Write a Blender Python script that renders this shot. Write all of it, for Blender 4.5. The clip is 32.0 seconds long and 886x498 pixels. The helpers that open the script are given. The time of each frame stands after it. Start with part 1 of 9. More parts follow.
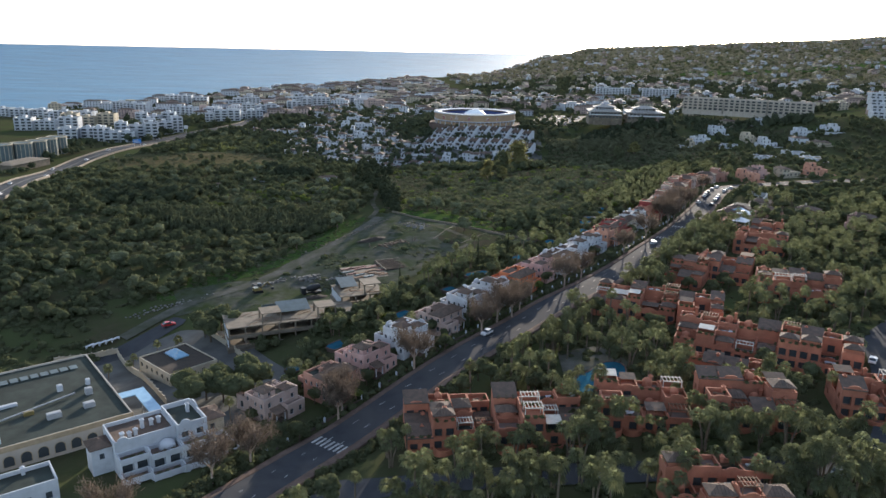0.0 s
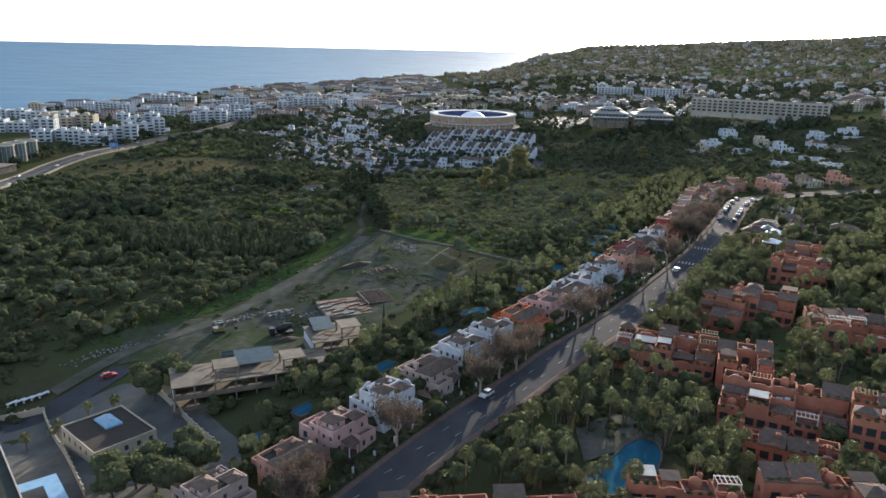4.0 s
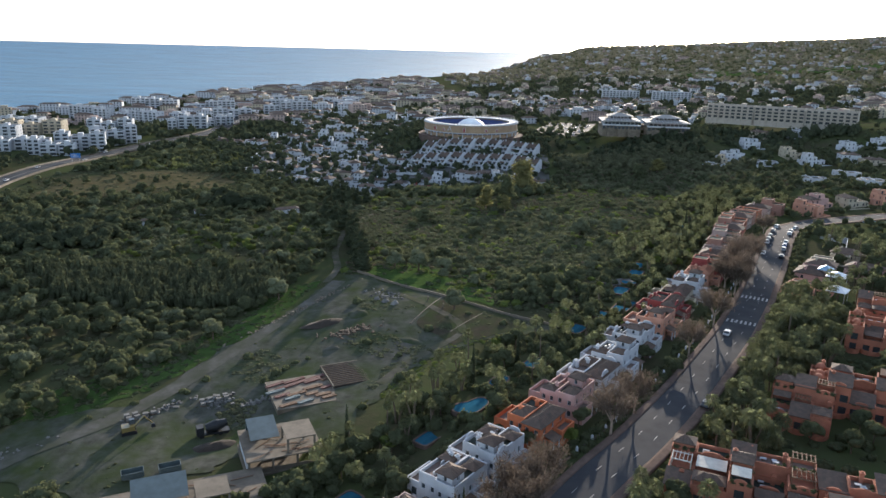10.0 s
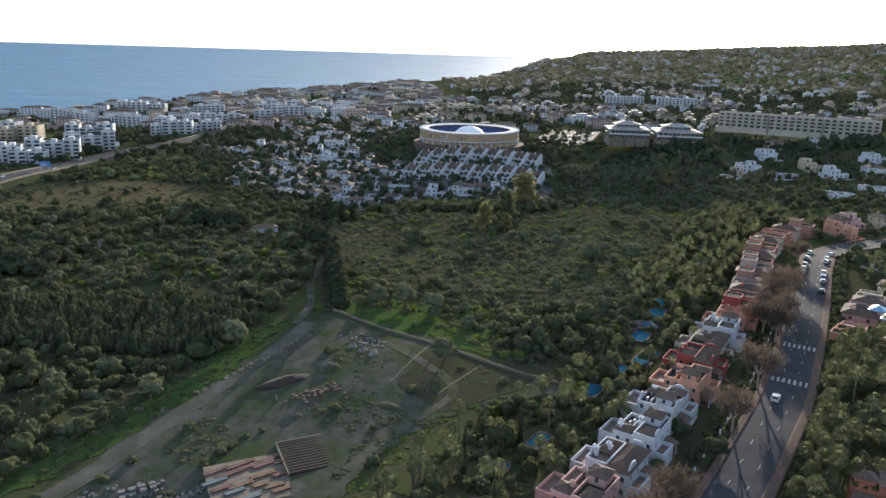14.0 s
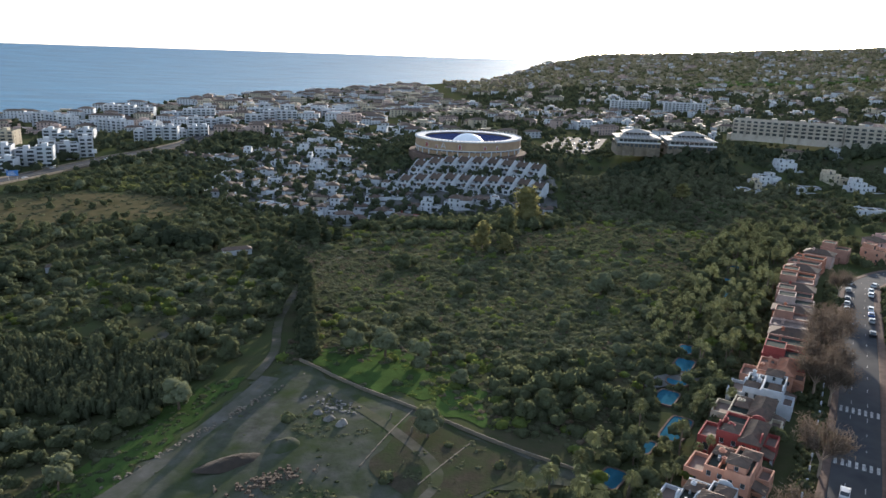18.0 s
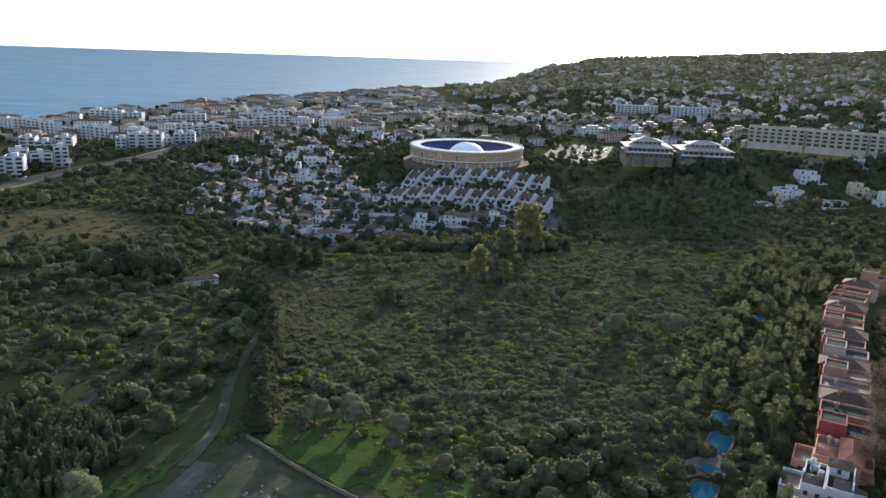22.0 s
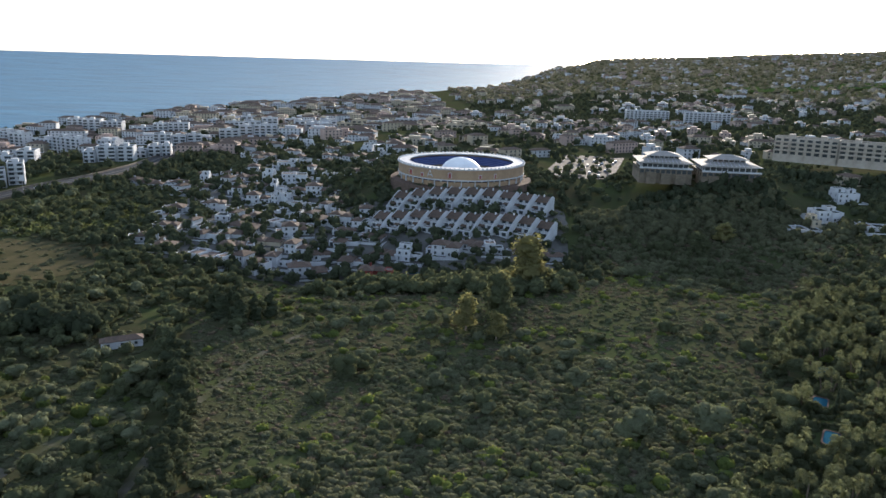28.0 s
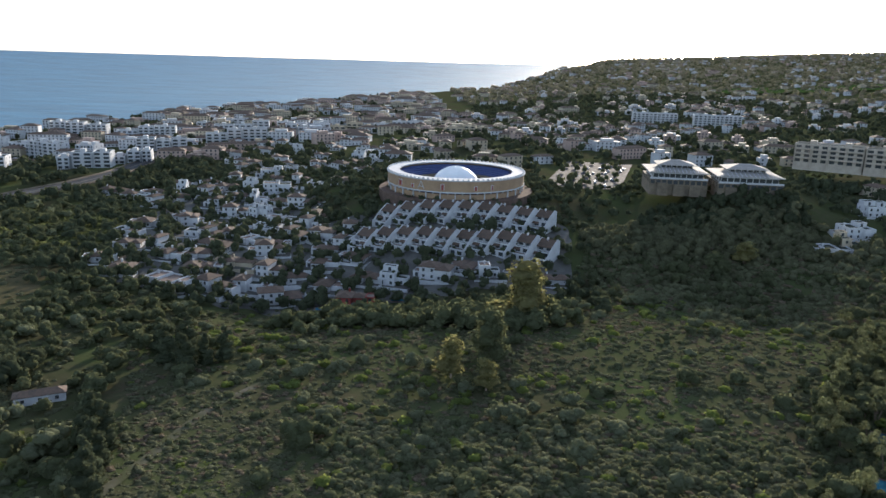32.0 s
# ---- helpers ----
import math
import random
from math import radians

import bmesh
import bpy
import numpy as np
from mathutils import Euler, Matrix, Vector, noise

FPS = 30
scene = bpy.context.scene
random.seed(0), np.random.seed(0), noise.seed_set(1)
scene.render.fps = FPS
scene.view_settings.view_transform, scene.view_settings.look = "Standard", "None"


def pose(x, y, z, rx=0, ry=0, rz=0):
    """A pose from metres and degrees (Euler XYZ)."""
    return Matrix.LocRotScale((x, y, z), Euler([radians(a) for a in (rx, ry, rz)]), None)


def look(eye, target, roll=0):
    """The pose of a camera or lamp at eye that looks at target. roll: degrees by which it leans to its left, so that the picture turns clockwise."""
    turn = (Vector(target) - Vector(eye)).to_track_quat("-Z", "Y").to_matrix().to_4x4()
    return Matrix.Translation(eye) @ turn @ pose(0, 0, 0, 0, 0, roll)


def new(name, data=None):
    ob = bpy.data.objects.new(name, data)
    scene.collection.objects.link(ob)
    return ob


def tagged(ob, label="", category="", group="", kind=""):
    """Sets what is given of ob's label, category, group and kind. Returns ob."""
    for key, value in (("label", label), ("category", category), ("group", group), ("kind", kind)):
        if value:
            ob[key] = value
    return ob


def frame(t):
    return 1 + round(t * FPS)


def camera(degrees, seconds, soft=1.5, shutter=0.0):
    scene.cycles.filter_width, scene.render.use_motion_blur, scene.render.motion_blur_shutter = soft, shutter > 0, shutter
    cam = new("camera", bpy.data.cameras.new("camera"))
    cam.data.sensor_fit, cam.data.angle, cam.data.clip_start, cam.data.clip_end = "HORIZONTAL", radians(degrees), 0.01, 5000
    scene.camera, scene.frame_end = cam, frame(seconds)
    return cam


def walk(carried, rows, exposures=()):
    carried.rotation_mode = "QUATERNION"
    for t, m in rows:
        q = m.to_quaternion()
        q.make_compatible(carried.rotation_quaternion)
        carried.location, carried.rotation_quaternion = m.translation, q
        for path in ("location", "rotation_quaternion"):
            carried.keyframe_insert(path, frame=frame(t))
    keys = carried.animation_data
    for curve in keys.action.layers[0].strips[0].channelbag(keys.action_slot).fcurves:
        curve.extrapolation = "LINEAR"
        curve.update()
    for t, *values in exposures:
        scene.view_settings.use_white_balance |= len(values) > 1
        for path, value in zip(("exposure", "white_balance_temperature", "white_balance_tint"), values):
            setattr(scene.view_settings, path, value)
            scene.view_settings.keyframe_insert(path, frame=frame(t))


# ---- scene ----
cam = camera(62.47, 32.0)
PATH = [
    (0, (0.00, -0.00, 89.99), (0.10, 96.42, 63.47), 1.10),
    (1, (0.49, 9.92, 90.21), (0.70, 106.31, 63.59), 1.13),
    (2, (0.87, 19.75, 90.34), (1.18, 116.11, 63.63), 1.14),
    (3, (1.26, 29.69, 90.36), (1.61, 126.03, 63.58), 1.14),
    (3.5, (1.36, 34.59, 90.39), (1.76, 130.94, 63.62), 1.19),
    (5.5, (2.57, 54.20, 91.03), (2.98, 150.51, 64.14), 1.20),
    (6, (2.85, 59.10, 91.14), (3.26, 155.41, 64.23), 1.22),
    (7, (3.16, 69.12, 91.17), (3.61, 165.44, 64.29), 1.18),
    (8, (3.57, 79.08, 91.20), (4.06, 175.40, 64.33), 1.29),
    (9, (3.89, 88.88, 91.19), (4.45, 185.23, 64.40), 1.33),
    (10, (4.34, 98.41, 91.39), (4.91, 194.76, 64.63), 1.30),
    (11, (5.04, 107.89, 91.42), (5.62, 204.26, 64.74), 1.35),
    (12, (5.77, 117.79, 91.39), (6.36, 214.20, 64.82), 1.41),
    (13, (6.54, 127.79, 91.10), (7.15, 224.23, 64.69), 1.50),
    (14, (7.27, 137.43, 90.88), (7.90, 233.91, 64.58), 1.62),
    (14.5, (7.73, 142.18, 90.81), (8.34, 238.67, 64.56), 1.62),
    (16.5, (9.67, 160.78, 90.65), (10.16, 257.32, 64.60), 1.76),
    (17, (10.16, 165.42, 90.62), (10.62, 261.98, 64.63), 1.80),
    (18, (10.90, 174.86, 90.82), (11.32, 271.43, 64.85), 1.82),
    (19, (11.78, 184.26, 91.04), (12.17, 280.84, 65.11), 1.85),
    (20, (12.93, 193.60, 91.15), (13.19, 290.21, 65.31), 1.85),
    (21, (14.05, 203.09, 91.33), (14.20, 299.72, 65.58), 1.84),
    (22, (15.65, 212.50, 91.76), (15.57, 309.14, 66.05), 1.79),
    (23, (17.47, 221.58, 92.25), (17.13, 318.24, 66.59), 1.71),
    (24, (18.96, 230.89, 92.45), (18.46, 327.57, 66.89), 1.65),
    (25, (20.11, 240.57, 92.54), (19.51, 337.28, 67.10), 1.62),
    (25.5, (20.76, 245.32, 92.62), (20.11, 342.04, 67.20), 1.62),
    (27.5, (23.73, 264.21, 93.21), (22.79, 360.92, 67.79), 1.55),
    (28, (24.46, 268.94, 93.37), (23.45, 365.65, 67.97), 1.53),
    (29, (25.87, 278.43, 93.64), (24.74, 375.13, 68.20), 1.51),
    (30, (27.42, 287.90, 93.74), (26.12, 384.61, 68.34), 1.53),
    (31, (28.95, 297.46, 93.77), (27.50, 394.18, 68.39), 1.52),
    (32, (30.49, 307.00, 93.76), (28.88, 403.71, 68.35), 1.55),
]
walk(cam, [(t, look(eye, target, roll)) for t, eye, target, roll in PATH], [(0, 1.4, 6100, 10), (14, 1.4, 6100, 10), (24, 1.36, 6100, 10), (32, 1.28, 6100, 10)])

# ---- daylight: a low sun ahead and a little to the right, hazy bright sky ----
SUN_AZ, SUN_EL = 15.0, 12.0
world = bpy.data.worlds.new("sky")
scene.world = world
world.use_nodes = True
wn = world.node_tree
sky = wn.nodes.new("ShaderNodeTexSky")
sky.sky_type = "NISHITA"
sky.sun_disc = False
sky.sun_elevation, sky.sun_rotation = radians(SUN_EL), radians(SUN_AZ)
sky.air_density, sky.dust_density, sky.ozone_density = 1.0, 0.7, 2.5
soft_sky = wn.nodes.new("ShaderNodeHueSaturation")  # haze pales the sky
soft_sky.inputs["Saturation"].default_value = 0.6
wn.links.new(sky.outputs[0], soft_sky.inputs["Color"])
wn.links.new(soft_sky.outputs[0], wn.nodes["Background"].inputs[0])
wn.nodes["Background"].inputs[1].default_value = 0.15
sun = new("sun", bpy.data.lights.new("sun", "SUN"))
sun.data.energy, sun.data.angle, sun.data.color = 3.6, radians(0.6), (1.0, 0.84, 0.66)
sd = Vector((math.sin(radians(SUN_AZ)) * math.cos(radians(SUN_EL)), math.cos(radians(SUN_AZ)) * math.cos(radians(SUN_EL)), math.sin(radians(SUN_EL))))
sun.matrix_world = look(tuple(sd * 900), (0, 0, 0))
scene.view_settings.exposure = 0.0


# ---- materials ----
def material(name, base, second=None, scale=1.0, rough=0.85, metal=0.0, bump=0.0, bump_scale=6.0, spread=0.0, amount=0.5, third=None, third_scale=0.05, spec=0.3):
    """A surface with grain at two scales, and a tone that differs from piece to piece by spread."""
    m = bpy.data.materials.new(name)
    m.use_nodes = True
    nt = m.node_tree
    b = nt.nodes["Principled BSDF"]
    b.inputs["Roughness"].default_value, b.inputs["Metallic"].default_value = rough, metal
    b.inputs["Specular IOR Level"].default_value = spec
    geo = nt.nodes.new("ShaderNodeTexCoord")
    second = second or tuple(c * 0.72 for c in base)

    def grain(size, detail):
        n = nt.nodes.new("ShaderNodeTexNoise")
        n.inputs["Scale"].default_value, n.inputs["Detail"].default_value, n.inputs["Roughness"].default_value = size, detail, 0.65
        nt.links.new(geo.outputs["Object"], n.inputs["Vector"])
        r = nt.nodes.new("ShaderNodeMapRange")
        r.inputs["From Min"].default_value, r.inputs["From Max"].default_value = 0.36, 0.66
        nt.links.new(n.outputs[0], r.inputs["Value"])
        return r.outputs[0]

    def mix(fac, a, c):
        x = nt.nodes.new("ShaderNodeMix")
        x.data_type = "RGBA"
        for sock, v in ((x.inputs["Factor"], fac), (x.inputs["A"], a), (x.inputs["B"], c)):
            if isinstance(v, (float, int)):
                sock.default_value = v
            elif isinstance(v, tuple):
                sock.default_value = (*v, 1)
            else:
                nt.links.new(v, sock)
        return x.outputs["Result"]

    f = nt.nodes.new("ShaderNodeMath")
    f.operation = "MULTIPLY"
    f.inputs[1].default_value = amount * 2
    f.use_clamp = True
    nt.links.new(grain(scale, 6.0), f.inputs[0])
    col = mix(f.outputs[0], tuple(base), tuple(second))
    if third:
        col = mix(grain(third_scale, 3.0), col, tuple(third))
    if spread:
        info = nt.nodes.new("ShaderNodeObjectInfo")
        isl = nt.nodes.new("ShaderNodeNewGeometry")
        add = nt.nodes.new("ShaderNodeMath")
        nt.links.new(info.outputs["Random"], add.inputs[0])
        nt.links.new(isl.outputs["Random Per Island"], add.inputs[1])
        hsv = nt.nodes.new("ShaderNodeHueSaturation")
        mr = nt.nodes.new("ShaderNodeMapRange")
        mr.inputs["From Max"].default_value = 2.0
        mr.inputs["To Min"].default_value, mr.inputs["To Max"].default_value = 1 - spread, 1 + spread
        nt.links.new(add.outputs[0], mr.inputs["Value"])
        nt.links.new(mr.outputs[0], hsv.inputs["Value"])
        nt.links.new(col, hsv.inputs["Color"])
        col = hsv.outputs[0]
    nt.links.new(col, b.inputs["Base Color"])
    if bump:
        n = nt.nodes.new("ShaderNodeTexNoise")
        n.inputs["Scale"].default_value, n.inputs["Detail"].default_value = bump_scale, 5.0
        nt.links.new(geo.outputs["Object"], n.inputs["Vector"])
        bp = nt.nodes.new("ShaderNodeBump")
        bp.inputs["Strength"].default_value, bp.inputs["Distance"].default_value = 0.6, bump
        nt.links.new(n.outputs[0], bp.inputs["Height"])
        nt.links.new(bp.outputs[0], b.inputs["Normal"])
    return m


def foliage(name, base, through_light, spread=0.35, glow=0.45):
    """Leaves: matt, letting part of the light through, each clump its own tone."""
    m = bpy.data.materials.new(name)
    m.use_nodes = True
    nt = m.node_tree
    nt.nodes.remove(nt.nodes["Principled BSDF"])
    out = nt.nodes["Material Output"]
    isl, info = nt.nodes.new("ShaderNodeNewGeometry"), nt.nodes.new("ShaderNodeObjectInfo")
    add = nt.nodes.new("ShaderNodeMath")
    nt.links.new(isl.outputs["Random Per Island"], add.inputs[0])
    nt.links.new(info.outputs["Random"], add.inputs[1])
    mr = nt.nodes.new("ShaderNodeMapRange")
    mr.inputs["From Max"].default_value = 2.0
    mr.inputs["To Min"].default_value, mr.inputs["To Max"].default_value = 1 - spread, 1 + spread
    nt.links.new(add.outputs[0], mr.inputs["Value"])
    co, n1 = nt.nodes.new("ShaderNodeTexCoord"), nt.nodes.new("ShaderNodeTexNoise")
    n1.inputs["Scale"].default_value, n1.inputs["Detail"].default_value, n1.inputs["Roughness"].default_value = 2.2, 4.0, 0.7
    nt.links.new(co.outputs["Object"], n1.inputs["Vector"])
    m1, mul, bp = nt.nodes.new("ShaderNodeMapRange"), nt.nodes.new("ShaderNodeMath"), nt.nodes.new("ShaderNodeBump")
    m1.inputs["From Min"].default_value, m1.inputs["From Max"].default_value = 0.3, 0.7
    m1.inputs["To Min"].default_value, m1.inputs["To Max"].default_value = 0.8, 1.18
    mul.operation = "MULTIPLY"
    nt.links.new(n1.outputs[0], m1.inputs["Value"])
    nt.links.new(m1.outputs[0], mul.inputs[0])
    nt.links.new(mr.outputs[0], mul.inputs[1])
    bp.inputs["Strength"].default_value, bp.inputs["Distance"].default_value = 0.8, 0.35
    nt.links.new(n1.outputs[0], bp.inputs["Height"])
    shades = []
    for kind, colour in (("ShaderNodeBsdfDiffuse", base), ("ShaderNodeBsdfTranslucent", through_light)):
        hsv = nt.nodes.new("ShaderNodeHueSaturation")
        hsv.inputs["Color"].default_value = (*colour, 1)
        nt.links.new(mul.outputs[0], hsv.inputs["Value"])
        sh = nt.nodes.new(kind)
        nt.links.new(bp.outputs[0], sh.inputs["Normal"])
        nt.links.new(hsv.outputs[0], sh.inputs["Color"])
        shades.append(sh)
    mx = nt.nodes.new("ShaderNodeMixShader")
    mx.inputs[0].default_value = glow
    nt.links.new(shades[0].outputs[0], mx.inputs[1])
    nt.links.new(shades[1].outputs[0], mx.inputs[2])
    nt.links.new(mx.outputs[0], out.inputs["Surface"])
    return m


M = {}
M["field"] = material("field_soil", (0.046, 0.050, 0.027), (0.064, 0.056, 0.036), 0.35, 1.0, bump=0.25, bump_scale=0.9, third=(0.052, 0.066, 0.028), third_scale=0.03, spec=0.0)
M["grass"] = material("lush_grass", (0.052, 0.086, 0.026), (0.036, 0.056, 0.019), 0.25, 1.0, bump=0.2, bump_scale=2.0, spec=0.0)
M["straw"] = material("dry_grass", (0.10, 0.084, 0.048), (0.062, 0.06, 0.032), 0.12, 1.0, bump=0.2, bump_scale=1.6, spec=0.0)
M["meadow"] = material("olive_meadow", (0.085, 0.088, 0.036), (0.06, 0.052, 0.028), 0.25, 1.0, bump=0.2, bump_scale=1.6, third=(0.10, 0.085, 0.045), third_scale=0.05, spec=0.0)
M["dirt"] = material("building_site_dirt", (0.098, 0.097, 0.084), (0.052, 0.054, 0.043), 0.3, 1.0, bump=0.12, bump_scale=1.2, third=(0.042, 0.055, 0.024), third_scale=0.09, spec=0.0)
M["track"] = material("pale_track", (0.125, 0.12, 0.106), (0.08, 0.078, 0.066), 0.25, 1.0, bump=0.05, bump_scale=2.0, third=(0.062, 0.066, 0.045), third_scale=0.1, spec=0.0)
M["path"] = material("trodden_earth", (0.118, 0.108, 0.09), (0.066, 0.064, 0.05), 0.25, 1.0, bump=0.05, bump_scale=2.0, third=(0.06, 0.066, 0.035), third_scale=0.12, spec=0.0)
M["asphalt"] = material("asphalt", (0.047, 0.051, 0.059), (0.034, 0.037, 0.043), 0.35, 0.9, bump=0.01, bump_scale=9, third=(0.066, 0.067, 0.07), third_scale=0.06, spec=0.05)
M["slate"] = material("pale_ribbed_roofing", (0.30, 0.29, 0.275), (0.22, 0.21, 0.20), 0.4, 0.8, spec=0.1)
M["paving"] = material("paving", (0.135, 0.098, 0.082), (0.088, 0.066, 0.056), 0.5, 0.95, bump=0.02, spec=0.05)
M["yard"] = material("yard_concrete", (0.123, 0.123, 0.115), (0.082, 0.082, 0.079), 0.15, 0.95, bump=0.02, spec=0.05)
M["paint"] = material("road_paint", (0.45, 0.45, 0.44), (0.22, 0.22, 0.22), 1.2, 0.8, amount=0.6)
M["white"] = material("white_render", (0.47, 0.49, 0.52), (0.38, 0.395, 0.42), 0.35, 0.85, spread=0.06, bump=0.01)
M["beige"] = material("weathered_beige_render", (0.40, 0.36, 0.31), (0.31, 0.28, 0.24), 0.25, 0.9, spread=0.08)
M["cream"] = material("cream_render", (0.410, 0.361, 0.279), (0.328, 0.287, 0.213), 0.3, 0.88, spread=0.08)
M["pink"] = material("pink_render", (0.48, 0.31, 0.28), (0.38, 0.24, 0.21), 0.3, 0.88, spread=0.1)
M["salmon"] = material("salmon_render", (0.49, 0.26, 0.18), (0.38, 0.19, 0.13), 0.3, 0.88, spread=0.1)
M["orange"] = material("burnt_orange_render", (0.47, 0.145, 0.065), (0.36, 0.11, 0.05), 0.3, 0.88, spread=0.08)
M["brick"] = material("brick_brown_render", (0.33, 0.185, 0.14), (0.24, 0.13, 0.10), 0.3, 0.9, spread=0.08)
M["dusty"] = material("dusty_rose_render", (0.42, 0.32, 0.28), (0.32, 0.24, 0.21), 0.3, 0.9, spread=0.08)
M["darkred"] = material("dark_red_render", (0.27, 0.06, 0.055), (0.20, 0.045, 0.04), 0.3, 0.88)
M["terracotta"] = material("terracotta_render", (0.37, 0.145, 0.088), (0.25, 0.10, 0.062), 0.25, 0.9, spread=0.1, bump=0.02)
M["tile"] = material("clay_roof_tile", (0.132, 0.09, 0.068), (0.076, 0.060, 0.05), 0.9, 0.9, spread=0.18, bump=0.05, bump_scale=3)
M["tile_dark"] = material("dark_roof_tile", (0.10, 0.068, 0.051), (0.062, 0.048, 0.04), 0.9, 0.9, spread=0.2, bump=0.05, bump_scale=3)
M["tile_red"] = material("red_roof_tile", (0.33, 0.15, 0.09), (0.20, 0.10, 0.07), 0.9, 0.9, spread=0.15, bump=0.05, bump_scale=3)
M["flat"] = material("grey_roof_felt", (0.056, 0.066, 0.058), (0.036, 0.042, 0.037), 0.2, 0.95, spread=0.12, spec=0.05)
M["terrace"] = material("terrace_floor_tile", (0.17, 0.125, 0.105), (0.12, 0.09, 0.078), 0.5, 0.8, spread=0.1)
M["concrete"] = material("raw_concrete", (0.165, 0.138, 0.106), (0.10, 0.085, 0.065), 0.3, 0.9, bump=0.02, spread=0.06)
M["stone"] = material("golden_stone", (0.34, 0.27, 0.18), (0.25, 0.20, 0.13), 0.4, 0.9, bump=0.03)
M["ring"] = material("ochre_render", (0.34, 0.24, 0.155), (0.255, 0.18, 0.12), 0.2, 0.9)
M["seat"] = material("blue_seat", (0.05, 0.075, 0.20), (0.045, 0.06, 0.15), 0.6, 0.6)
M["dome"] = material("white_membrane", (0.80, 0.82, 0.84), (0.70, 0.73, 0.76), 0.2, 0.5)
M["glass"] = material("window_glass", (0.045, 0.055, 0.062), (0.06, 0.068, 0.075), 0.5, 0.08, spec=0.6)
M["frame"] = material("dark_window_frame", (0.10, 0.08, 0.06), None, 3, 0.6)
M["awning"] = material("pale_awning", (0.62, 0.58, 0.50), (0.50, 0.46, 0.40), 1.0, 0.9)
M["wood"] = material("brown_timber", (0.17, 0.10, 0.06), (0.11, 0.065, 0.04), 2.0, 0.8)
M["metal"] = material("galvanised_metal", (0.36, 0.37, 0.38), (0.28, 0.29, 0.30), 0.8, 0.7, 0.2)
M["steel_red"] = material("red_formwork_steel", (0.14, 0.062, 0.052), (0.09, 0.05, 0.044), 1.0, 0.8)
M["blue"] = material("blue_sheet", (0.06, 0.20, 0.50), (0.05, 0.15, 0.38), 0.6, 0.5)
M["skyglass"] = material("pale_blue_glazing", (0.24, 0.40, 0.54), (0.18, 0.32, 0.46), 0.6, 0.3, spec=0.3)
M["sheet"] = material("zinc_sheet", (0.105, 0.14, 0.15), (0.08, 0.105, 0.11), 0.5, 0.6, 0.2)
M["rubble"] = material("pale_rubble", (0.17, 0.165, 0.155), (0.10, 0.097, 0.09), 0.9, 0.95, spread=0.35)
M["tilled"] = material("tilled_earth", (0.066, 0.055, 0.041), (0.043, 0.04, 0.028), 0.5, 1.0, bump=0.15, bump_scale=1.5, third=(0.045, 0.055, 0.027), third_scale=0.15, spec=0.0)
M["soil"] = material("dark_soil", (0.046, 0.035, 0.027), (0.03, 0.025, 0.02), 0.6, 0.95, bump=0.1, bump_scale=2)
M["plastic"] = material("dark_plastic", (0.02, 0.022, 0.025), None, 2, 0.5)
M["rubber"] = material("tyre_rubber", (0.015, 0.015, 0.016), None, 2, 0.85)
M["bark"] = material("bark", (0.115, 0.085, 0.06), (0.07, 0.052, 0.04), 2.5, 0.95)
M["palm_bark"] = material("palm_bark", (0.16, 0.125, 0.09), (0.10, 0.08, 0.06), 2.5, 0.95)
M["pale_bark"] = material("pale_bark", (0.34, 0.27, 0.21), (0.24, 0.18, 0.14), 2.5, 0.95)
for key, colour in (("car_white", (0.6, 0.6, 0.61)), ("car_black", (0.015, 0.015, 0.018)), ("car_grey", (0.22, 0.23, 0.24)), ("car_red", (0.35, 0.03, 0.03)), ("car_blue", (0.04, 0.08, 0.22)), ("car_silver", (0.48, 0.49, 0.50)), ("yellow", (0.17, 0.13, 0.05))):
    M[key] = material("paint_" + key, colour, tuple(c * 0.94 for c in colour), 0.7, 0.25, spec=0.5)
M["palm"] = foliage("palm_leaf", (0.105, 0.118, 0.074), (0.30, 0.325, 0.165), 0.35, 0.5)
M["dead_palm"] = foliage("dead_palm_leaf", (0.17, 0.12, 0.06), (0.14, 0.10, 0.05), 0.3, 0.3)
M["leaf"] = foliage("broad_leaf", (0.078, 0.089, 0.050), (0.150, 0.162, 0.080), 0.22, 0.34)
M["lime"] = foliage("lime_green_leaf", (0.10, 0.13, 0.04), (0.22, 0.25, 0.07), 0.3, 0.45)
M["olive"] = foliage("olive_leaf", (0.118, 0.130, 0.080), (0.19, 0.20, 0.10), 0.22, 0.30)
M["scrub"] = foliage("scrub_leaf", (0.101, 0.106, 0.064), (0.165, 0.172, 0.096), 0.2, 0.30)
M["brush"] = foliage("dry_brush", (0.125, 0.103, 0.074), (0.17, 0.14, 0.09), 0.3, 0.3)
M["pine_leaf"] = foliage("pine_needles", (0.095, 0.11, 0.05), (0.17, 0.19, 0.075), 0.3, 0.4)
M["cane"] = foliage("dark_cane_leaf", (0.078, 0.088, 0.052), (0.11, 0.122, 0.065), 0.15, 0.35)
M["conifer"] = foliage("dark_needles", (0.052, 0.062, 0.038), (0.085, 0.097, 0.054), 0.3, 0.3)
# olive leaf lightened to carry the distance haze in its colour
M["hazed_leaf"] = foliage("hazed_olive_leaf", (0.155, 0.145, 0.105), (0.23, 0.21, 0.13), 0.3, 0.35)
M["autumn"] = foliage("yellow_leaf", (0.17, 0.16, 0.075), (0.29, 0.275, 0.11), 0.3, 0.45)
M["twig"] = foliage("bare_twigs", (0.125, 0.10, 0.08), (0.135, 0.105, 0.082), 0.25, 0.35)


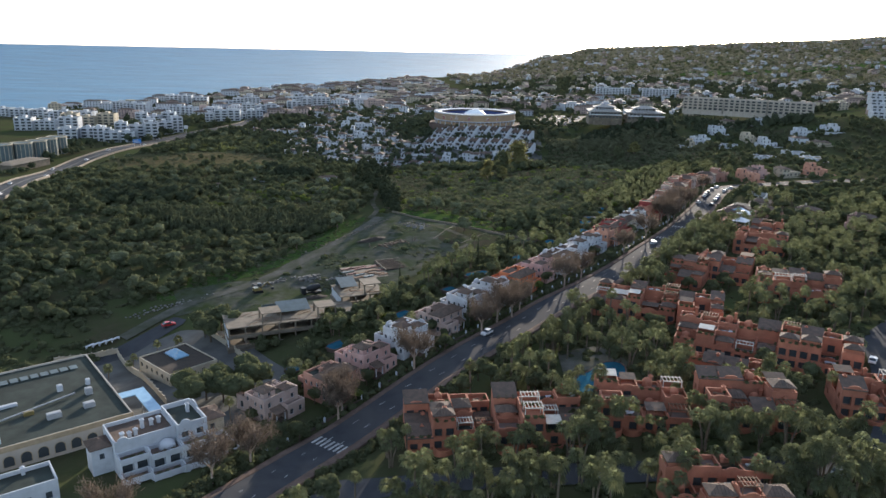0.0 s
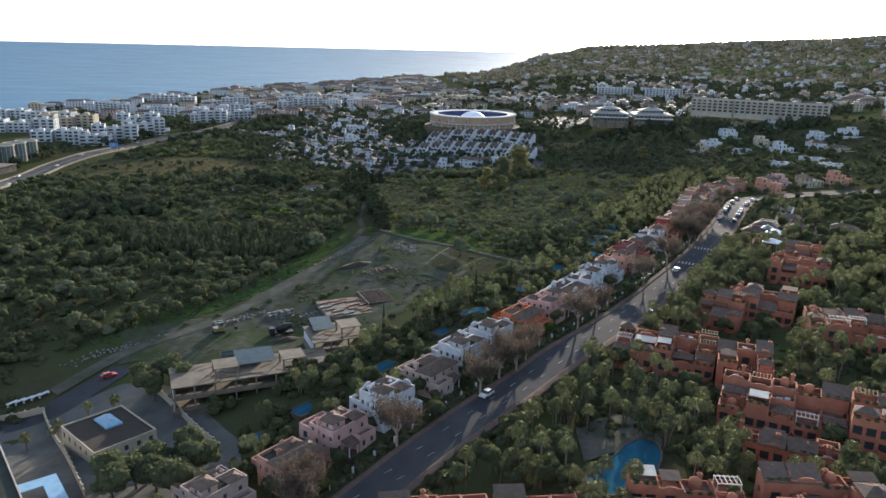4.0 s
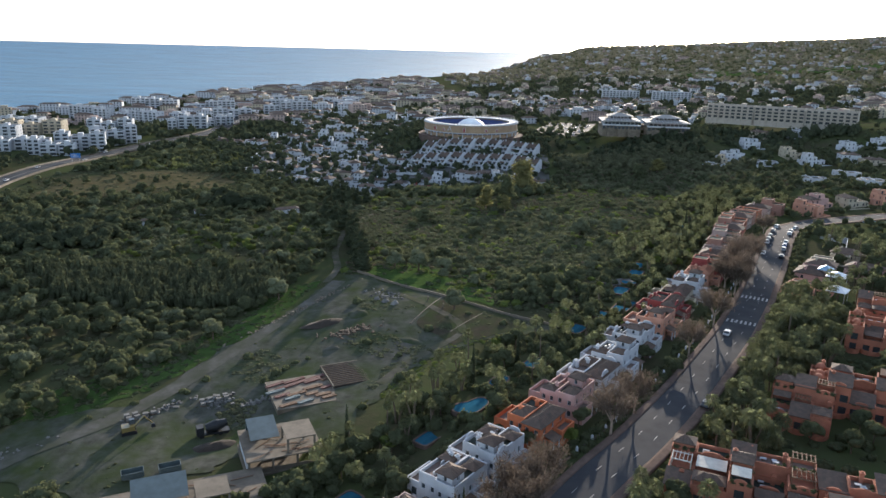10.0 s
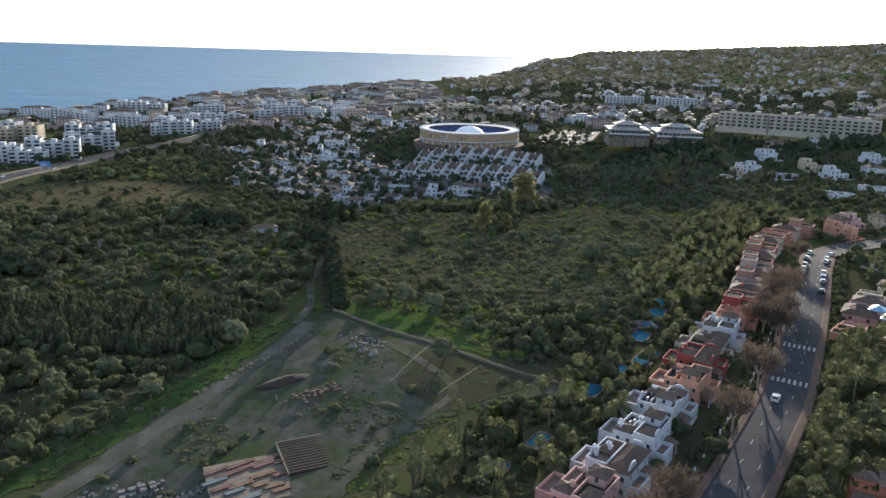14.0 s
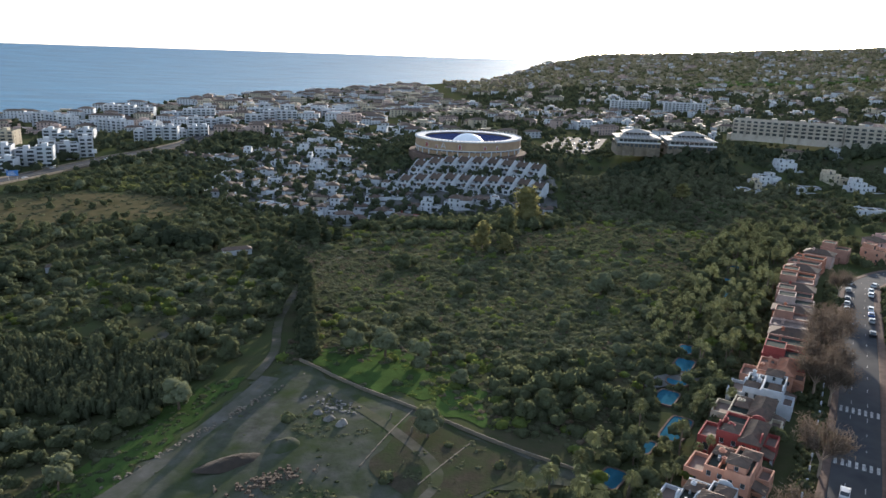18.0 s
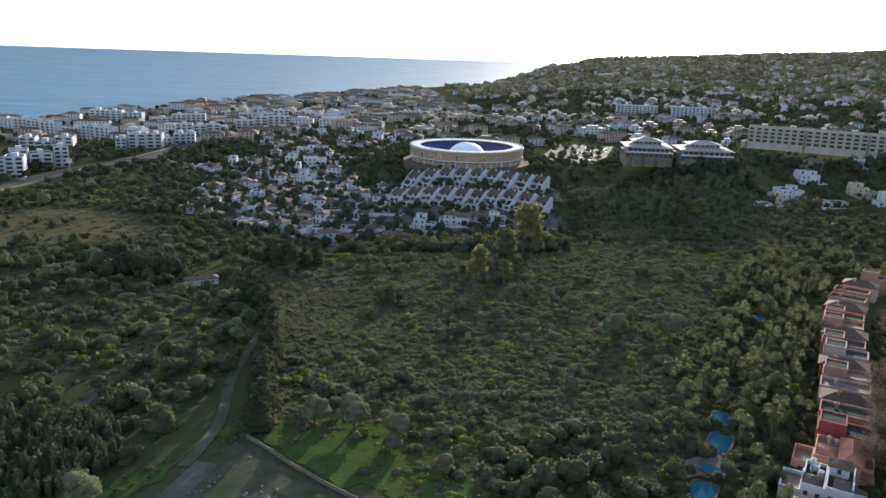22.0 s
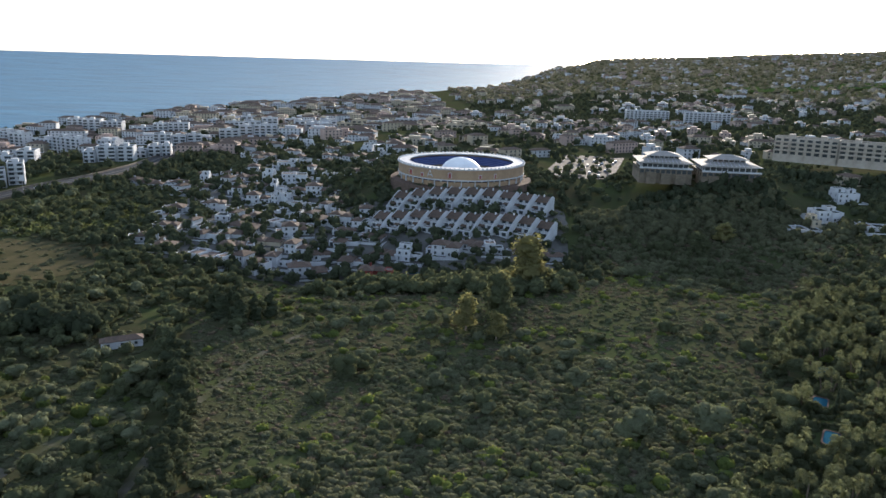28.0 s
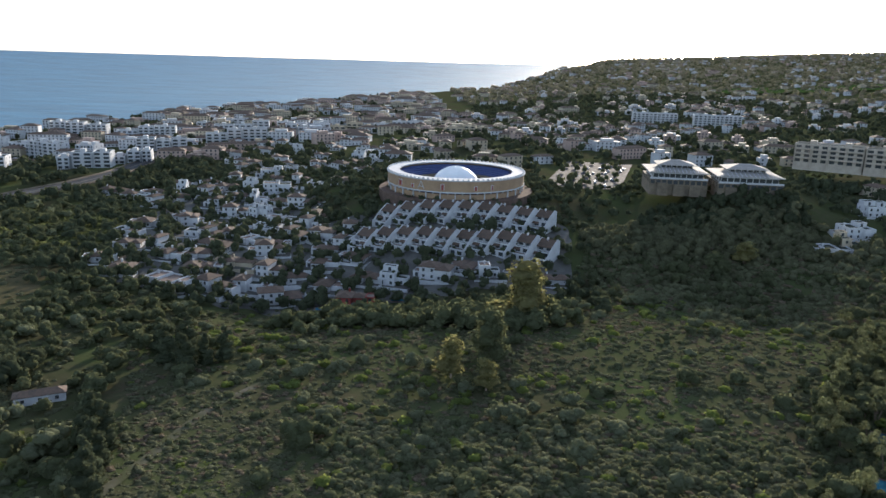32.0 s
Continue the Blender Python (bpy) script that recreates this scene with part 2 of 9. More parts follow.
def water(name, base, rough, wave, wave_scale, spec=0.5):
    m = material(name, base, tuple(c * 0.62 for c in base), wave_scale * 0.25, rough, spec=spec)
    nt = m.node_tree
    co, n, bp = nt.nodes.new("ShaderNodeTexCoord"), nt.nodes.new("ShaderNodeTexNoise"), nt.nodes.new("ShaderNodeBump")
    mp = nt.nodes.new("ShaderNodeMapping")
    mp.inputs["Scale"].default_value = (0.35, 1.0, 1.0)
    mp.inputs["Rotation"].default_value = (0, 0, 0.12)
    nt.links.new(co.outputs["Object"], mp.inputs["Vector"])
    for node in nt.nodes:
        if node.type == "TEX_NOISE":
            nt.links.new(mp.outputs[0], node.inputs["Vector"])
    n.inputs["Scale"].default_value, n.inputs["Detail"].default_value = wave_scale, 6.0
    bp.inputs["Strength"].default_value, bp.inputs["Distance"].default_value = 1.0, wave
    nt.links.new(n.outputs[0], bp.inputs["Height"])
    nt.links.new(bp.outputs[0], nt.nodes["Principled BSDF"].inputs["Normal"])
    return m


M["sea"] = water("sea_water", (0.038, 0.145, 0.245), 0.5, 3.0, 0.07, 0.1)
M["pool"] = water("pool_water", (0.03, 0.11, 0.165), 0.6, 0.02, 1.0, 0.0)


# ---- the lie of the land: spot heights in metres, joined smoothly ----
SPOTS = np.array([
    (0, -200, 2), (-27, 154, 2.2), (-105, 200, -7), (-60, 190, 0), (14, 205, 9), (37, 165, 11.5), (70, 134, 14), (130, 180, 16), (200, 250, 20),
    (50, 240, 11), (88, 295, 12.3), (150, 420, 12), (-24, 350, 11.3), (-47, 251, 3), (-26, 262, 7.5), (0, 318, 11.8), (-90, 330, 2), (-37, 403, 9),
    (-77, 480, 3.5), (-140, 446, 4), (10, 459, 5.5), (77, 354, 12), (120, 480, 7), (30, 500, 3), (-41, 590, -9.5), (82, 615, -6), (115, 333, 10.8), (15, 250, 12.5), (-10, 220, 8)], float)
SPOTS_FAR = np.array([
    (150, 600, -3), (218, 655, 6), (265, 700, 15), (27, 745, 18.5), (25, 700, 17), (-20, 742, 16), (74, 742, 17), (27, 792, 17), (30, 668, 11), (30, 640, 3), (8, 594, -4), (205, 725, 27), (385, 745, 31), (-198, 765, 0), (-270, 700, -2), (-300, 550, -3),
    (-375, 950, -5), (-190, 1450, 5), (600, 800, 45), (500, 300, 35), (0, 1000, 14), (-36, 653, 1), (-55, 704, 4), (-93, 699, 0), (-600, 600, -5), (-400, 0, -6), (300, -100, 20), (120, 690, 5)], float)
ALL_SPOTS = np.concatenate([SPOTS, SPOTS_FAR])
SEA = -9.0


def smooth(a, b, v):
    u = np.clip((v - a) / (b - a), 0, 1)
    return u * u * (3 - 2 * u)


def sea_level(r):
    """The sheet lifts with distance, so that its edge meets the true horizon."""
    return SEA + 73 * np.clip((r - 1800) / 3150, 0, 1.0) ** 2


def shore(y):
    return np.interp(y, [0, 800, 1180, 1800, 2400, 2900, 3290, 3800, 4500], [-1100, -760, -545, -345, -130, -15, 190, 560, 700])


def ground(x, y):
    """Height of the land at x, y (arrays or numbers)."""
    x, y = np.asarray(x, float), np.asarray(y, float)
    flat_x, flat_y = x.ravel(), y.ravel()
    out = np.empty(len(flat_x))
    for a in range(0, len(flat_x), 20000):
        px, py = flat_x[a:a + 20000, None], flat_y[a:a + 20000, None]
        w = 1 / (np.hypot(px - ALL_SPOTS[:, 0], py - ALL_SPOTS[:, 1]) + 12) ** 3
        near = (w * ALL_SPOTS[:, 2]).sum(1) / w.sum(1)
        px, py = px[:, 0], py[:, 0]
        r, az = np.hypot(px, py), np.degrees(np.arctan2(px, np.maximum(py, 1)))
        ridge = np.interp(az, [-40, 2.2, 5.6, 6.6, 7.4, 11.2, 17.2, 22.8, 26.3, 31, 50], [-30, -24, 20, 56, 80, 99, 122, 144, 158, 188, 240])
        rise = np.clip((r - 1100) / 3200, 0, 1)
        roll = 5 * np.sin(px / 210 + 1) * np.sin(py / 260) * smooth(900, 1800, r)
        z = near * (1 - rise) + ridge * rise ** 1.5 + roll
        inland = smooth(0, 140, px - shore(py))
        out[a:a + 20000] = z * inland + (sea_level(r) - 6) * (1 - inland) + np.maximum(sea_level(r) - SEA, 0) * inland * (1 - rise)
    return out.reshape(x.shape) if x.ndim else float(out[0])


# ---- mesh helpers ----
class Build:
    """Collects corners and faces of one mesh; each face has a material slot."""

    def __init__(self):
        self.v, self.f, self.s = [], [], []

    def quad(self, *corners, slot=0):
        n = len(self.v)
        self.v += corners
        self.f.append(tuple(range(n, n + len(corners))))
        self.s.append(slot)
        return self

    def box(self, x0, y0, z0, x1, y1, z1, slot=0, turn=0.0, taper=0.0):
        cx, cy, c, s = (x0 + x1) / 2, (y0 + y1) / 2, math.cos(turn), math.sin(turn)
        n = len(self.v)
        for z, k in ((z0, 1.0), (z1, 1.0 - taper)):
            for x, y in ((x0, y0), (x1, y0), (x1, y1), (x0, y1)):
                dx, dy = (x - cx) * k, (y - cy) * k
                self.v.append((cx + dx * c - dy * s, cy + dx * s + dy * c, z))
        for q in ((3, 2, 1, 0), (4, 5, 6, 7), (0, 1, 5, 4), (1, 2, 6, 5), (2, 3, 7, 6), (3, 0, 4, 7)):
            self.f.append(tuple(n + i for i in q))
            self.s.append(slot)
        return self

    def tube(self, p0, p1, r0, r1, sides=6, slot=0, caps=True):
        a, b = Vector(p0), Vector(p1)
        q = (b - a).to_track_quat("Z", "Y")
        n = len(self.v)
        for p, r in ((a, r0), (b, r1)):
            for k in range(sides):
                t = 2 * math.pi * k / sides
                self.v.append(tuple(p + q @ Vector((r * math.cos(t), r * math.sin(t), 0))))
        for k in range(sides):
            m = (k + 1) % sides
            self.f.append((n + k, n + m, n + sides + m, n + sides + k))
            self.s.append(slot)
        if caps:
            self.f += [tuple(n + k for k in reversed(range(sides))), tuple(n + sides + k for k in range(sides))]
            self.s += [slot, slot]
        return self

    def dome(self, x, y, z, r, h, sides=16, rings=5, slot=0):
        n = len(self.v)
        for j in range(rings):
            t = math.pi / 2 * j / rings
            for k in range(sides):
                a = 2 * math.pi * k / sides
                self.v.append((x + r * math.cos(t) * math.cos(a), y + r * math.cos(t) * math.sin(a), z + h * math.sin(t)))
        self.v.append((x, y, z + h))
        for j in range(rings - 1):
            for k in range(sides):
                m = (k + 1) % sides
                self.f.append((n + j * sides + k, n + j * sides + m, n + (j + 1) * sides + m, n + (j + 1) * sides + k))
                self.s.append(slot)
        for k in range(sides):
            self.f.append((n + (rings - 1) * sides + k, n + (rings - 1) * sides + (k + 1) % sides, n + rings * sides))
            self.s.append(slot)
        return self

    def ring(self, x, y, r_in, r_out, z0, z1, sides=48, slot=0, z1_in=None, z0_in=None):
        """A ring with thickness; its inner edge may stand higher or lower."""
        n = len(self.v)
        zi, bi = z1 if z1_in is None else z1_in, z0 if z0_in is None else z0_in
        for r, z in ((r_out, z0), (r_out, z1), (r_in, zi), (r_in, bi)):
            for k in range(sides):
                a = 2 * math.pi * k / sides
                self.v.append((x + r * math.cos(a), y + r * math.sin(a), z))
        for j in range(4):
            for k in range(sides):
                m, i = (k + 1) % sides, (j + 1) % 4
                self.f.append((n + j * sides + k, n + j * sides + m, n + i * sides + m, n + i * sides + k))
                self.s.append(slot)
        return self

    def face(self, origin, along, width, height, holes=(), deep=0.18, slot=0):
        """A wall skin from origin along a level way, with openings (u0, v0, u1, v1) that go in by deep."""
        o, a = Vector(origin), Vector((along[0], along[1], 0)).normalized()
        inward = Vector((-a.y, a.x, 0))
        us = sorted({0.0, width, *(u for h in holes for u in (h[0], h[2]))})
        vs = sorted({0.0, height, *(v for h in holes for v in (h[1], h[3]))})

        def at(u, v, d=0.0):
            return tuple(o + a * u + Vector((0, 0, v)) + inward * d)

        for u0, u1 in zip(us, us[1:]):
            for v0, v1 in zip(vs, vs[1:]):
                mu, mv = (u0 + u1) / 2, (v0 + v1) / 2
                if not any(h[0] < mu < h[2] and h[1] < mv < h[3] for h in holes):
                    self.quad(at(u0, v0), at(u1, v0), at(u1, v1), at(u0, v1), slot=slot)
        for u0, v0, u1, v1 in holes:
            self.quad(at(u0, v0), at(u0, v0, deep), at(u1, v0, deep), at(u1, v0), slot=slot)
            self.quad(at(u0, v1), at(u1, v1), at(u1, v1, deep), at(u0, v1, deep), slot=slot)
            self.quad(at(u0, v0), at(u0, v1), at(u0, v1, deep), at(u0, v0, deep), slot=slot)
            self.quad(at(u1, v0), at(u1, v0, deep), at(u1, v1, deep), at(u1, v1), slot=slot)
        return self

    def hip(self, x0, y0, x1, y1, z, rise, over=0.4, slot=0, thick=0.16, ridge=0.35):
        """A hipped roof with eaves and thickness."""
        x0, y0, x1, y1 = x0 - over, y0 - over, x1 + over, y1 + over
        w, d = x1 - x0, y1 - y0
        if w >= d:
            i = min(d * 0.5, w * 0.5 - 0.05)
            r0, r1 = (x0 + i, (y0 + y1) / 2, z + rise), (x1 - i, (y0 + y1) / 2, z + rise)
        else:
            i = min(w * 0.5, d * 0.5 - 0.05)
            r0, r1 = ((x0 + x1) / 2, y0 + i, z + rise), ((x0 + x1) / 2, y1 - i, z + rise)
        lo = [(x0, y0, z - thick), (x1, y0, z - thick), (x1, y1, z - thick), (x0, y1, z - thick)]
        up = [(x, y, z) for x, y, _ in lo]
        self.quad(*reversed(lo), slot=slot)
        for k in range(4):
            self.quad(lo[k], lo[(k + 1) % 4], up[(k + 1) % 4], up[k], slot=slot)
        if w >= d:
            self.quad(up[0], up[1], r1, r0, slot=slot).quad(up[1], up[2], r1, slot=slot).quad(up[2], up[3], r0, r1, slot=slot).quad(up[3], up[0], r0, slot=slot)
        else:
            self.quad(up[0], up[1], r0, slot=slot).quad(up[1], up[2], r1, r0, slot=slot).quad(up[2], up[3], r1, slot=slot).quad(up[3], up[0], r0, r1, slot=slot)
        return self

    def mesh(self, name, *materials, smooth_shade=False):
        me = bpy.data.meshes.new(name)
        me.from_pydata(self.v, [], self.f)
        for m in materials:
            me.materials.append(m)
        if len(materials) > 1:
            me.polygons.foreach_set("material_index", self.s)
        if smooth_shade:
            me.polygons.foreach_set("use_smooth", [True] * len(me.polygons))
        return me


def thing(name, x, y, z=None, turn=0.0, label="", category="", group="", kind=""):
    ob = new(name)
    ob.empty_display_size = 0.5
    ob.matrix_world = pose(x, y, ground(x, y) if z is None else z, 0, 0, turn)
    return tagged(ob, label, category, group, kind)


def part(name, mesh_or_build, material_key, parent, label="", at=None, smooth_shade=False):
    """Links one mesh as a part of parent; at: its own pose under the parent."""
    me = mesh_or_build
    if isinstance(me, Build):
        keys = material_key if isinstance(material_key, tuple) else (material_key,)
        me = me.mesh(name, *(M[k] for k in keys), smooth_shade=smooth_shade)
    ob = new(name, me)
    ob.parent = parent
    if at is not None:
        ob.matrix_basis = at
    return tagged(ob, label)


def solid(name, build, material_key, label, category, kind="", group="", at=None, smooth_shade=False):
    keys = material_key if isinstance(material_key, tuple) else (material_key,)
    ob = new(name, build.mesh(name, *(M[k] for k in keys), smooth_shade=smooth_shade))
    if at is not None:
        ob.matrix_world = at
    return tagged(ob, label, category, group, kind)


def array_mesh(name, verts, faces, *materials, slots=None):
    """A large mesh out of numpy arrays: faces of one width."""
    me = bpy.data.meshes.new(name)
    n, k = faces.shape
    me.vertices.add(len(verts))
    me.vertices.foreach_set("co", np.ascontiguousarray(verts, np.float32).ravel())
    me.loops.add(n * k)
    me.loops.foreach_set("vertex_index", np.ascontiguousarray(faces, np.int32).ravel())
    me.polygons.add(n)
    me.polygons.foreach_set("loop_start", np.arange(0, n * k, k, dtype=np.int32))
    for m in materials:
        me.materials.append(m)
    if slots is not None:
        me.polygons.foreach_set("material_index", np.asarray(slots, np.int32))
    me.update()
    me.validate()
    return me


# ---- ground and sea ----
def steps(*legs):
    out = [legs[0][0]]
    for a, b, d in legs:
        out += list(np.linspace(a, b, max(2, round((b - a) / d) + 1))[1:])
    return np.array(out)


def sheet(name, xs, ys, height, mat, label, category):
    gx, gy = np.meshgrid(xs, ys)
    z = height(gx, gy)
    nx, ny = len(xs), len(ys)
    i = (np.arange(ny - 1)[:, None] * nx + np.arange(nx - 1)).ravel()
    me = array_mesh(name, np.stack([gx.ravel(), gy.ravel(), z.ravel()], 1), np.stack([i, i + 1, i + nx + 1, i + nx], 1), mat)
    me.polygons.foreach_set("use_smooth", [True] * len(me.polygons))
    return tagged(new(name, me), label, category, kind="structure")


XS = steps((-4200, -1200, 150), (-1200, -400, 25), (-400, 420, 6), (420, 1200, 25), (1200, 4200, 100))
YS = steps((-1500, -200, 100), (-200, 60, 20), (60, 800, 6), (800, 1600, 16), (1600, 4700, 70))
sheet("ground", XS, YS, ground, M["field"], "wide scrubby land rolling down to the sea", "ground")
SX = steps((-4900, -1500, 170), (-1500, 1500, 60), (1500, 4900, 170))
SY = steps((-600, 900, 150), (900, 4930, 60))


def sea_height(gx, gy):
    return sea_level(np.hypot(gx, gy))


sheet("water", SX, SY, sea_height, M["sea"], "calm blue sea reaching to the hazy horizon", "sea")


def inside(poly, x, y):
    """Which points lie in the polygon."""
    x, y = np.asarray(x), np.asarray(y)
    hit = np.zeros(x.shape, bool)
    for (x0, y0), (x1, y1) in zip(poly, poly[1:] + poly[:1]):
        cross = (y0 > y) != (y1 > y)
        hit ^= cross & (x < (x1 - x0) * (y - y0) / ((y1 - y0) or 1e-9) + x0)
    return hit


def patch(name, poly, lift, mat, label, category, cell=3.0, ragged=0.0, thick=0.0, kind="structure"):
    """A sheet laid over the land within a polygon, its rim bent to the outline."""
    lo, hi = np.min(poly, 0), np.max(poly, 0)
    xs, ys = np.arange(lo[0], hi[0] + cell, cell), np.arange(lo[1], hi[1] + cell, cell)
    gx, gy = np.meshgrid(xs, ys)
    cx, cy = gx[:-1, :-1] + cell / 2, gy[:-1, :-1] + cell / 2
    if ragged:
        wob = np.array([[noise.noise((a * 0.11, b * 0.11, 3.0)) + 0.6 * noise.noise((a * 0.33, b * 0.33, 7.0)) for a, b in zip(ra, rb)] for ra, rb in zip(cx, cy)])
        keep = inside(poly, cx + ragged * wob, cy + ragged * np.roll(wob, 3, 0))
    else:
        keep = inside(poly, cx, cy)
    nx = len(xs)
    j, i = np.nonzero(keep)
    k = j * nx + i
    faces = np.stack([k, k + 1, k + nx + 1, k + nx], 1)
    used, flat = np.unique(faces, return_inverse=True)
    px, py = gx.ravel()[used].copy(), gy.ravel()[used].copy()
    if not ragged:  # draw the rim onto the outline
        count = np.bincount(flat.ravel(), minlength=len(used))
        for n in np.nonzero(count < 4)[0]:
            best = None
            for (x0, y0), (x1, y1) in zip(poly, poly[1:] + poly[:1]):
                dx, dy = x1 - x0, y1 - y0
                t = min(1, max(0, ((px[n] - x0) * dx + (py[n] - y0) * dy) / (dx * dx + dy * dy + 1e-9)))
                q = (x0 + t * dx, y0 + t * dy)
                e = math.hypot(q[0] - px[n], q[1] - py[n])
                if best is None or e < best[0]:
                    best = (e, q)
            if best[0] < cell * 1.2:
                px[n], py[n] = best[1]
    if ragged:  # ease the stepped rim into a curve
        quads = flat.reshape(faces.shape)
        ends = np.sort(np.concatenate([quads[:, [0, 1]], quads[:, [1, 2]], quads[:, [2, 3]], quads[:, [3, 0]]]), 1)
        pair, times = np.unique(ends, axis=0, return_counts=True)
        rim = pair[times == 1]
        for _ in range(5):
            sx, sy, cnt = np.zeros(len(px)), np.zeros(len(px)), np.zeros(len(px))
            for a, b in ((0, 1), (1, 0)):
                np.add.at(sx, rim[:, a], px[rim[:, b]])
                np.add.at(sy, rim[:, a], py[rim[:, b]])
                np.add.at(cnt, rim[:, a], 1)
            on = cnt > 0
            px[on], py[on] = 0.4 * px[on] + 0.6 * sx[on] / cnt[on], 0.4 * py[on] + 0.6 * sy[on] / cnt[on]
    z = ground(px, py) + lift
    me = array_mesh(name, np.stack([px, py, z], 1), flat.reshape(faces.shape), mat)
    return tagged(new(name, me), label, category, kind=kind)


def along(points, step=3.0):
    """Evenly spaced places on a smooth line through points: x, y and the way's direction."""
    p = np.array(points, float)
    s = np.r_[0, np.cumsum(np.hypot(*np.diff(p, axis=0).T))]
    fine = np.arange(0, s[-1], step)
    x, y = np.interp(fine, s, p[:, 0]), np.interp(fine, s, p[:, 1])
    for _ in range(6):
        x[1:-1], y[1:-1] = (x[:-2] + 2 * x[1:-1] + x[2:]) / 4, (y[:-2] + 2 * y[1:-1] + y[2:]) / 4
    return x, y, np.arctan2(np.gradient(y), np.gradient(x))


def ribbon(name, points, left, right, lift, mat, label, category, step=3.0, across=4, edge=0.0, kind="structure"):
    """A strip that follows a line over the land, from left to right of it in metres; edge: its sides drop by so much, as a kerb does."""
    x, y, a = along(points, step)
    us = list(np.linspace(left, right, across + 1))
    rows = []
    for u in us:
        rows.append(np.stack([x - np.sin(a) * u, y + np.cos(a) * u, np.zeros(len(x))], 1))
    mid = np.stack(rows, 1)
    z = ground(mid[..., 0], mid[..., 1])
    z = (z * 0.3 + z.mean(1, keepdims=True) * 0.7) + lift
    mid[..., 2] = z
    if edge:
        first, last = mid[:, :1].copy(), mid[:, -1:].copy()
        first[..., 2] -= edge
        last[..., 2] -= edge
        mid = np.concatenate([first, mid, last], 1)
    n, k = mid.shape[:2]
    i = (np.arange(n - 1)[:, None] * k + np.arange(k - 1)).ravel()
    me = array_mesh(name, mid.reshape(-1, 3), np.stack([i, i + k, i + k + 1, i + 1], 1), mat)
    return tagged(new(name, me), label, category, kind=kind)


ROAD = [(-66, 78), (-51, 106), (-40.5, 123), (-29.5, 141), (-16.5, 160), (1.6, 180), (18.4, 201), (33.7, 221.3), (48, 237), (58, 250.5), (70.7, 268), (89.6, 295), (112.2, 334.2), (132.4, 370.6), (151.8, 407.3), (167, 434), (192, 458), (240, 480), (300, 489)]
ribbon("road", ROAD, -4.8, 4.3, 0.30, M["asphalt"], "grey asphalt avenue with dashed white lane lines", "road", across=6)
ribbon("pavement_east", ROAD, -7.0, -4.8, 0.45, M["paving"], "pinkish paved footway with a raised kerb beside the road", "pavement", edge=0.5)
ribbon("pavement_west", ROAD, 4.3, 6.0, 0.45, M["paving"], "pinkish paved footway with a raised kerb beside the road", "pavement", edge=0.5)
SIDE = [(-25, 128), (0, 128), (40, 125), (70, 124), (92, 132), (108, 160), (118, 185), (150, 215), (200, 235)]
ribbon("road_side_street", SIDE, -3.6, 3.6, 0.26, M["asphalt"], "narrow asphalt side street between the red houses", "road")


def ball(cuts=2):
    """A round lump without its underside, of bent quads: unit corners and faces."""
    vs, fs = [], []
    t = np.linspace(-1, 1, cuts + 1)
    low = np.linspace(-0.55, 1, cuts + 1)
    for axis in range(5):
        n0 = len(vs)
        for i in range(cuts + 1):
            for j in range(cuts + 1):
                p = ((t[i], t[j], 1.0), (1.0, t[i], low[j]), (-1.0, -t[i], low[j]), (-t[i], 1.0, low[j]), (t[i], -1.0, low[j]))[axis]
                vs.append(p)
        for i in range(cuts):
            for j in range(cuts):
                c = n0 + i * (cuts + 1) + j
                fs.append((c, c + cuts + 1, c + cuts + 2, c + 1))
    vs = np.array(vs, float)
    key = {}
    index = []
    keep = []
    for k, p in enumerate(np.round(vs, 4)):
        q = tuple(p)
        if q not in key:
            key[q] = len(keep)
            keep.append(k)
        index.append(key[q])
    vs = vs[keep]
    fs = np.array(index)[np.array(fs)]
    return vs / np.linalg.norm(vs, axis=1)[:, None], fs


def leaves(n, lumps, size, seed, core=0.9, cuts=2, wild=0.65):
    """n leaf clumps as small bent quads over the skins of lumps (x, y, z, rx, ry, rz), each lump with an uneven round core: corners and faces."""
    r = np.random.RandomState(seed)
    lumps = np.array(lumps, float)
    share = (lumps[:, 3] * lumps[:, 4] + lumps[:, 3] * lumps[:, 5]) ** 0.9
    which = r.choice(len(lumps), n, p=share / share.sum())
    d = r.normal(size=(n, 3))
    d[:, 2] = np.where(d[:, 2] < -0.5, -d[:, 2], d[:, 2])
    d /= np.linalg.norm(d, axis=1)[:, None]
    centre = lumps[which, :3] + d * lumps[which, 3:] * r.uniform(0.86, 1.08, (n, 1))
    nrm = d + r.normal(scale=wild, size=(n, 3))
    nrm /= np.linalg.norm(nrm, axis=1)[:, None]
    u = np.cross(nrm, r.normal(size=(n, 3)))
    u /= np.linalg.norm(u, axis=1)[:, None] + 1e-9
    v = np.cross(nrm, u)
    s = size * r.uniform(0.55, 1.25, (n, 1))
    v4 = np.stack([centre - u * s, centre - v * s * 0.62 + nrm * s * 0.2, centre + u * s, centre + v * s * 0.62 + nrm * s * 0.2], 1)
    vs, fs = [v4.reshape(-1, 3)], [np.arange(4 * n).reshape(-1, 4)]
    off = 4 * n
    if core:
        bv, bf = ball(cuts)
        for x, y, z, rx, ry, rz in lumps:
            w = bv * (core * r.uniform(0.82, 1.12, (len(bv), 1)))
            vs.append(w * (rx, ry, rz) + (x, y, z))
            fs.append(bf + off)
            off += len(bv)
    return np.concatenate(vs), np.concatenate(fs)




# ---- building kit ----
WINDOWS = {}


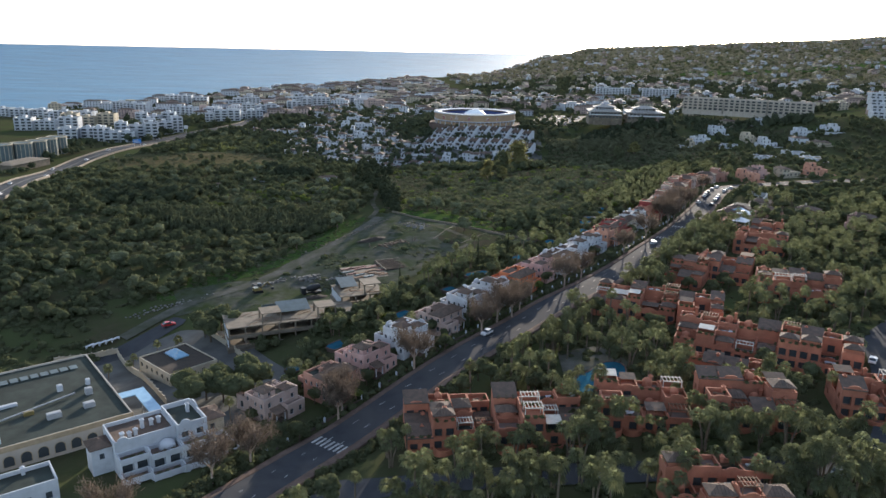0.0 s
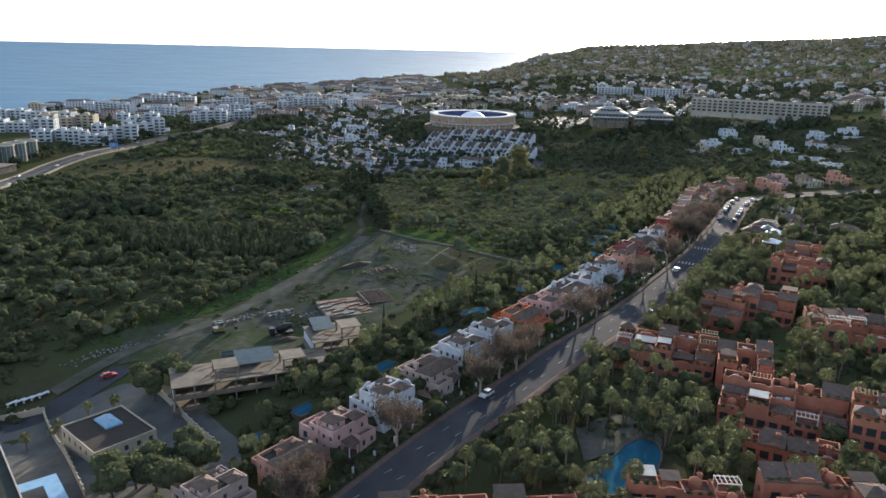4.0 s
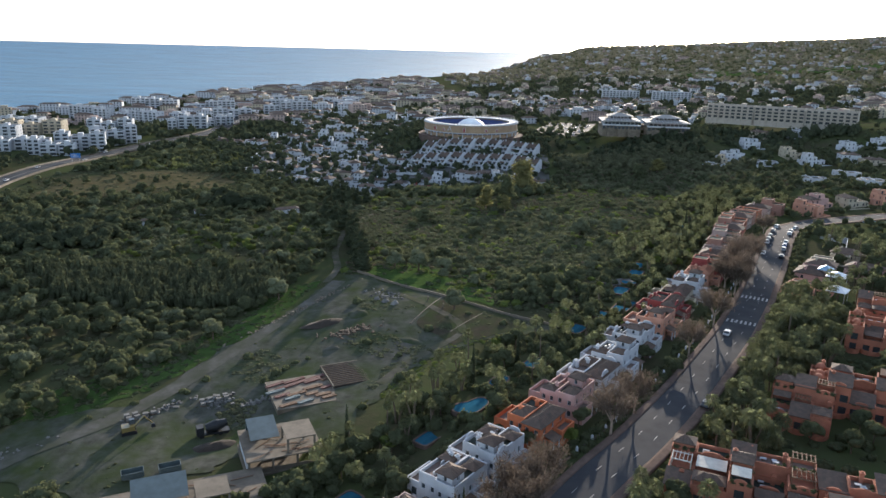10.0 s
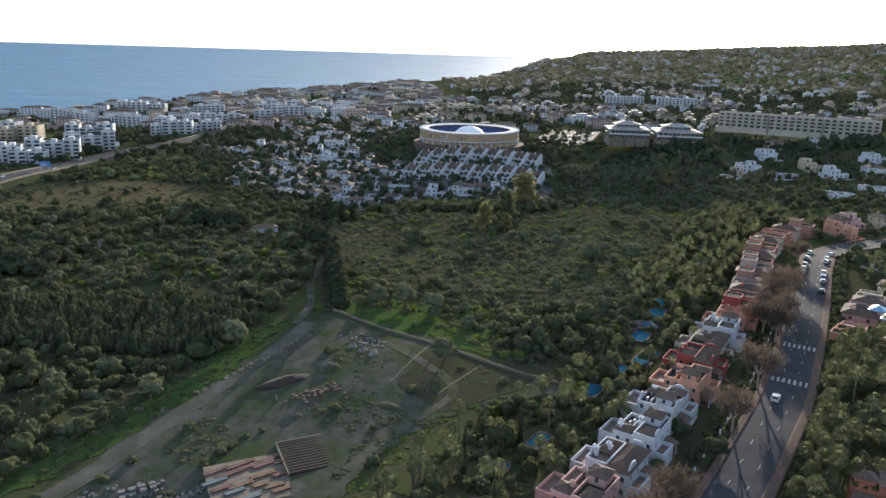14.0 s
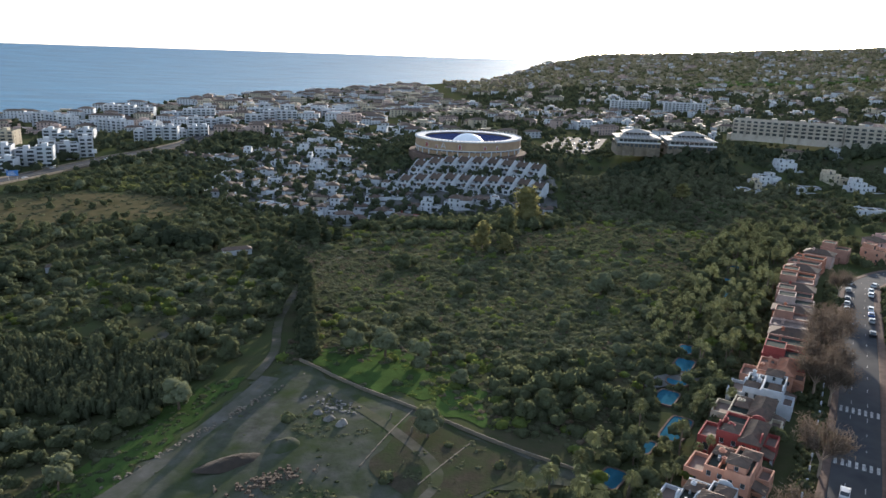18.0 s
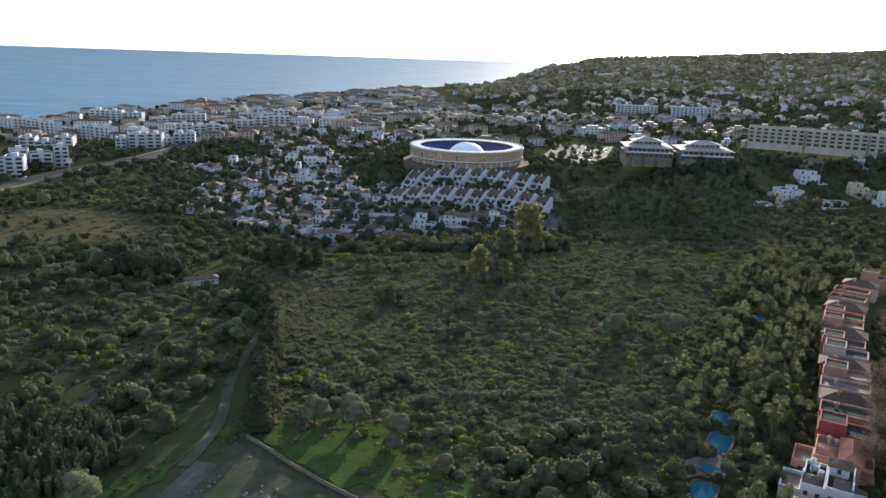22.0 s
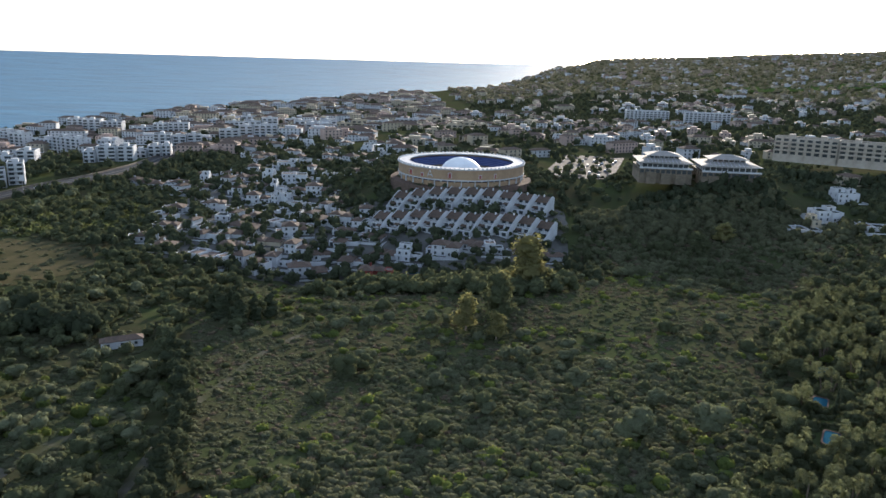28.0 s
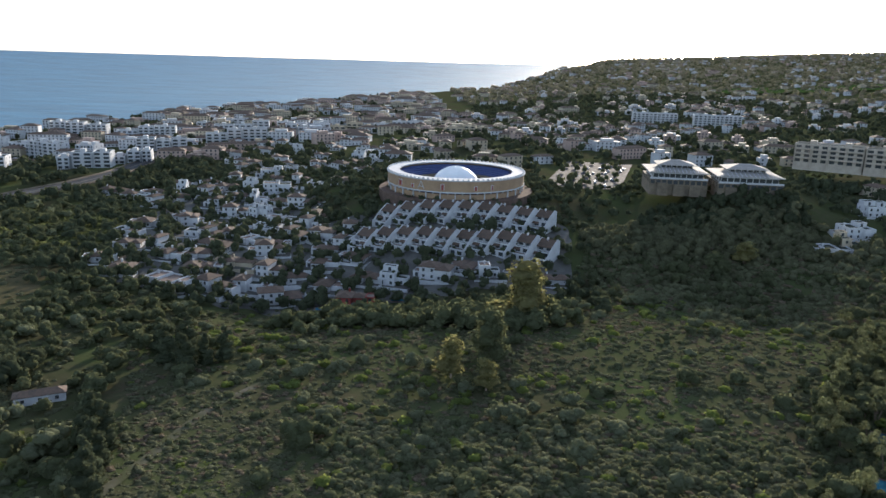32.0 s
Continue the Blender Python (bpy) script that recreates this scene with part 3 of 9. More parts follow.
def window_into(b, x, y, z, turn, w, h):
    """Adds one window to b: a frame with depth round a recessed pane, in one piece; its foot stands at x, y, z."""
    t, c, s = 0.08, math.cos(radians(turn)), math.sin(radians(turn))
    n = len(b.v)
    for d, e in ((0.08, 0.0), (0.0, 0.0), (0.0, t), (0.06, t)):
        for u, v in ((e, e), (w - e, e), (w - e, h - e), (e, h - e)):
            b.v.append((x + u * c - d * s, y + u * s + d * c, z + v))
    for j in range(3):
        for k in range(4):
            m = (k + 1) % 4
            b.f.append((n + 4 * j + k, n + 4 * j + m, n + 4 * j + 4 + m, n + 4 * j + 4 + k))
            b.s.append(0)
    b.f.append((n + 12, n + 13, n + 14, n + 15))
    b.s.append(1)


def window_mesh(w, h, style="dark"):
    key = (round(w, 2), round(h, 2), style)
    if key not in WINDOWS:
        b = Build()
        window_into(b, 0, 0, 0, 0, w, h)
        WINDOWS[key] = b.mesh("window", M["white"] if style == "white" else M["frame"], M["glass"])
    return WINDOWS[key]


SIDES = {"front": 0, "right": 90, "back": 180, "left": 270}


def block(parent, wall_key, x0, y0, x1, y1, z0, z1, rows=(), name="wall", parapet=0.0, deep=0.18, style="dark", label="", roof_key=None, joined=False):
    """One box of a building: walls with openings and their windows, a parapet round a flat roof.
    rows: (side, how many, sill, width, height)."""
    b = Build()
    top = z1 + parapet
    spans = {"front": ((x0, y0), (1, 0), x1 - x0), "right": ((x1, y0), (0, 1), y1 - y0), "back": ((x1, y1), (-1, 0), x1 - x0), "left": ((x0, y1), (0, -1), y1 - y0)}
    wins = []
    for side, ((ox, oy), way, length) in spans.items():
        holes = []
        for s, n, sill, w, h in rows:
            if s == side and n > 0:
                w = min(w, length / n - 0.3)
                for k in range(n):
                    u = length * (k + 0.5) / n - w / 2
                    holes.append((u, sill - z0, u + w, sill - z0 + h))
                    wins.append((ox + way[0] * u - way[1] * deep, oy + way[1] * u + way[0] * deep, sill, SIDES[side], w, h))
        b.face((ox, oy, z0), way, length, top - z0, holes, deep)
    if parapet:
        t = 0.28
        b.quad((x0, y0, top), (x1, y0, top), (x1 - t, y0 + t, top), (x0 + t, y0 + t, top)).quad((x1, y0, top), (x1, y1, top), (x1 - t, y1 - t, top), (x1 - t, y0 + t, top))
        b.quad((x1, y1, top), (x0, y1, top), (x0 + t, y1 - t, top), (x1 - t, y1 - t, top)).quad((x0, y1, top), (x0, y0, top), (x0 + t, y0 + t, top), (x0 + t, y1 - t, top))
        for p, q in (((x0 + t, y0 + t), (x1 - t, y0 + t)), ((x1 - t, y0 + t), (x1 - t, y1 - t)), ((x1 - t, y1 - t), (x0 + t, y1 - t)), ((x0 + t, y1 - t), (x0 + t, y0 + t))):
            b.quad((*q, z1), (*p, z1), (*p, top), (*q, top))
        r = Build().box(x0 + t + 0.003, y0 + t + 0.003, z1 - 0.15, x1 - t - 0.003, y1 - t - 0.003, z1 + 0.02)
        part("roof", r, roof_key or "flat", parent)
    else:
        b.quad((x0, y0, z1), (x1, y0, z1), (x1, y1, z1), (x0, y1, z1))
    ob = part(name, b, wall_key, parent, label)
    if joined and wins:
        b = Build()
        for win in wins:
            window_into(b, *win)
        tagged(part("glazing", b, ("frame", "glass"), ob), kind="stuff")
    else:
        for wx, wy, wz, turn, w, h in wins:
            part("window", window_mesh(w, h, style), None, ob, at=pose(wx, wy, wz, 0, 0, turn))
    return ob


def chimney(parent, key, x, y, z, h=1.3, cap="tile"):
    b = Build().box(x - 0.35, y - 0.35, z, x + 0.35, y + 0.35, z + h).box(x - 0.48, y - 0.48, z + h, x + 0.48, y + 0.48, z + h + 0.14)
    b.box(x - 0.28, y - 0.28, z + h + 0.14, x + 0.28, y + 0.28, z + h + 0.45, taper=0.5)
    part("chimney", b, key, parent)


def gable(parent, key, x0, x1, y, z, rise, thick=0.3, axis="x"):
    """A curved parapet gable, as on the white villas."""
    prof = [(x0, 0.0)]
    for k in range(13):
        t = math.pi * k / 12
        prof.append(((x0 + x1) / 2 - (x1 - x0) * 0.36 * math.cos(t), rise * 0.4 + rise * 0.6 * math.sin(t)))
    prof.append((x1, 0.0))
    b = Build()
    if axis == "x":
        a, c = [(u, y, z + v) for u, v in prof], [(u, y + thick, z + v) for u, v in prof]
    else:
        a, c = [(y + thick, u, z + v) for u, v in prof], [(y, u, z + v) for u, v in prof]
    b.quad(*a).quad(*reversed(c))
    for k in range(len(prof)):
        m = (k + 1) % len(prof)
        b.quad(a[k], c[k], c[m], a[m])
    part("parapet_gable", b, key, parent)


def tile_roof(parent, x0, y0, x1, y1, z, rise, over=0.4, key="tile"):
    """A hipped tile roof, with rows of tile ribs down the two large slopes."""
    b = Build().hip(x0, y0, x1, y1, z, rise, over)
    ob = part("roof", b, key, parent)
    rib = Build()
    w, d = x1 - x0 + 2 * over, y1 - y0 + 2 * over
    step, lo, hi = 0.6, -over, over
    if w >= d:
        n, half = int(w / step), d / 2
        for k in range(1, n):
            u = x0 - over + k * step
            reach = min(1.0, (u - (x0 - over)) / half, ((x1 + over) - u) / half)
            for s in (-1, 1):
                ye, ym = (y0 + y1) / 2 + s * half, (y0 + y1) / 2 + s * half * (1 - reach)
                rib.quad((u - 0.1, ye, z + 0.02), (u, ye, z + 0.12), (u, ym, z + rise * reach + 0.1), (u - 0.1, ym, z + rise * reach + 0.01))
                rib.quad((u, ye, z + 0.12), (u + 0.1, ye, z + 0.02), (u + 0.1, ym, z + rise * reach + 0.01), (u, ym, z + rise * reach + 0.1))
    else:
        n, half = int(d / step), w / 2
        for k in range(1, n):
            u = y0 - over + k * step
            reach = min(1.0, (u - (y0 - over)) / half, ((y1 + over) - u) / half)
            for s in (-1, 1):
                xe, xm = (x0 + x1) / 2 + s * half, (x0 + x1) / 2 + s * half * (1 - reach)
                rib.quad((xe, u - 0.1, z + 0.02), (xe, u, z + 0.12), (xm, u, z + rise * reach + 0.1), (xm, u - 0.1, z + rise * reach + 0.01))
                rib.quad((xe, u, z + 0.12), (xe, u + 0.1, z + 0.02), (xm, u + 0.1, z + rise * reach + 0.01), (xm, u, z + rise * reach + 0.1))
    tagged(part("tiling", rib, key, ob), kind="stuff")


def pergola(parent, x0, y0, x1, y1, z, h=2.4, key="wood", slats=6):
    p = part("pergola", Build().box(x0 - 0.1, y0 - 0.08, z + h, x1 + 0.1, y0 + 0.08, z + h + 0.18), key, parent)
    part("beam", Build().box(x0 - 0.1, y1 - 0.08, z + h, x1 + 0.1, y1 + 0.08, z + h + 0.18), key, p)
    for px in (x0, x1):
        for py in (y0, y1):
            part("post", Build().box(px - 0.07, py - 0.07, z, px + 0.07, py + 0.07, z + h - 0.003), key, p)
    slat = Build().box(-0.06, y0 - 0.3, z + h + 0.183, 0.06, y1 + 0.3, z + h + 0.28).mesh("slat", M[key])
    for k in range(slats):
        part("slat", slat, None, p, at=pose(x0 + (x1 - x0) * k / (slats - 1), 0, 0))
    return p


def rng_of(seed):
    return random.Random(seed)


def villa(x, y, turn, wall, seed, w=12.0, d=15.0, roofing="flat", label="", trim="white", curved=False):
    """A two-storey villa of offset volumes: front and rear blocks, low wings, small tiled turrets, roof terraces, a porch. The front looks to -y."""
    r = rng_of(seed)
    v = thing("villa", x, y, None, turn, label, "house", "villas along the avenue")
    g = -3.0
    h1, h2 = 3.0, 5.9 + r.choice((-0.3, 0.0, 0.4))
    side = r.choice((-1, 1))
    mid = 3.0 + (d - 5.5) * r.uniform(0.46, 0.56)
    shift = side * r.uniform(0.5, 1.2)
    up = [("front", 3, 1.0, 1.1, 1.5), ("front", 3, 3.7, 1.0, 1.3), ("right", 2, 1.0, 1.0, 1.4), ("right", 2, 3.7, 0.9, 1.2), ("left", 2, 1.0, 1.0, 1.4), ("left", 2, 3.7, 0.9, 1.2)]
    back = [("right", 2, 3.5, 0.9, 1.2), ("left", 2, 3.5, 0.9, 1.2), ("left", 1, 0.9, 1.0, 1.4)]
    tiled = roofing != "flat"
    hb = h2 - r.choice((0.0, 0.5, 0.9))
    block(v, wall, -w / 2, 3.0, w / 2, mid - 0.003, g, h2, up, parapet=0.0 if tiled and r.random() < 0.7 else 0.75, style="white", roof_key="flat")
    block(v, wall, -w / 2 + max(0.0, shift), mid, w / 2 + min(0.0, shift), d - 2.5, g, hb, back, name="rear_block", parapet=0.7, style="white", roof_key=r.choice(("flat", "terrace", "flat")))
    fw = w * r.uniform(0.42, 0.55)
    fx0 = -w / 2 if side < 0 else w / 2 - fw
    block(v, wall, fx0, 0.6, fx0 + fw, 2.997, g, h1, [("front", 2, 0.9, 1.1, 1.5)], name="front_wing", parapet=0.8, style="white", roof_key="terrace")
    block(v, wall, -w / 2 + 1.4, d - 2.497, w / 2 - 2, d + 1.2, g, h1, [("left", 1, 0.6, 1.4, 1.8)], name="rear_wing", parapet=0.8, style="white", roof_key="terrace")
    key = roofing if tiled else "tile"
    if tiled:
        tile_roof(v, -w / 2, 3.0, w / 2, mid - 0.1, h2 + 0.16, 1.35, 0.4, key)
        u = w * 0.5
        ux = -w / 2 + 1.2 if side > 0 else w / 2 - 1.2 - u
        tile_roof(v, ux, mid + 0.4, ux + u, d - 3.2, hb + 0.5, 1.0, 0.3, key)
        part("roof_room", Build().box(ux + 0.3, mid + 0.7, hb, ux + u - 0.3, d - 3.5, hb + 0.48), wall, v)
    else:
        tx = -w / 2 + 0.8 if side > 0 else w / 2 - 4.4
        block(v, wall, tx, 4.0, tx + 3.6, 7.4, h2, h2 + 2.0, [("front", 1, h2 + 0.5, 0.8, 1.1), ("left", 1, h2 + 0.5, 0.8, 1.1), ("right", 1, h2 + 0.5, 0.8, 1.1)], name="turret", style="white")
        tile_roof(v, tx, 4.0, tx + 3.6, 7.4, h2 + 2.02, 0.95, 0.35)
        sx = w / 2 - 4.2 if side > 0 else -w / 2 + 0.6
        tile_roof(v, sx + 0.3, 3.3, sx + 3.4, 6.0, h2 + 0.8, 0.75, 0.3)
        tile_roof(v, sx, d - 5.6, sx + 3.2, d - 2.8, hb + 0.75, 0.75, 0.3)
        part("terrace_wall", Build().box(-w / 2 + 1.6, mid + 1.4, hb, w / 2 - 1.6, mid + 1.62, hb + 0.9), wall, v)
        for _ in range(2):
            px, py = r.uniform(-w / 2 + 1.6, w / 2 - 2.6), r.uniform(mid + 2.0, d - 3.6)
            part("air_conditioner", Build().box(px, py, hb + 0.1, px + 0.9, py + 0.4, hb + 0.8), "metal", v)
    if curved:
        gable(v, wall, -w / 2 + 0.5, -w / 2 + 4.4, 2.98, h2 + 0.4, 1.2)
        gable(v, wall, 3.5, 7.0, w / 2 - 0.3, h2 + 0.4, 1.2, axis="y")
        gable(v, wall, -w / 2 + 2.0, -w / 2 + 5.4, d - 2.6, hb + 0.4, 1.1)
    for k in range(3):
        chimney(v, wall, r.uniform(-w / 2 + 1.4, w / 2 - 1.4), r.uniform(mid + 0.6, d - 3.2), hb, r.uniform(0.9, 1.8))
    px = fx0 + fw + 0.4 if side < 0 else fx0 - 3.4
    porch = part("porch", Build().box(px, 0.6, 2.5, px + 3.0, 2.997, 2.72), wall, v)
    part("porch_roof", Build().quad((px - 0.2, 0.4, 2.74), (px + 3.2, 0.4, 2.74), (px + 3.2, 2.99, 3.5), (px - 0.2, 2.99, 3.5)).quad((px - 0.2, 2.99, 3.36), (px + 3.2, 2.99, 3.36), (px + 3.2, 0.4, 2.6), (px - 0.2, 0.4, 2.6)), key, porch, "tiled porch roof")
    part("step", Build().box(px - 0.1, 0.5, -1.0, px + 3.1, 2.997, 0.12), "paving", porch)
    for cx in (px + 0.25, px + 2.75):
        part("column", Build().tube((cx, 0.85, 0.12), (cx, 0.85, 2.5), 0.17, 0.14, 8), trim, porch)
    part("door", Build().box(px + 0.9, 2.9, 0.12, px + 2.0, 2.997, 2.3), "wood", v)
    return v


def cottage(x, y, turn, w, floors, wall, seed, roofing, label, group="village houses", name="house", d=None, wins=2):
    """A small house of two or three offset volumes under low roofs, with a side wing, a terrace, a chimney and a garden wall."""
    r = rng_of(seed)
    d = d or r.uniform(7, 10)
    v = thing(name, x, y, None, turn, label, "house", group)
    h = 2.75 * floors
    cut = w * r.uniform(0.42, 0.6) if w > 8 else w
    pieces = [(-w / 2, -w / 2 + cut - 0.003, 0.0, h)]
    if w > 8:
        pieces.append((-w / 2 + cut, w / 2, r.choice((-1.6, 1.4, 2.2)), h - (2.6 if floors > 1 and r.random() < 0.6 else 0.5)))
    for k, (x0, x1, y0, z1) in enumerate(pieces):
        f = max(1, int(z1 / 2.5))
        n = max(1, int((x1 - x0) / 2.8))
        rows = []
        for q in range(f):
            rows += [("front", n, 2.75 * q + 0.75, 1.15, 1.4)]
            if wins:
                rows += [("left" if k == 0 else "right", wins, 2.75 * q + 0.85, 0.95, 1.2)]
        rows = [q for q in rows if q[2] + q[4] < z1 - 0.1]
        flat = roofing == "flat" or (k == 1 and r.random() < 0.2)
        block(v, wall, x0, y0, x1, d - 0.003 * k, -3, z1, rows, joined=True, parapet=0.6 if flat else 0.0, **({"roof_key": "terrace" if r.random() < 0.35 else "flat"} if flat else {}))
        if not flat:
            part("roof", Build().hip(x0, y0, x1, d, z1 + 0.17, min(x1 - x0, d) * 0.23, 0.55), roofing, v)
        elif z1 > 4 and r.random() < 0.6:
            block(v, wall, x0 + 0.4, d * 0.5, x1 - 0.4, d - 0.3, z1, z1 + 2.3, [("front", 1, z1 + 0.2, 1.4, 1.8)], name="roof_room", joined=True, parapet=0.3, roof_key="flat")
    s = r.choice((-1, 1))
    sw = r.uniform(2.5, 4.5)
    x0 = w / 2 + 0.003 if s > 0 else -w / 2 - sw - 0.003
    block(v, wall, x0, d * 0.25, x0 + sw, d * 0.95, -3, 2.5, [("front", 1, 0.3, 1.5, 1.9)], name="side_wing", joined=True, parapet=0.35, roof_key="terrace")
    chimney(v, wall, r.uniform(-w / 2 + 1, -w / 2 + cut - 1), d * 0.7, h, 1.2 + (0.7 if roofing != "flat" else 0))
    if name == "house" and y < 790:
        part("garden_wall", Build().box(-w / 2 - 2.5, -4.2, -3.2, w / 2 + 2.5, -3.95, 0.7).box(w / 2 + 2.26, -3.95, -3.2, w / 2 + 2.5, d * 0.2, 0.7), wall, v)
    return v


def stepped_house(x, y, turn, seed, first=False):
    """One house of a stepped terrace: between sloping white party walls three storeys step back up the hill."""
    r = rng_of(seed)
    v = thing("terraced_house", x, y, None, turn, "white terraced house stepping back between sloping party walls", "house", "stepped terraced houses")
    w = 8.4
    for k, (y0, z1) in enumerate(((0.0, 2.8), (3.8, 5.4), (6.7, 7.6))):
        block(v, "white", -w / 2 + 0.3, y0, w / 2 - 0.3, 14.0 if k == 2 else (3.797, 6.697)[k], -4, z1, [("front", 2, z1 - (2.3, 2.3, 1.9)[k], 2.6, (2.0, 2.0, 1.6)[k])], name="storey", joined=True, deep=0.5, parapet=0.0 if k == 2 else 0.5, roof_key=r.choice(("terrace", "flat")))
    u = w / 2 - 0.16
    b = Build().quad((-u, 6.0, 7.45), (u, 6.0, 7.45), (u, 11.5, 10.3), (-u, 11.5, 10.3)).quad((u, 14.2, 9.2), (-u, 14.2, 9.2), (-u, 11.5, 10.3), (u, 11.5, 10.3))
    b.quad((-u, 6.0, 7.25), (u, 6.0, 7.25), (u, 6.0, 7.45), (-u, 6.0, 7.45)).quad((u, 14.2, 9.0), (-u, 14.2, 9.0), (-u, 14.2, 9.2), (u, 14.2, 9.2))
    part("roof", b, "tile_dark", v)
    side = r.choice((-1, 1))
    xa, xb = sorted((side * (w / 2 - 0.35), side * 0.4))
    part("porch_roof", Build().quad((xa, 2.3, 4.5), (xb, 2.3, 4.5), (xb, 3.79, 5.4), (xa, 3.79, 5.4)).quad((xa, 3.79, 5.25), (xb, 3.79, 5.25), (xb, 2.3, 4.35), (xa, 2.3, 4.35)).quad((xa, 2.3, 4.35), (xb, 2.3, 4.35), (xb, 2.3, 4.5), (xa, 2.3, 4.5)), "tile_dark", v, "dark tiled porch roof")
    for s in (-1, 1):
        prof = [(-0.6, -4), (14.3, -4), (14.3, 9.6), (11.5, 10.75), (6.0, 7.9), (0.4, 3.7), (-0.6, 3.7)]
        x0, x1 = (s * w / 2 - 0.15, s * w / 2 + 0.15)
        b = Build()
        a, c = [(x0, u, q) for u, q in prof], [(x1, u, q) for u, q in prof]
        b.quad(*reversed(a)).quad(*c)
        for k in range(len(prof)):
            m = (k + 1) % len(prof)
            b.quad(a[k], a[m], c[m], c[k])
        part("party_wall", b, "white", v)
    chimney(v, "white", r.uniform(-2, 2), 11.0, 9.6, 1.2)
    return v


def terrace_wall(cx, cy, rx, ry, z, h, a0=math.pi, a1=2 * math.pi, n=9, floor=True, drop=0.3):
    """A rounded terrace: its floor and the thick parapet that bows round it."""
    b = Build()
    pts = [(cx + rx * math.cos(a0 + (a1 - a0) * k / n), cy + ry * math.sin(a0 + (a1 - a0) * k / n)) for k in range(n + 1)]
    ins = [(cx + (px - cx) * (1 - 0.25 / rx), cy + (py - cy) * (1 - 0.25 / ry)) for px, py in pts]
    for (ax, ay), (bx, by), (sx, sy), (ux, uy) in zip(pts, pts[1:], ins, ins[1:]):
        b.quad((ax, ay, z - drop), (bx, by, z - drop), (bx, by, z + h), (ax, ay, z + h)).quad((ux, uy, z), (sx, sy, z), (sx, sy, z + h), (ux, uy, z + h))
        b.quad((ax, ay, z + h), (bx, by, z + h), (ux, uy, z + h), (sx, sy, z + h))
    if floor:
        b.quad(*[(px, py, z) for px, py in pts])
    return b


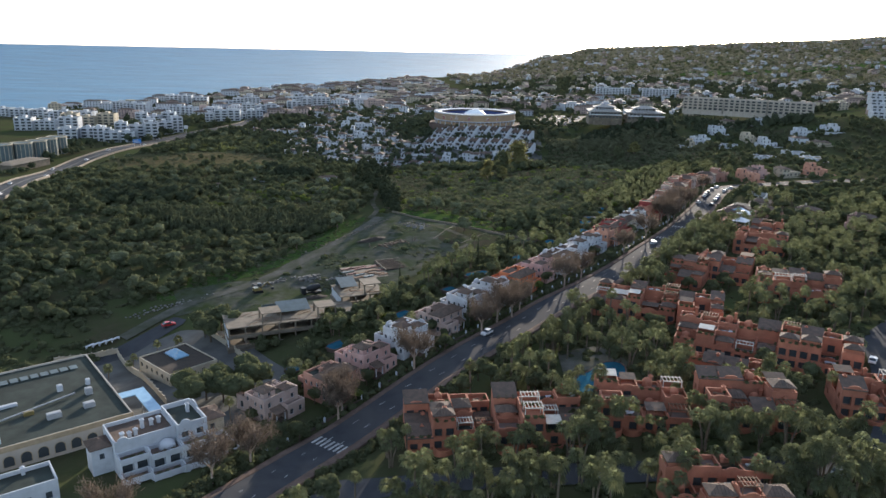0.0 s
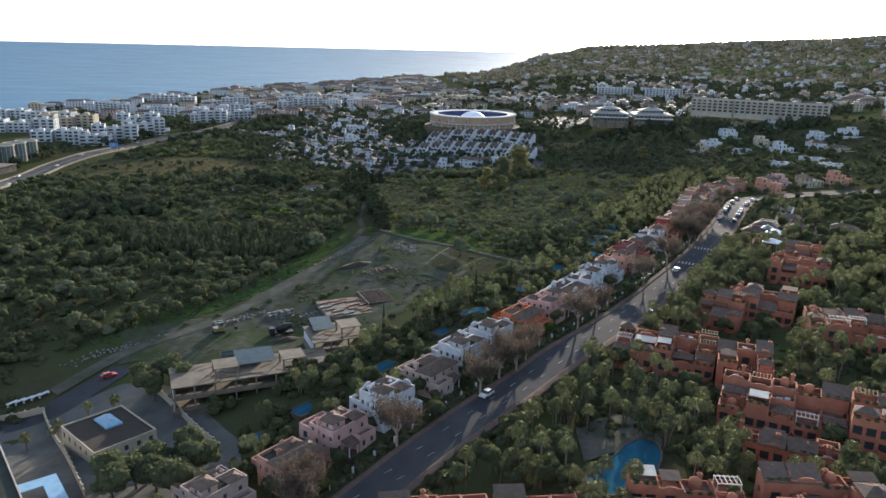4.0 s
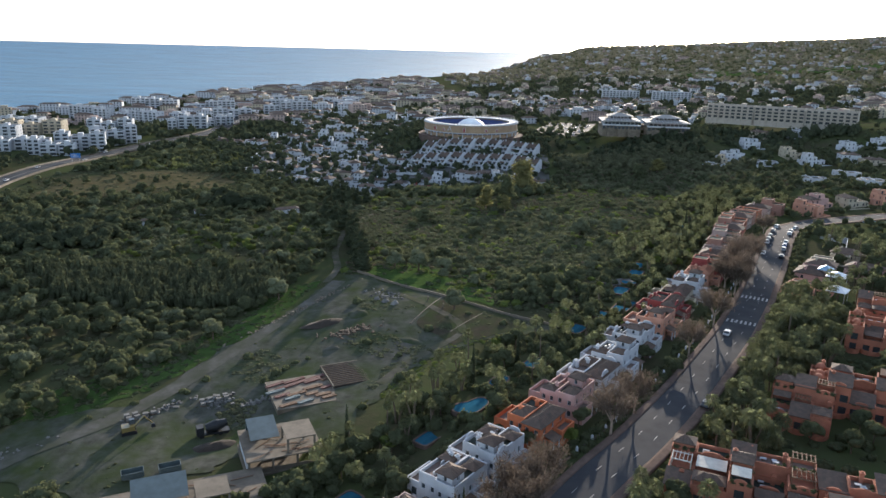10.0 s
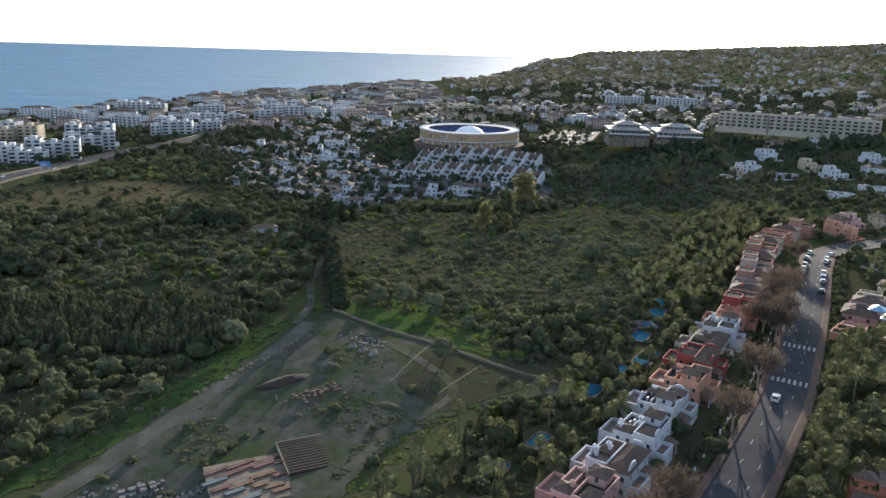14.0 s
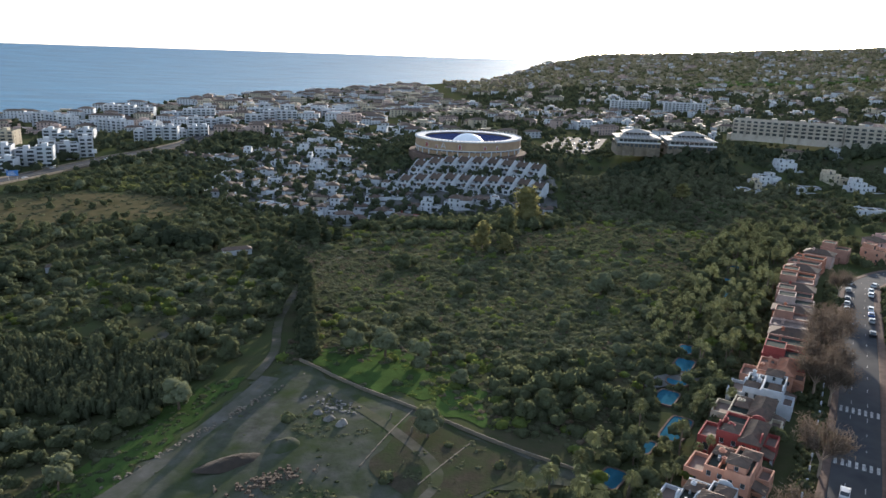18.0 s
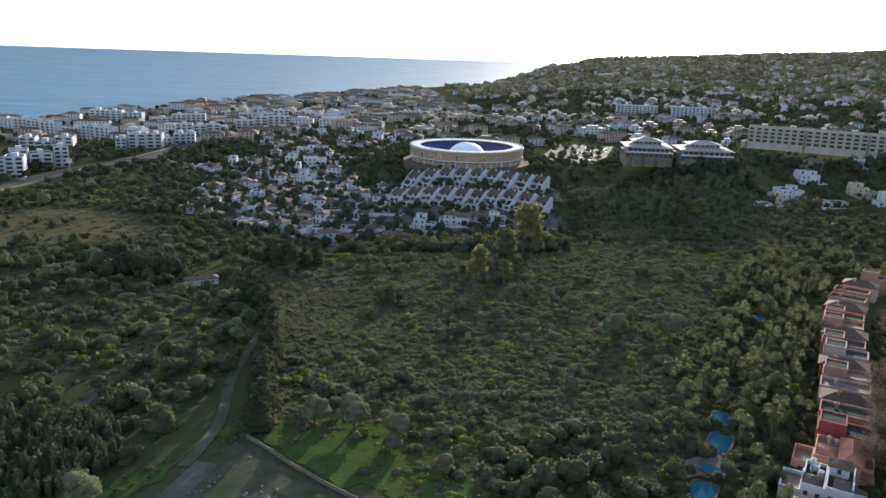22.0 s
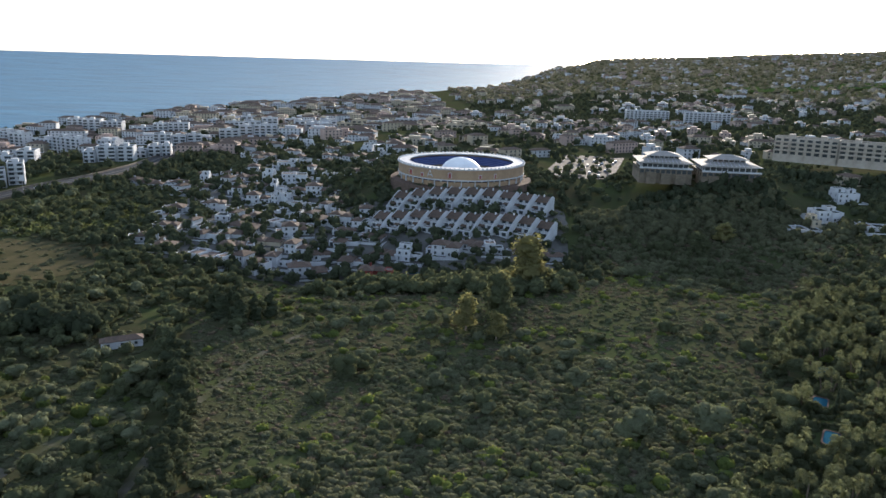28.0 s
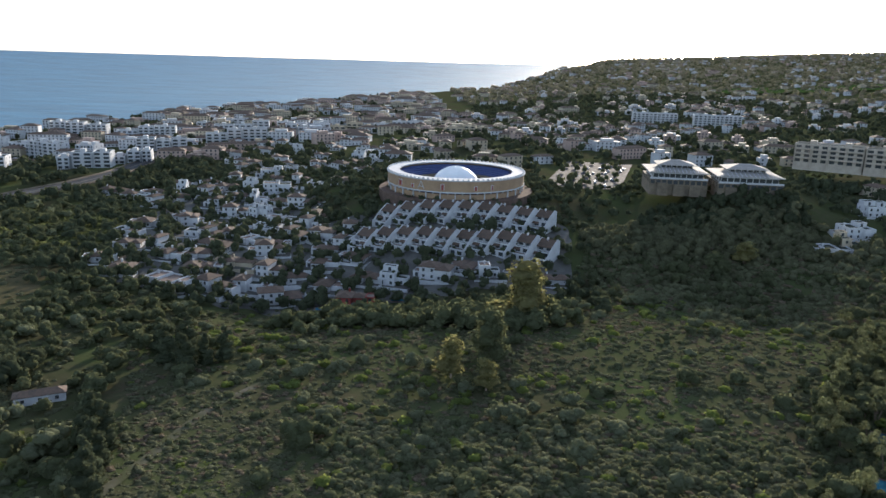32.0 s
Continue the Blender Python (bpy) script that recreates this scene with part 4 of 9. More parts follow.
def red_house(x, y, turn, seed, cols=3, deep=2, floors=3, module=6.4, label="terracotta stepped apartment house with roof terraces, domes and chimneys"):
    """Interlocking terracotta boxes of unlike height that step up from front to back: roof terraces, rounded balconies, small domes, chimneys, tiled lean-tos, awnings and pots."""
    r = rng_of(seed)
    v = thing("red_apartment_house", x, y, None, turn, label, "apartment house", "red apartment houses")
    wide, long_ = cols * module, deep * module
    nx, ny = cols + 1, deep + 1
    xs = [-wide / 2 + wide * (i + (r.uniform(-0.16, 0.16) if 0 < i < nx else 0)) / nx for i in range(nx + 1)]
    ys = [long_ * (j + (r.uniform(-0.12, 0.12) if 0 < j < ny else 0)) / ny for j in range(ny + 1)]
    heights = {}
    for i in range(nx):
        for j in range(ny):
            f = min(floors, 1 + (j * floors) // ny + (1 if r.random() < 0.3 else 0))
            heights[i, j] = 2.9 * f + r.choice((-0.5, 0.0, 0.35, 0.7))
    for (i, j), h in heights.items():
        x0, x1, y0, y1 = xs[i] + 0.003 * (i % 2), xs[i + 1] - 0.003, ys[j] + 0.003 * (j % 2), ys[j + 1] - 0.003
        w, d = x1 - x0, y1 - y0
        f = max(1, int(h / 2.8))
        rows = []
        front_free = j == 0 or heights[i, j - 1] < h - 2.2
        if front_free:
            for k in range(f):
                if j == 0 or 2.9 * k > heights[i, j - 1] - 0.3:
                    rows.append(("front", 1 if w < 4.6 else 2, 2.9 * k + 0.35 + (max(0.0, heights[i, j - 1] - 2.9 * k) if j and 2.9 * k < heights[i, j - 1] else 0), 1.7, 2.0 if 2.9 * k + 2.6 < h else 1.6))
        rows = [q for q in rows if q[2] + q[4] < h - 0.15]
        if i == 0 and r.random() < 0.7:
            rows += [("left", 1, 2.9 * k + 0.9, 1.1, 1.3) for k in range(f) if 2.9 * k + 2.3 < h]
        if i == nx - 1 and r.random() < 0.7:
            rows += [("right", 1, 2.9 * k + 0.9, 1.1, 1.3) for k in range(f) if 2.9 * k + 2.3 < h]
        rim = r.uniform(0.7, 1.15)
        block(v, "terracotta", x0, y0, x1, y1, -4, h, rows, name="terrace_block", parapet=rim, deep=0.6, roof_key=r.choice(("terrace", "terracotta", "terrace", "terracotta", "flat")))
        cx, cy = (x0 + x1) / 2, (y0 + y1) / 2
        if r.random() < 0.55:
            gable(v, "terracotta", x0 + 0.5, x1 - 0.5, y0 - 0.02, h + rim - 0.4, r.uniform(0.6, 1.2))
        if r.random() < 0.35:
            gable(v, "terracotta", y0 + 0.5, y1 - 0.5, x0 - 0.02, h + rim - 0.4, r.uniform(0.6, 1.1), axis="y")
        t = r.random()
        if t < 0.16:  # tiled roof room
            part("roof_room", Build().box(x0 + 0.5, y0 + 0.7, h, x1 - 0.5, y1 - 0.5, h + 1.9), "terracotta", v)
            tile_roof(v, x0 + 0.4, y0 + 0.6, x1 - 0.4, y1 - 0.4, h + 1.92, 0.9, 0.3)
        elif t < 0.30:  # stair head under a dome
            s = r.uniform(0.9, 1.2)
            part("stair_turret", Build().tube((cx, y1 - 1.4, h), (cx, y1 - 1.4, h + 1.3), s, s, 14), "terracotta", v)
            part("dome", Build().dome(cx, y1 - 1.4, h + 1.303, s * 0.97, s * 0.8, 16, 4), "terracotta", v, smooth_shade=True)
        elif t < 0.42:
            pergola(v, x0 + 0.5, y0 + 0.5, x1 - 0.5, y0 + d * 0.7, h + 0.02, key=r.choice(("wood", "awning", "wood")))
        elif t < 0.56:
            za, zb = h + 2.1, h + 2.5
            aw = part("awning", Build().quad((x0 + 0.4, y0 + 0.5, za), (x1 - 0.4, y0 + 0.5, za), (x1 - 0.4, y1 - 0.8, zb), (x0 + 0.4, y1 - 0.8, zb))
                      .quad((x0 + 0.4, y1 - 0.8, zb - 0.06), (x1 - 0.4, y1 - 0.8, zb - 0.06), (x1 - 0.4, y0 + 0.5, za - 0.06), (x0 + 0.4, y0 + 0.5, za - 0.06)), r.choice(("awning", "tile", "tile_dark", "wood")), v, "awning over a roof terrace")
            for px, py, pz in ((x0 + 0.5, y0 + 0.6, za), (x1 - 0.5, y0 + 0.6, za), (x0 + 0.5, y1 - 0.9, zb), (x1 - 0.5, y1 - 0.9, zb)):
                part("post", Build().tube((px, py, h), (px, py, pz - 0.04), 0.06, 0.06, 5), "wood", aw)
        elif t < 0.68:  # sloping tile lean-to against the next block
            part("lean_to_roof", Build().quad((x0 - 0.2, y0 - 0.3, h + 0.9), (x1 + 0.2, y0 - 0.3, h + 0.9), (x1 + 0.2, y1, h + 2.3), (x0 - 0.2, y1, h + 2.3)).quad((x0 - 0.2, y1, h + 2.15), (x1 + 0.2, y1, h + 2.15), (x1 + 0.2, y0 - 0.3, h + 0.75), (x0 - 0.2, y0 - 0.3, h + 0.75))
                 .quad((x0 - 0.2, y0 - 0.3, h + 0.75), (x1 + 0.2, y0 - 0.3, h + 0.75), (x1 + 0.2, y0 - 0.3, h + 0.9), (x0 - 0.2, y0 - 0.3, h + 0.9)), "tile", v, "weathered tile roof")
        for _ in range(r.choice((0, 0, 1, 1))):
            chimney(v, "terracotta", x0 + r.uniform(0.6, w - 0.6), y1 - 0.6, h, r.uniform(1.4, 2.6))
        if t > 0.56 and t >= 0.68:
            b = Build()
            for _ in range(3):  # tables and loungers
                px, py = r.uniform(x0 + 0.6, x1 - 1.8), r.uniform(y0 + 0.6, y1 - 1.3)
                b.box(px, py, h + 0.35, px + r.uniform(0.7, 1.5), py + 0.6, h + 0.5).box(px + 0.2, py + 0.2, h, px + 0.3, py + 0.3, h + 0.35)
            part("terrace_furniture", b, "white" if r.random() < 0.5 else "wood", v)
            lumps = [(x0 + 0.6 + r.random() * (w - 1.2), y0 + 0.5, h + 0.5, 0.35, 0.35, 0.5) for _ in range(2)] + [(x1 - 0.6, y0 + r.uniform(0.8, d - 0.8), h + 0.5, 0.4, 0.4, 0.6)]
            pv, pf = leaves(60, lumps, 0.16, seed + i * 7 + j)
            part("potted_plants", array_mesh("potted_plants", pv, pf, M["leaf"]), None, v, "green plants in pots")
        if t < 0.68 and r.random() < 0.5:
            pv, pf = leaves(110, [(x0 + w * u, y0 + 0.25, h + rim * 0.8, 0.75, 0.45, 0.5) for u in (0.2, 0.55, 0.85)], 0.17, seed + i * 11 + j)
            part("planting", array_mesh("planting", pv, pf, M["leaf"]), None, v, "plants hanging over a parapet")
        if j == 0 and r.random() < 0.85:  # rounded balconies before the front
            for k in range(max(1, f - 1)):
                part("balcony", terrace_wall(cx, y0 - 0.001, w * 0.47, r.uniform(1.4, 2.6), 2.9 * k + 0.2, 0.95, drop=0.3 if k else 3.5), "terracotta", v)
    return v


def slab_block(x, y, turn, length, depth, floors, wall, label, bays=None, balcony=True, name="apartment_block", group="apartment blocks", z=None, step=0.0, storey=3.0):
    """A long block of flats: bands of balconies over recessed windows, stair heads on the roof."""
    v = thing(name, x, y, z, turn, label, "building", group)
    bays = bays or max(2, int(length / 5.2))
    h = floors * storey
    rows = [("left", 2, storey * f + 0.9, 1.2, 1.4) for f in range(floors)] + [("right", 2, storey * f + 0.9, 1.2, 1.4) for f in range(floors)]
    rows += [("front", bays, storey * f + 0.5, length / bays * 0.62, 2.1) for f in range(floors)]
    block(v, wall, -length / 2, 0, length / 2, depth, -5, h, rows, parapet=0.9, deep=0.3, joined=True)
    if balcony:
        bal, fin = Build(), Build()
        for f in range(1, floors):
            z0 = storey * f
            one = bal if name == "hotel" else Build()
            one.box(-length / 2 + 0.4, -1.5, z0, length / 2 - 0.4, -0.002, z0 + 0.18).box(-length / 2 + 0.4, -1.5, z0 + 0.18, length / 2 - 0.4, -1.36, z0 + 1.05)
            if name != "hotel":
                part("balcony", one, wall, v)
        if name == "hotel":
            tagged(part("balcony", bal, wall, v), kind="stuff")
        fins = max(1, bays // 2)
        for k in range(fins + 1):
            ux = -length / 2 + 0.45 + (length - 0.9) * k / fins
            fin.box(ux - 0.12, -1.6, -3, ux + 0.12, -0.003, h + 0.4)
        tagged(part("fin", fin, wall, v), kind="stuff")
    for k in range(max(1, bays // 4)):
        ux = -length / 2 + length * (k + 0.5) / max(1, bays // 4)
        part("stair_head", Build().box(ux - 2, depth * 0.35, h, ux + 2, depth * 0.75, h + 2.6), wall, v)
    return v


# ---- the avenue: villas on its west side ----
VILLAS = [
    (-38.5, 161, 53, "dusty", "flat", False, "dusty rose villa with flat terraces and tiled turrets beside the avenue"),
    (-25, 170, 53, "brick", "tile", False, "brick-coloured villa with weathered tile roofs"),
    (-17, 181, 53, "pink", "flat", False, "pink villa with flat terraces behind bare trees"),
    (-7, 190, 53, "white", "flat", True, "white villa with curved gables and a tiled tower"),
    (3, 204, 53, "dusty", "tile", False, "low dusty rose villa with weathered tiled roofs"),
    (11, 216, 53, "white", "flat", False, "white villa with grey roof terraces"),
    (19, 226, 53, "white", "flat", True, "pale white villa with a broad roof terrace"),
    (29, 237, 53, "orange", "tile", False, "burnt-orange villa with dark tiled roofs"),
    (38, 250, 54, "pink", "flat", False, "pink villa with tiled turret beside the avenue"),
]
VILLAS_FAR = [
    (46, 260, 54, "white", "tile", True, "white and pink villa with brown tiled roofs"),
    (54, 272, 54, "white", "flat", True, "white villa with curved parapets and dark hipped turrets"),
    (62, 285, 55, "white", "flat", True, "tall white villa with stepped parapets"),
    (71, 296, 55, "salmon", "flat", False, "salmon villa with flat terraces"),
    (78, 309, 57, "darkred", "tile", True, "dark red villa with white-trimmed arched windows"),
    (85, 321, 58, "cream", "tile", False, "beige villa with grey tiled roofs"),
    (93, 333, 59, "white", "flat", True, "white villa with a long balcony"),
    (100, 343, 60, "salmon", "tile_red", False, "salmon villa with red tile roof"),
]
for n, (vx, vy, vt, wall, roofing, curved, text) in enumerate(VILLAS + VILLAS_FAR):
    villa(vx + 3.2 * math.sin(radians(vt)), vy - 3.2 * math.cos(radians(vt)), vt, wall, 100 + n, 10.6, 14.0, roofing, text, curved=curved)

# a long row of narrow terraced houses further up the avenue
ROW = [(103, 353), (108, 362), (112, 369), (115, 376), (119, 383), (122, 390), (126, 397), (129, 404), (133, 411), (136, 418), (140, 425), (146, 435), (153, 447), (161, 459), (171, 471), (183, 481)]
ROW_WALLS = ("darkred", "brick", "terracotta", "dusty", "brick", "terracotta", "dusty", "brick")
for n, (vx, vy) in enumerate(ROW):
    vt = 61 if n < 11 else 52
    cottage(vx + 2.0 + 3 * math.sin(radians(vt)), vy - 3 * math.cos(radians(vt)), vt, 6.6, 2, ROW_WALLS[n % 8], 300 + n, ("flat", "flat", "tile_dark")[n % 3],
            ("dark red", "brick-coloured", "terracotta", "dusty rose", "brick-coloured", "terracotta", "dusty rose", "brick-coloured")[n % 8] + " narrow terraced house on the avenue", "narrow terraced houses", "terraced_house", d=11.0, wins=0)

# ---- the red quarter on the east side ----
REDS = [
    (3, 140, 8, 3, 2, 2), (22, 137, 4, 3, 2, 2), (44, 140, -4, 3, 2, 2), (66, 138, -4, 3, 2, 2), (97, 143, -14, 3, 2, 2),
    (59, 213, -24, 4, 2, 2), (75, 180, -26, 4, 2, 2), (70, 167, -26, 3, 1, 1), (94, 168, -28, 3, 2, 2), (76, 202, -20, 2, 2, 2), (84, 243, -30, 2, 2, 2),
    (99, 249, -30, 3, 2, 2), (115, 222, -18, 4, 2, 2), (127, 284, -30, 3, 2, 2), (50, 106, 0, 3, 2, 2), (139, 307, -30, 2, 2, 2)]
for n, (rx, ry, rt, cols, deep, floors) in enumerate(REDS):
    red_house(rx, ry, rt, 500 + n, cols, deep, floors)


# ---- pools ----
def pool(x, y, turn, w, d, shape=0, label="blue garden swimming pool with a pale stone rim"):
    z = ground(x, y)
    v = thing("swimming_pool", x, y, z, turn, label, "pool", "swimming pools")
    rim = Build()
    n = 28
    pts = []
    for k in range(n):
        t = 2 * math.pi * k / n
        e = 0.35 if shape == 0 else (0.75 if shape == 1 else 1.0)
        c, s = math.cos(t), math.sin(t)
        bulge = 1 + (0.22 * math.cos(2 * t + 0.8) + 0.12 * math.cos(3 * t) if shape == 2 else 0)
        pts.append((w / 2 * math.copysign(abs(c) ** e, c) * bulge, d / 2 * math.copysign(abs(s) ** e, s) * bulge))
    out = [(px * (1 + 0.8 / w), py * (1 + 0.8 / d)) for px, py in pts]
    for k in range(n):
        m = (k + 1) % n
        rim.quad((*out[k], 0.42), (*out[m], 0.42), (*pts[m], 0.42), (*pts[k], 0.42)).quad((*out[k], -2), (*out[m], -2), (*out[m], 0.42), (*out[k], 0.42)).quad((*pts[m], 0.2), (*pts[k], 0.2), (*pts[k], 0.42), (*pts[m], 0.42))
    part("rim", rim, "paving", v)
    part("water", Build().quad(*[(px, py, 0.3) for px, py in pts]), "pool", v)
    return v


for n, (px, py, pt, pw, pd, shape) in enumerate([(-30, 199, 53, 9, 5, 0), (-12.5, 218, 53, 9, 4.5, 0), (3, 239, 53, 8, 4, 0), (12.5, 249.5, 53, 10, 7, 2), (20, 265, 54, 8, 4, 1), (30, 277.5, 54, 8, 4, 0), (45.9, 301.9, 55, 9, 5, 0),
                                                   (64.7, 321.7, 57, 15, 5.5, 0), (66.9, 336.8, 58, 10, 5.5, 0), (72.4, 345.9, 58, 8, 6, 1)]):
    pool(px, py, pt, pw * 0.8, pd * 0.85, shape)
for px, py, pt, pw, pd, shape in [(76.8, 355.4, 60, 11, 5.5, 0), (81.2, 367.1, 60, 8, 4.5, 0), (134, 468, 60, 8, 4, 0), (121, 443, 60, 10, 4, 0), (114, 423, 60, 9, 4, 0), (8, 592, 10, 8, 4, 1), (-21, 583, 10, 9, 4, 0), (-40, 188.5, 53, 8, 4, 0), (55.6, 314, 55, 7, 4, 0)]:
    pool(px, py, pt, pw * 0.8, pd * 0.85, shape)
patch("garden_deck", [(64, 341), (80, 347), (82, 352), (78, 353), (62, 346)], 0.3, M["yard"], "grey paved terrace about a garden pool", "terrace", 1.5)
pool(227.7, 463.0, 10, 13, 8, 2, "blue garden pool with a pale winding rim")
pool(39.1, 165.7, 60, 20, 12, 2, "large free-form lagoon pool with a pale beach deck among palms")
patch("pool_deck", [(32, 185), (44, 190), (50, 178), (46, 170), (38, 172), (31, 168)], 0.3, M["track"], "pale sandy deck beside the lagoon pool", "deck")


# ---- the arena: a round bullring with a white dome over its sand ----
def arena(x, y, z):
    v = thing("bullring", x, y, z, 0, "round ochre bullring, blue seats round a white dome", "arena")
    v.scale = (0.94, 0.94, 0.97)
    R, n = 42.5, 96
    part("base_wall", Build().ring(0, 0, 39.5, 41.2, -14, 2.6, n), "ring", v)
    part("drum_wall", Build().ring(0, 0, 41.0, R, 4.2, 10.2, n), "ring", v)
    part("gallery_floor", Build().ring(0, 0, 37, R + 0.3, 3.6, 4.197, n), "white", v)
    part("cornice", Build().ring(0, 0, 35.2, R + 0.7, 10.203, 10.9, n), "white", v, "broad white rim")
    post = Build().box(-0.25, -0.35, 2.603, 0.25, 0.35, 3.597).mesh("pier", M["white"])
    tall = Build().box(-0.3, -0.4, -6, 0.3, 0.4, 3.6).mesh("buttress", M["white"])
    for k in range(60):
        a = 2 * math.pi * k / 60
        part("pier", post, None, v, at=pose(41.6 * math.cos(a), 41.6 * math.sin(a), 0, 0, 0, math.degrees(a)))
        if k % 2:
            part("buttress", tall, None, v, at=pose(41.75 * math.cos(a), 41.75 * math.sin(a), 0, 0, 0, math.degrees(a) + 90))
    teeth = Build()
    for k in range(90):
        a = 2 * math.pi * k / 90
        px, py = (R - 0.1) * math.cos(a), (R - 0.1) * math.sin(a)
        teeth.box(px - 0.5, py - 0.45, 10.903, px + 0.5, py + 0.45, 11.6, turn=a + math.pi / 2)
    tagged(part("crenellation", teeth, "white", v), kind="stuff")
    for k in range(9):  # tiers of seats
        r0, r1, h = 35.0 - k * 1.75, 36.75 - k * 1.75, 9.0 - k * 0.9
        part("seat_tier", Build().ring(0, 0, r0, r1 - 0.003, -1, h, n), "seat" if k < 5 else "concrete", v)
    part("sand", Build().ring(0, 0, 0.5, 19.2, -1, 0.6, 48), "track", v)
    part("dome", Build().dome(0, -2, 0.605, 15.0, 12.6, 40, 10), "dome", v, "white inflated dome", smooth_shade=True)
    for k in range(14):  # the dome's seams
        a = math.pi * 2 * k / 14
        b = Build()
        for j in range(8):
            t0, t1 = math.pi / 2 * j / 8, math.pi / 2 * (j + 1) / 8
            p, q = [(15.05 * math.cos(t) * math.cos(a), -2 + 15.05 * math.cos(t) * math.sin(a), 0.605 + 12.65 * math.sin(t)) for t in (t0, t1)]
            b.tube(p, q, 0.06, 0.06, 4, caps=False)
        part("seam", b, "dome", v)
    for a, w, h in ((-100, 2.2, 3.4), (-74, 2.0, 2.4), (-60, 1.6, 2.6), (-126, 2.0, 2.2), (-140, 3.0, 3.2)):  # doors and panels on the drum
        part("panel", Build().box(-w / 2, -0.12, 5.2, w / 2, 0.12, 5.2 + h).box(-w / 2 + 0.3, -0.2, 5.2, w / 2 - 0.3, -0.12, 4.9 + h, slot=1), ("white", "darkred"), v,
             at=pose(R * math.cos(radians(a)), R * math.sin(radians(a)), 0, 0, 0, a + 90))
    tri = Build()
    for p, q in (((-2, 5.2), (0, 9.4)), ((0, 9.4), (2, 5.2)), ((-1.4, 6.4), (1.4, 6.4))):
        tri.tube((p[0], -0.1, p[1]), (q[0], -0.1, q[1]), 0.22, 0.22, 4)
    part("white_emblem", tri, "white", v, at=pose(R * math.cos(radians(-118)), R * math.sin(radians(-118)), 0, 0, 0, -118 + 90))
    return v


RING = (29.8, 735.0, 19.4)
arena(*RING)
plaza = Build().ring(RING[0], RING[1], 28, 45, RING[2] - 8, RING[2] - 0.25, 64)
solid("plaza", plaza, "paving", "paved plaza on a round terrace about the bullring", "plaza", kind="structure")
for n in range(9):
    stepped_house(-9 + 10.1 * n, 676 - 0.5 * n, -33, 700 + n)
for n in range(10):
    stepped_house(-17 + 9.6 * n, 642 - 0.5 * n, -33, 720 + n)

# ---- the white village below it ----
VILLAGE_A = [(-198, 778, 18, 1), (-176, 766, 18, 1), (-166, 772, 12, 1), (-148, 778, 10, 2), (-129, 763, 11, 2), (-122, 779, 14, 1), (-103, 774, 11, 2), (-129, 845, 15, 2), (-84, 765, 15, 2), (-59, 728, 17, 2),
             (-44, 694, 8, 2), (-112, 732, 11, 2), (-97, 717, 12, 2), (-83, 712, 10, 2), (-66, 695, 13, 1), (-76, 734, 9, 1), (-114, 691, 8, 2), (-100, 680, 6, 1), (-132, 682, 15, 1), (-124, 638, 9, 1)]
VILLAGE_B = [(-110, 639, 7, 2), (-100, 625, 10, 1), (-104, 665, 6, 1), (-94, 659, 7, 2), (-83, 667, 9, 1), (-71, 651, 10, 1), (-56, 637, 12, 2), (-52, 663, 10, 2), (-37, 664, 11, 2), (-68, 622, 12, 1),
             (-82, 612, 11, 1), (-52, 616, 10, 2), (-38, 612, 9, 1), (-28, 623, 11, 1), (-16, 630, 9, 1), (-23, 602, 11, 1), (-42, 596, 15, 2), (-72, 595, 12, 2), (-58, 602, 10, 2), (-92, 594, 13, 1)]
VILLAGE_C = [(-82, 588, 4, 1), (-11, 585, 10, 1), (-9, 608, 10, 1), (-86, 642, 16, 1), (4, 607, 10, 2), (22, 611, 12, 2), (46, 612, 8, 2), (76, 622, 12, 1), (-25, 650, 7, 2), (-24, 672, 6, 2),
             (-28, 938, 20, 2), (8, 941, 27, 2), (58, 948, 20, 1), (135, 1022, 28, 2), (122, 1110, 30, 2), (-48, 867, 13, 1), (-28, 994, 16, 1), (-73, 839, 11, 1), (-61, 868, 13, 1), (-140, 800, 10, 1)]
VILLAGE_D = [(-142, 750, 11, 1), (-152, 735, 9, 2), (-160, 800, 12, 1), (-120, 805, 12, 2), (-95, 800, 10, 1), (-75, 790, 9, 2), (-60, 770, 11, 1), (-122, 700, 9, 1), (-138, 660, 10, 1), (-125, 615, 9, 1),
             (-112, 602, 8, 1), (-48, 682, 8, 2), (-70, 676, 9, 1), (-58, 648, 8, 1), (-88, 628, 9, 1), (-30, 640, 8, 1), (-105, 750, 9, 1), (-90, 740, 8, 2), (34, 617, 8, 1), (60, 617, 9, 1)]
VILLAGE_E = [(-134, 868, 22, 2), (-160, 918, 16, 2), (-53, 834, 20, 2), (-74, 850, 10, 2), (-45, 888, 16, 2), (-77, 893, 12, 2), (-104, 936, 14, 2), (-68, 982, 20, 2), (-129, 983, 16, 2), (-101, 818, 13, 2),
             (-140, 935, 14, 2), (-32, 820, 13, 1), (-46, 778, 12, 1), (-92, 846, 11, 1), (-111, 884, 11, 2), (-46, 945, 13, 2), (-80, 952, 11, 2), (-9, 989, 17, 2), (-100, 868, 12, 1), (-30, 862, 11, 2), (-20, 900, 12, 2), (-150, 890, 12, 1)]
TEXTS = {"flat": "white flat-roofed village house with a walled terrace", "tile": "white village house with a brown tiled roof", "tile_dark": "white village house with a dark weathered tile roof"}
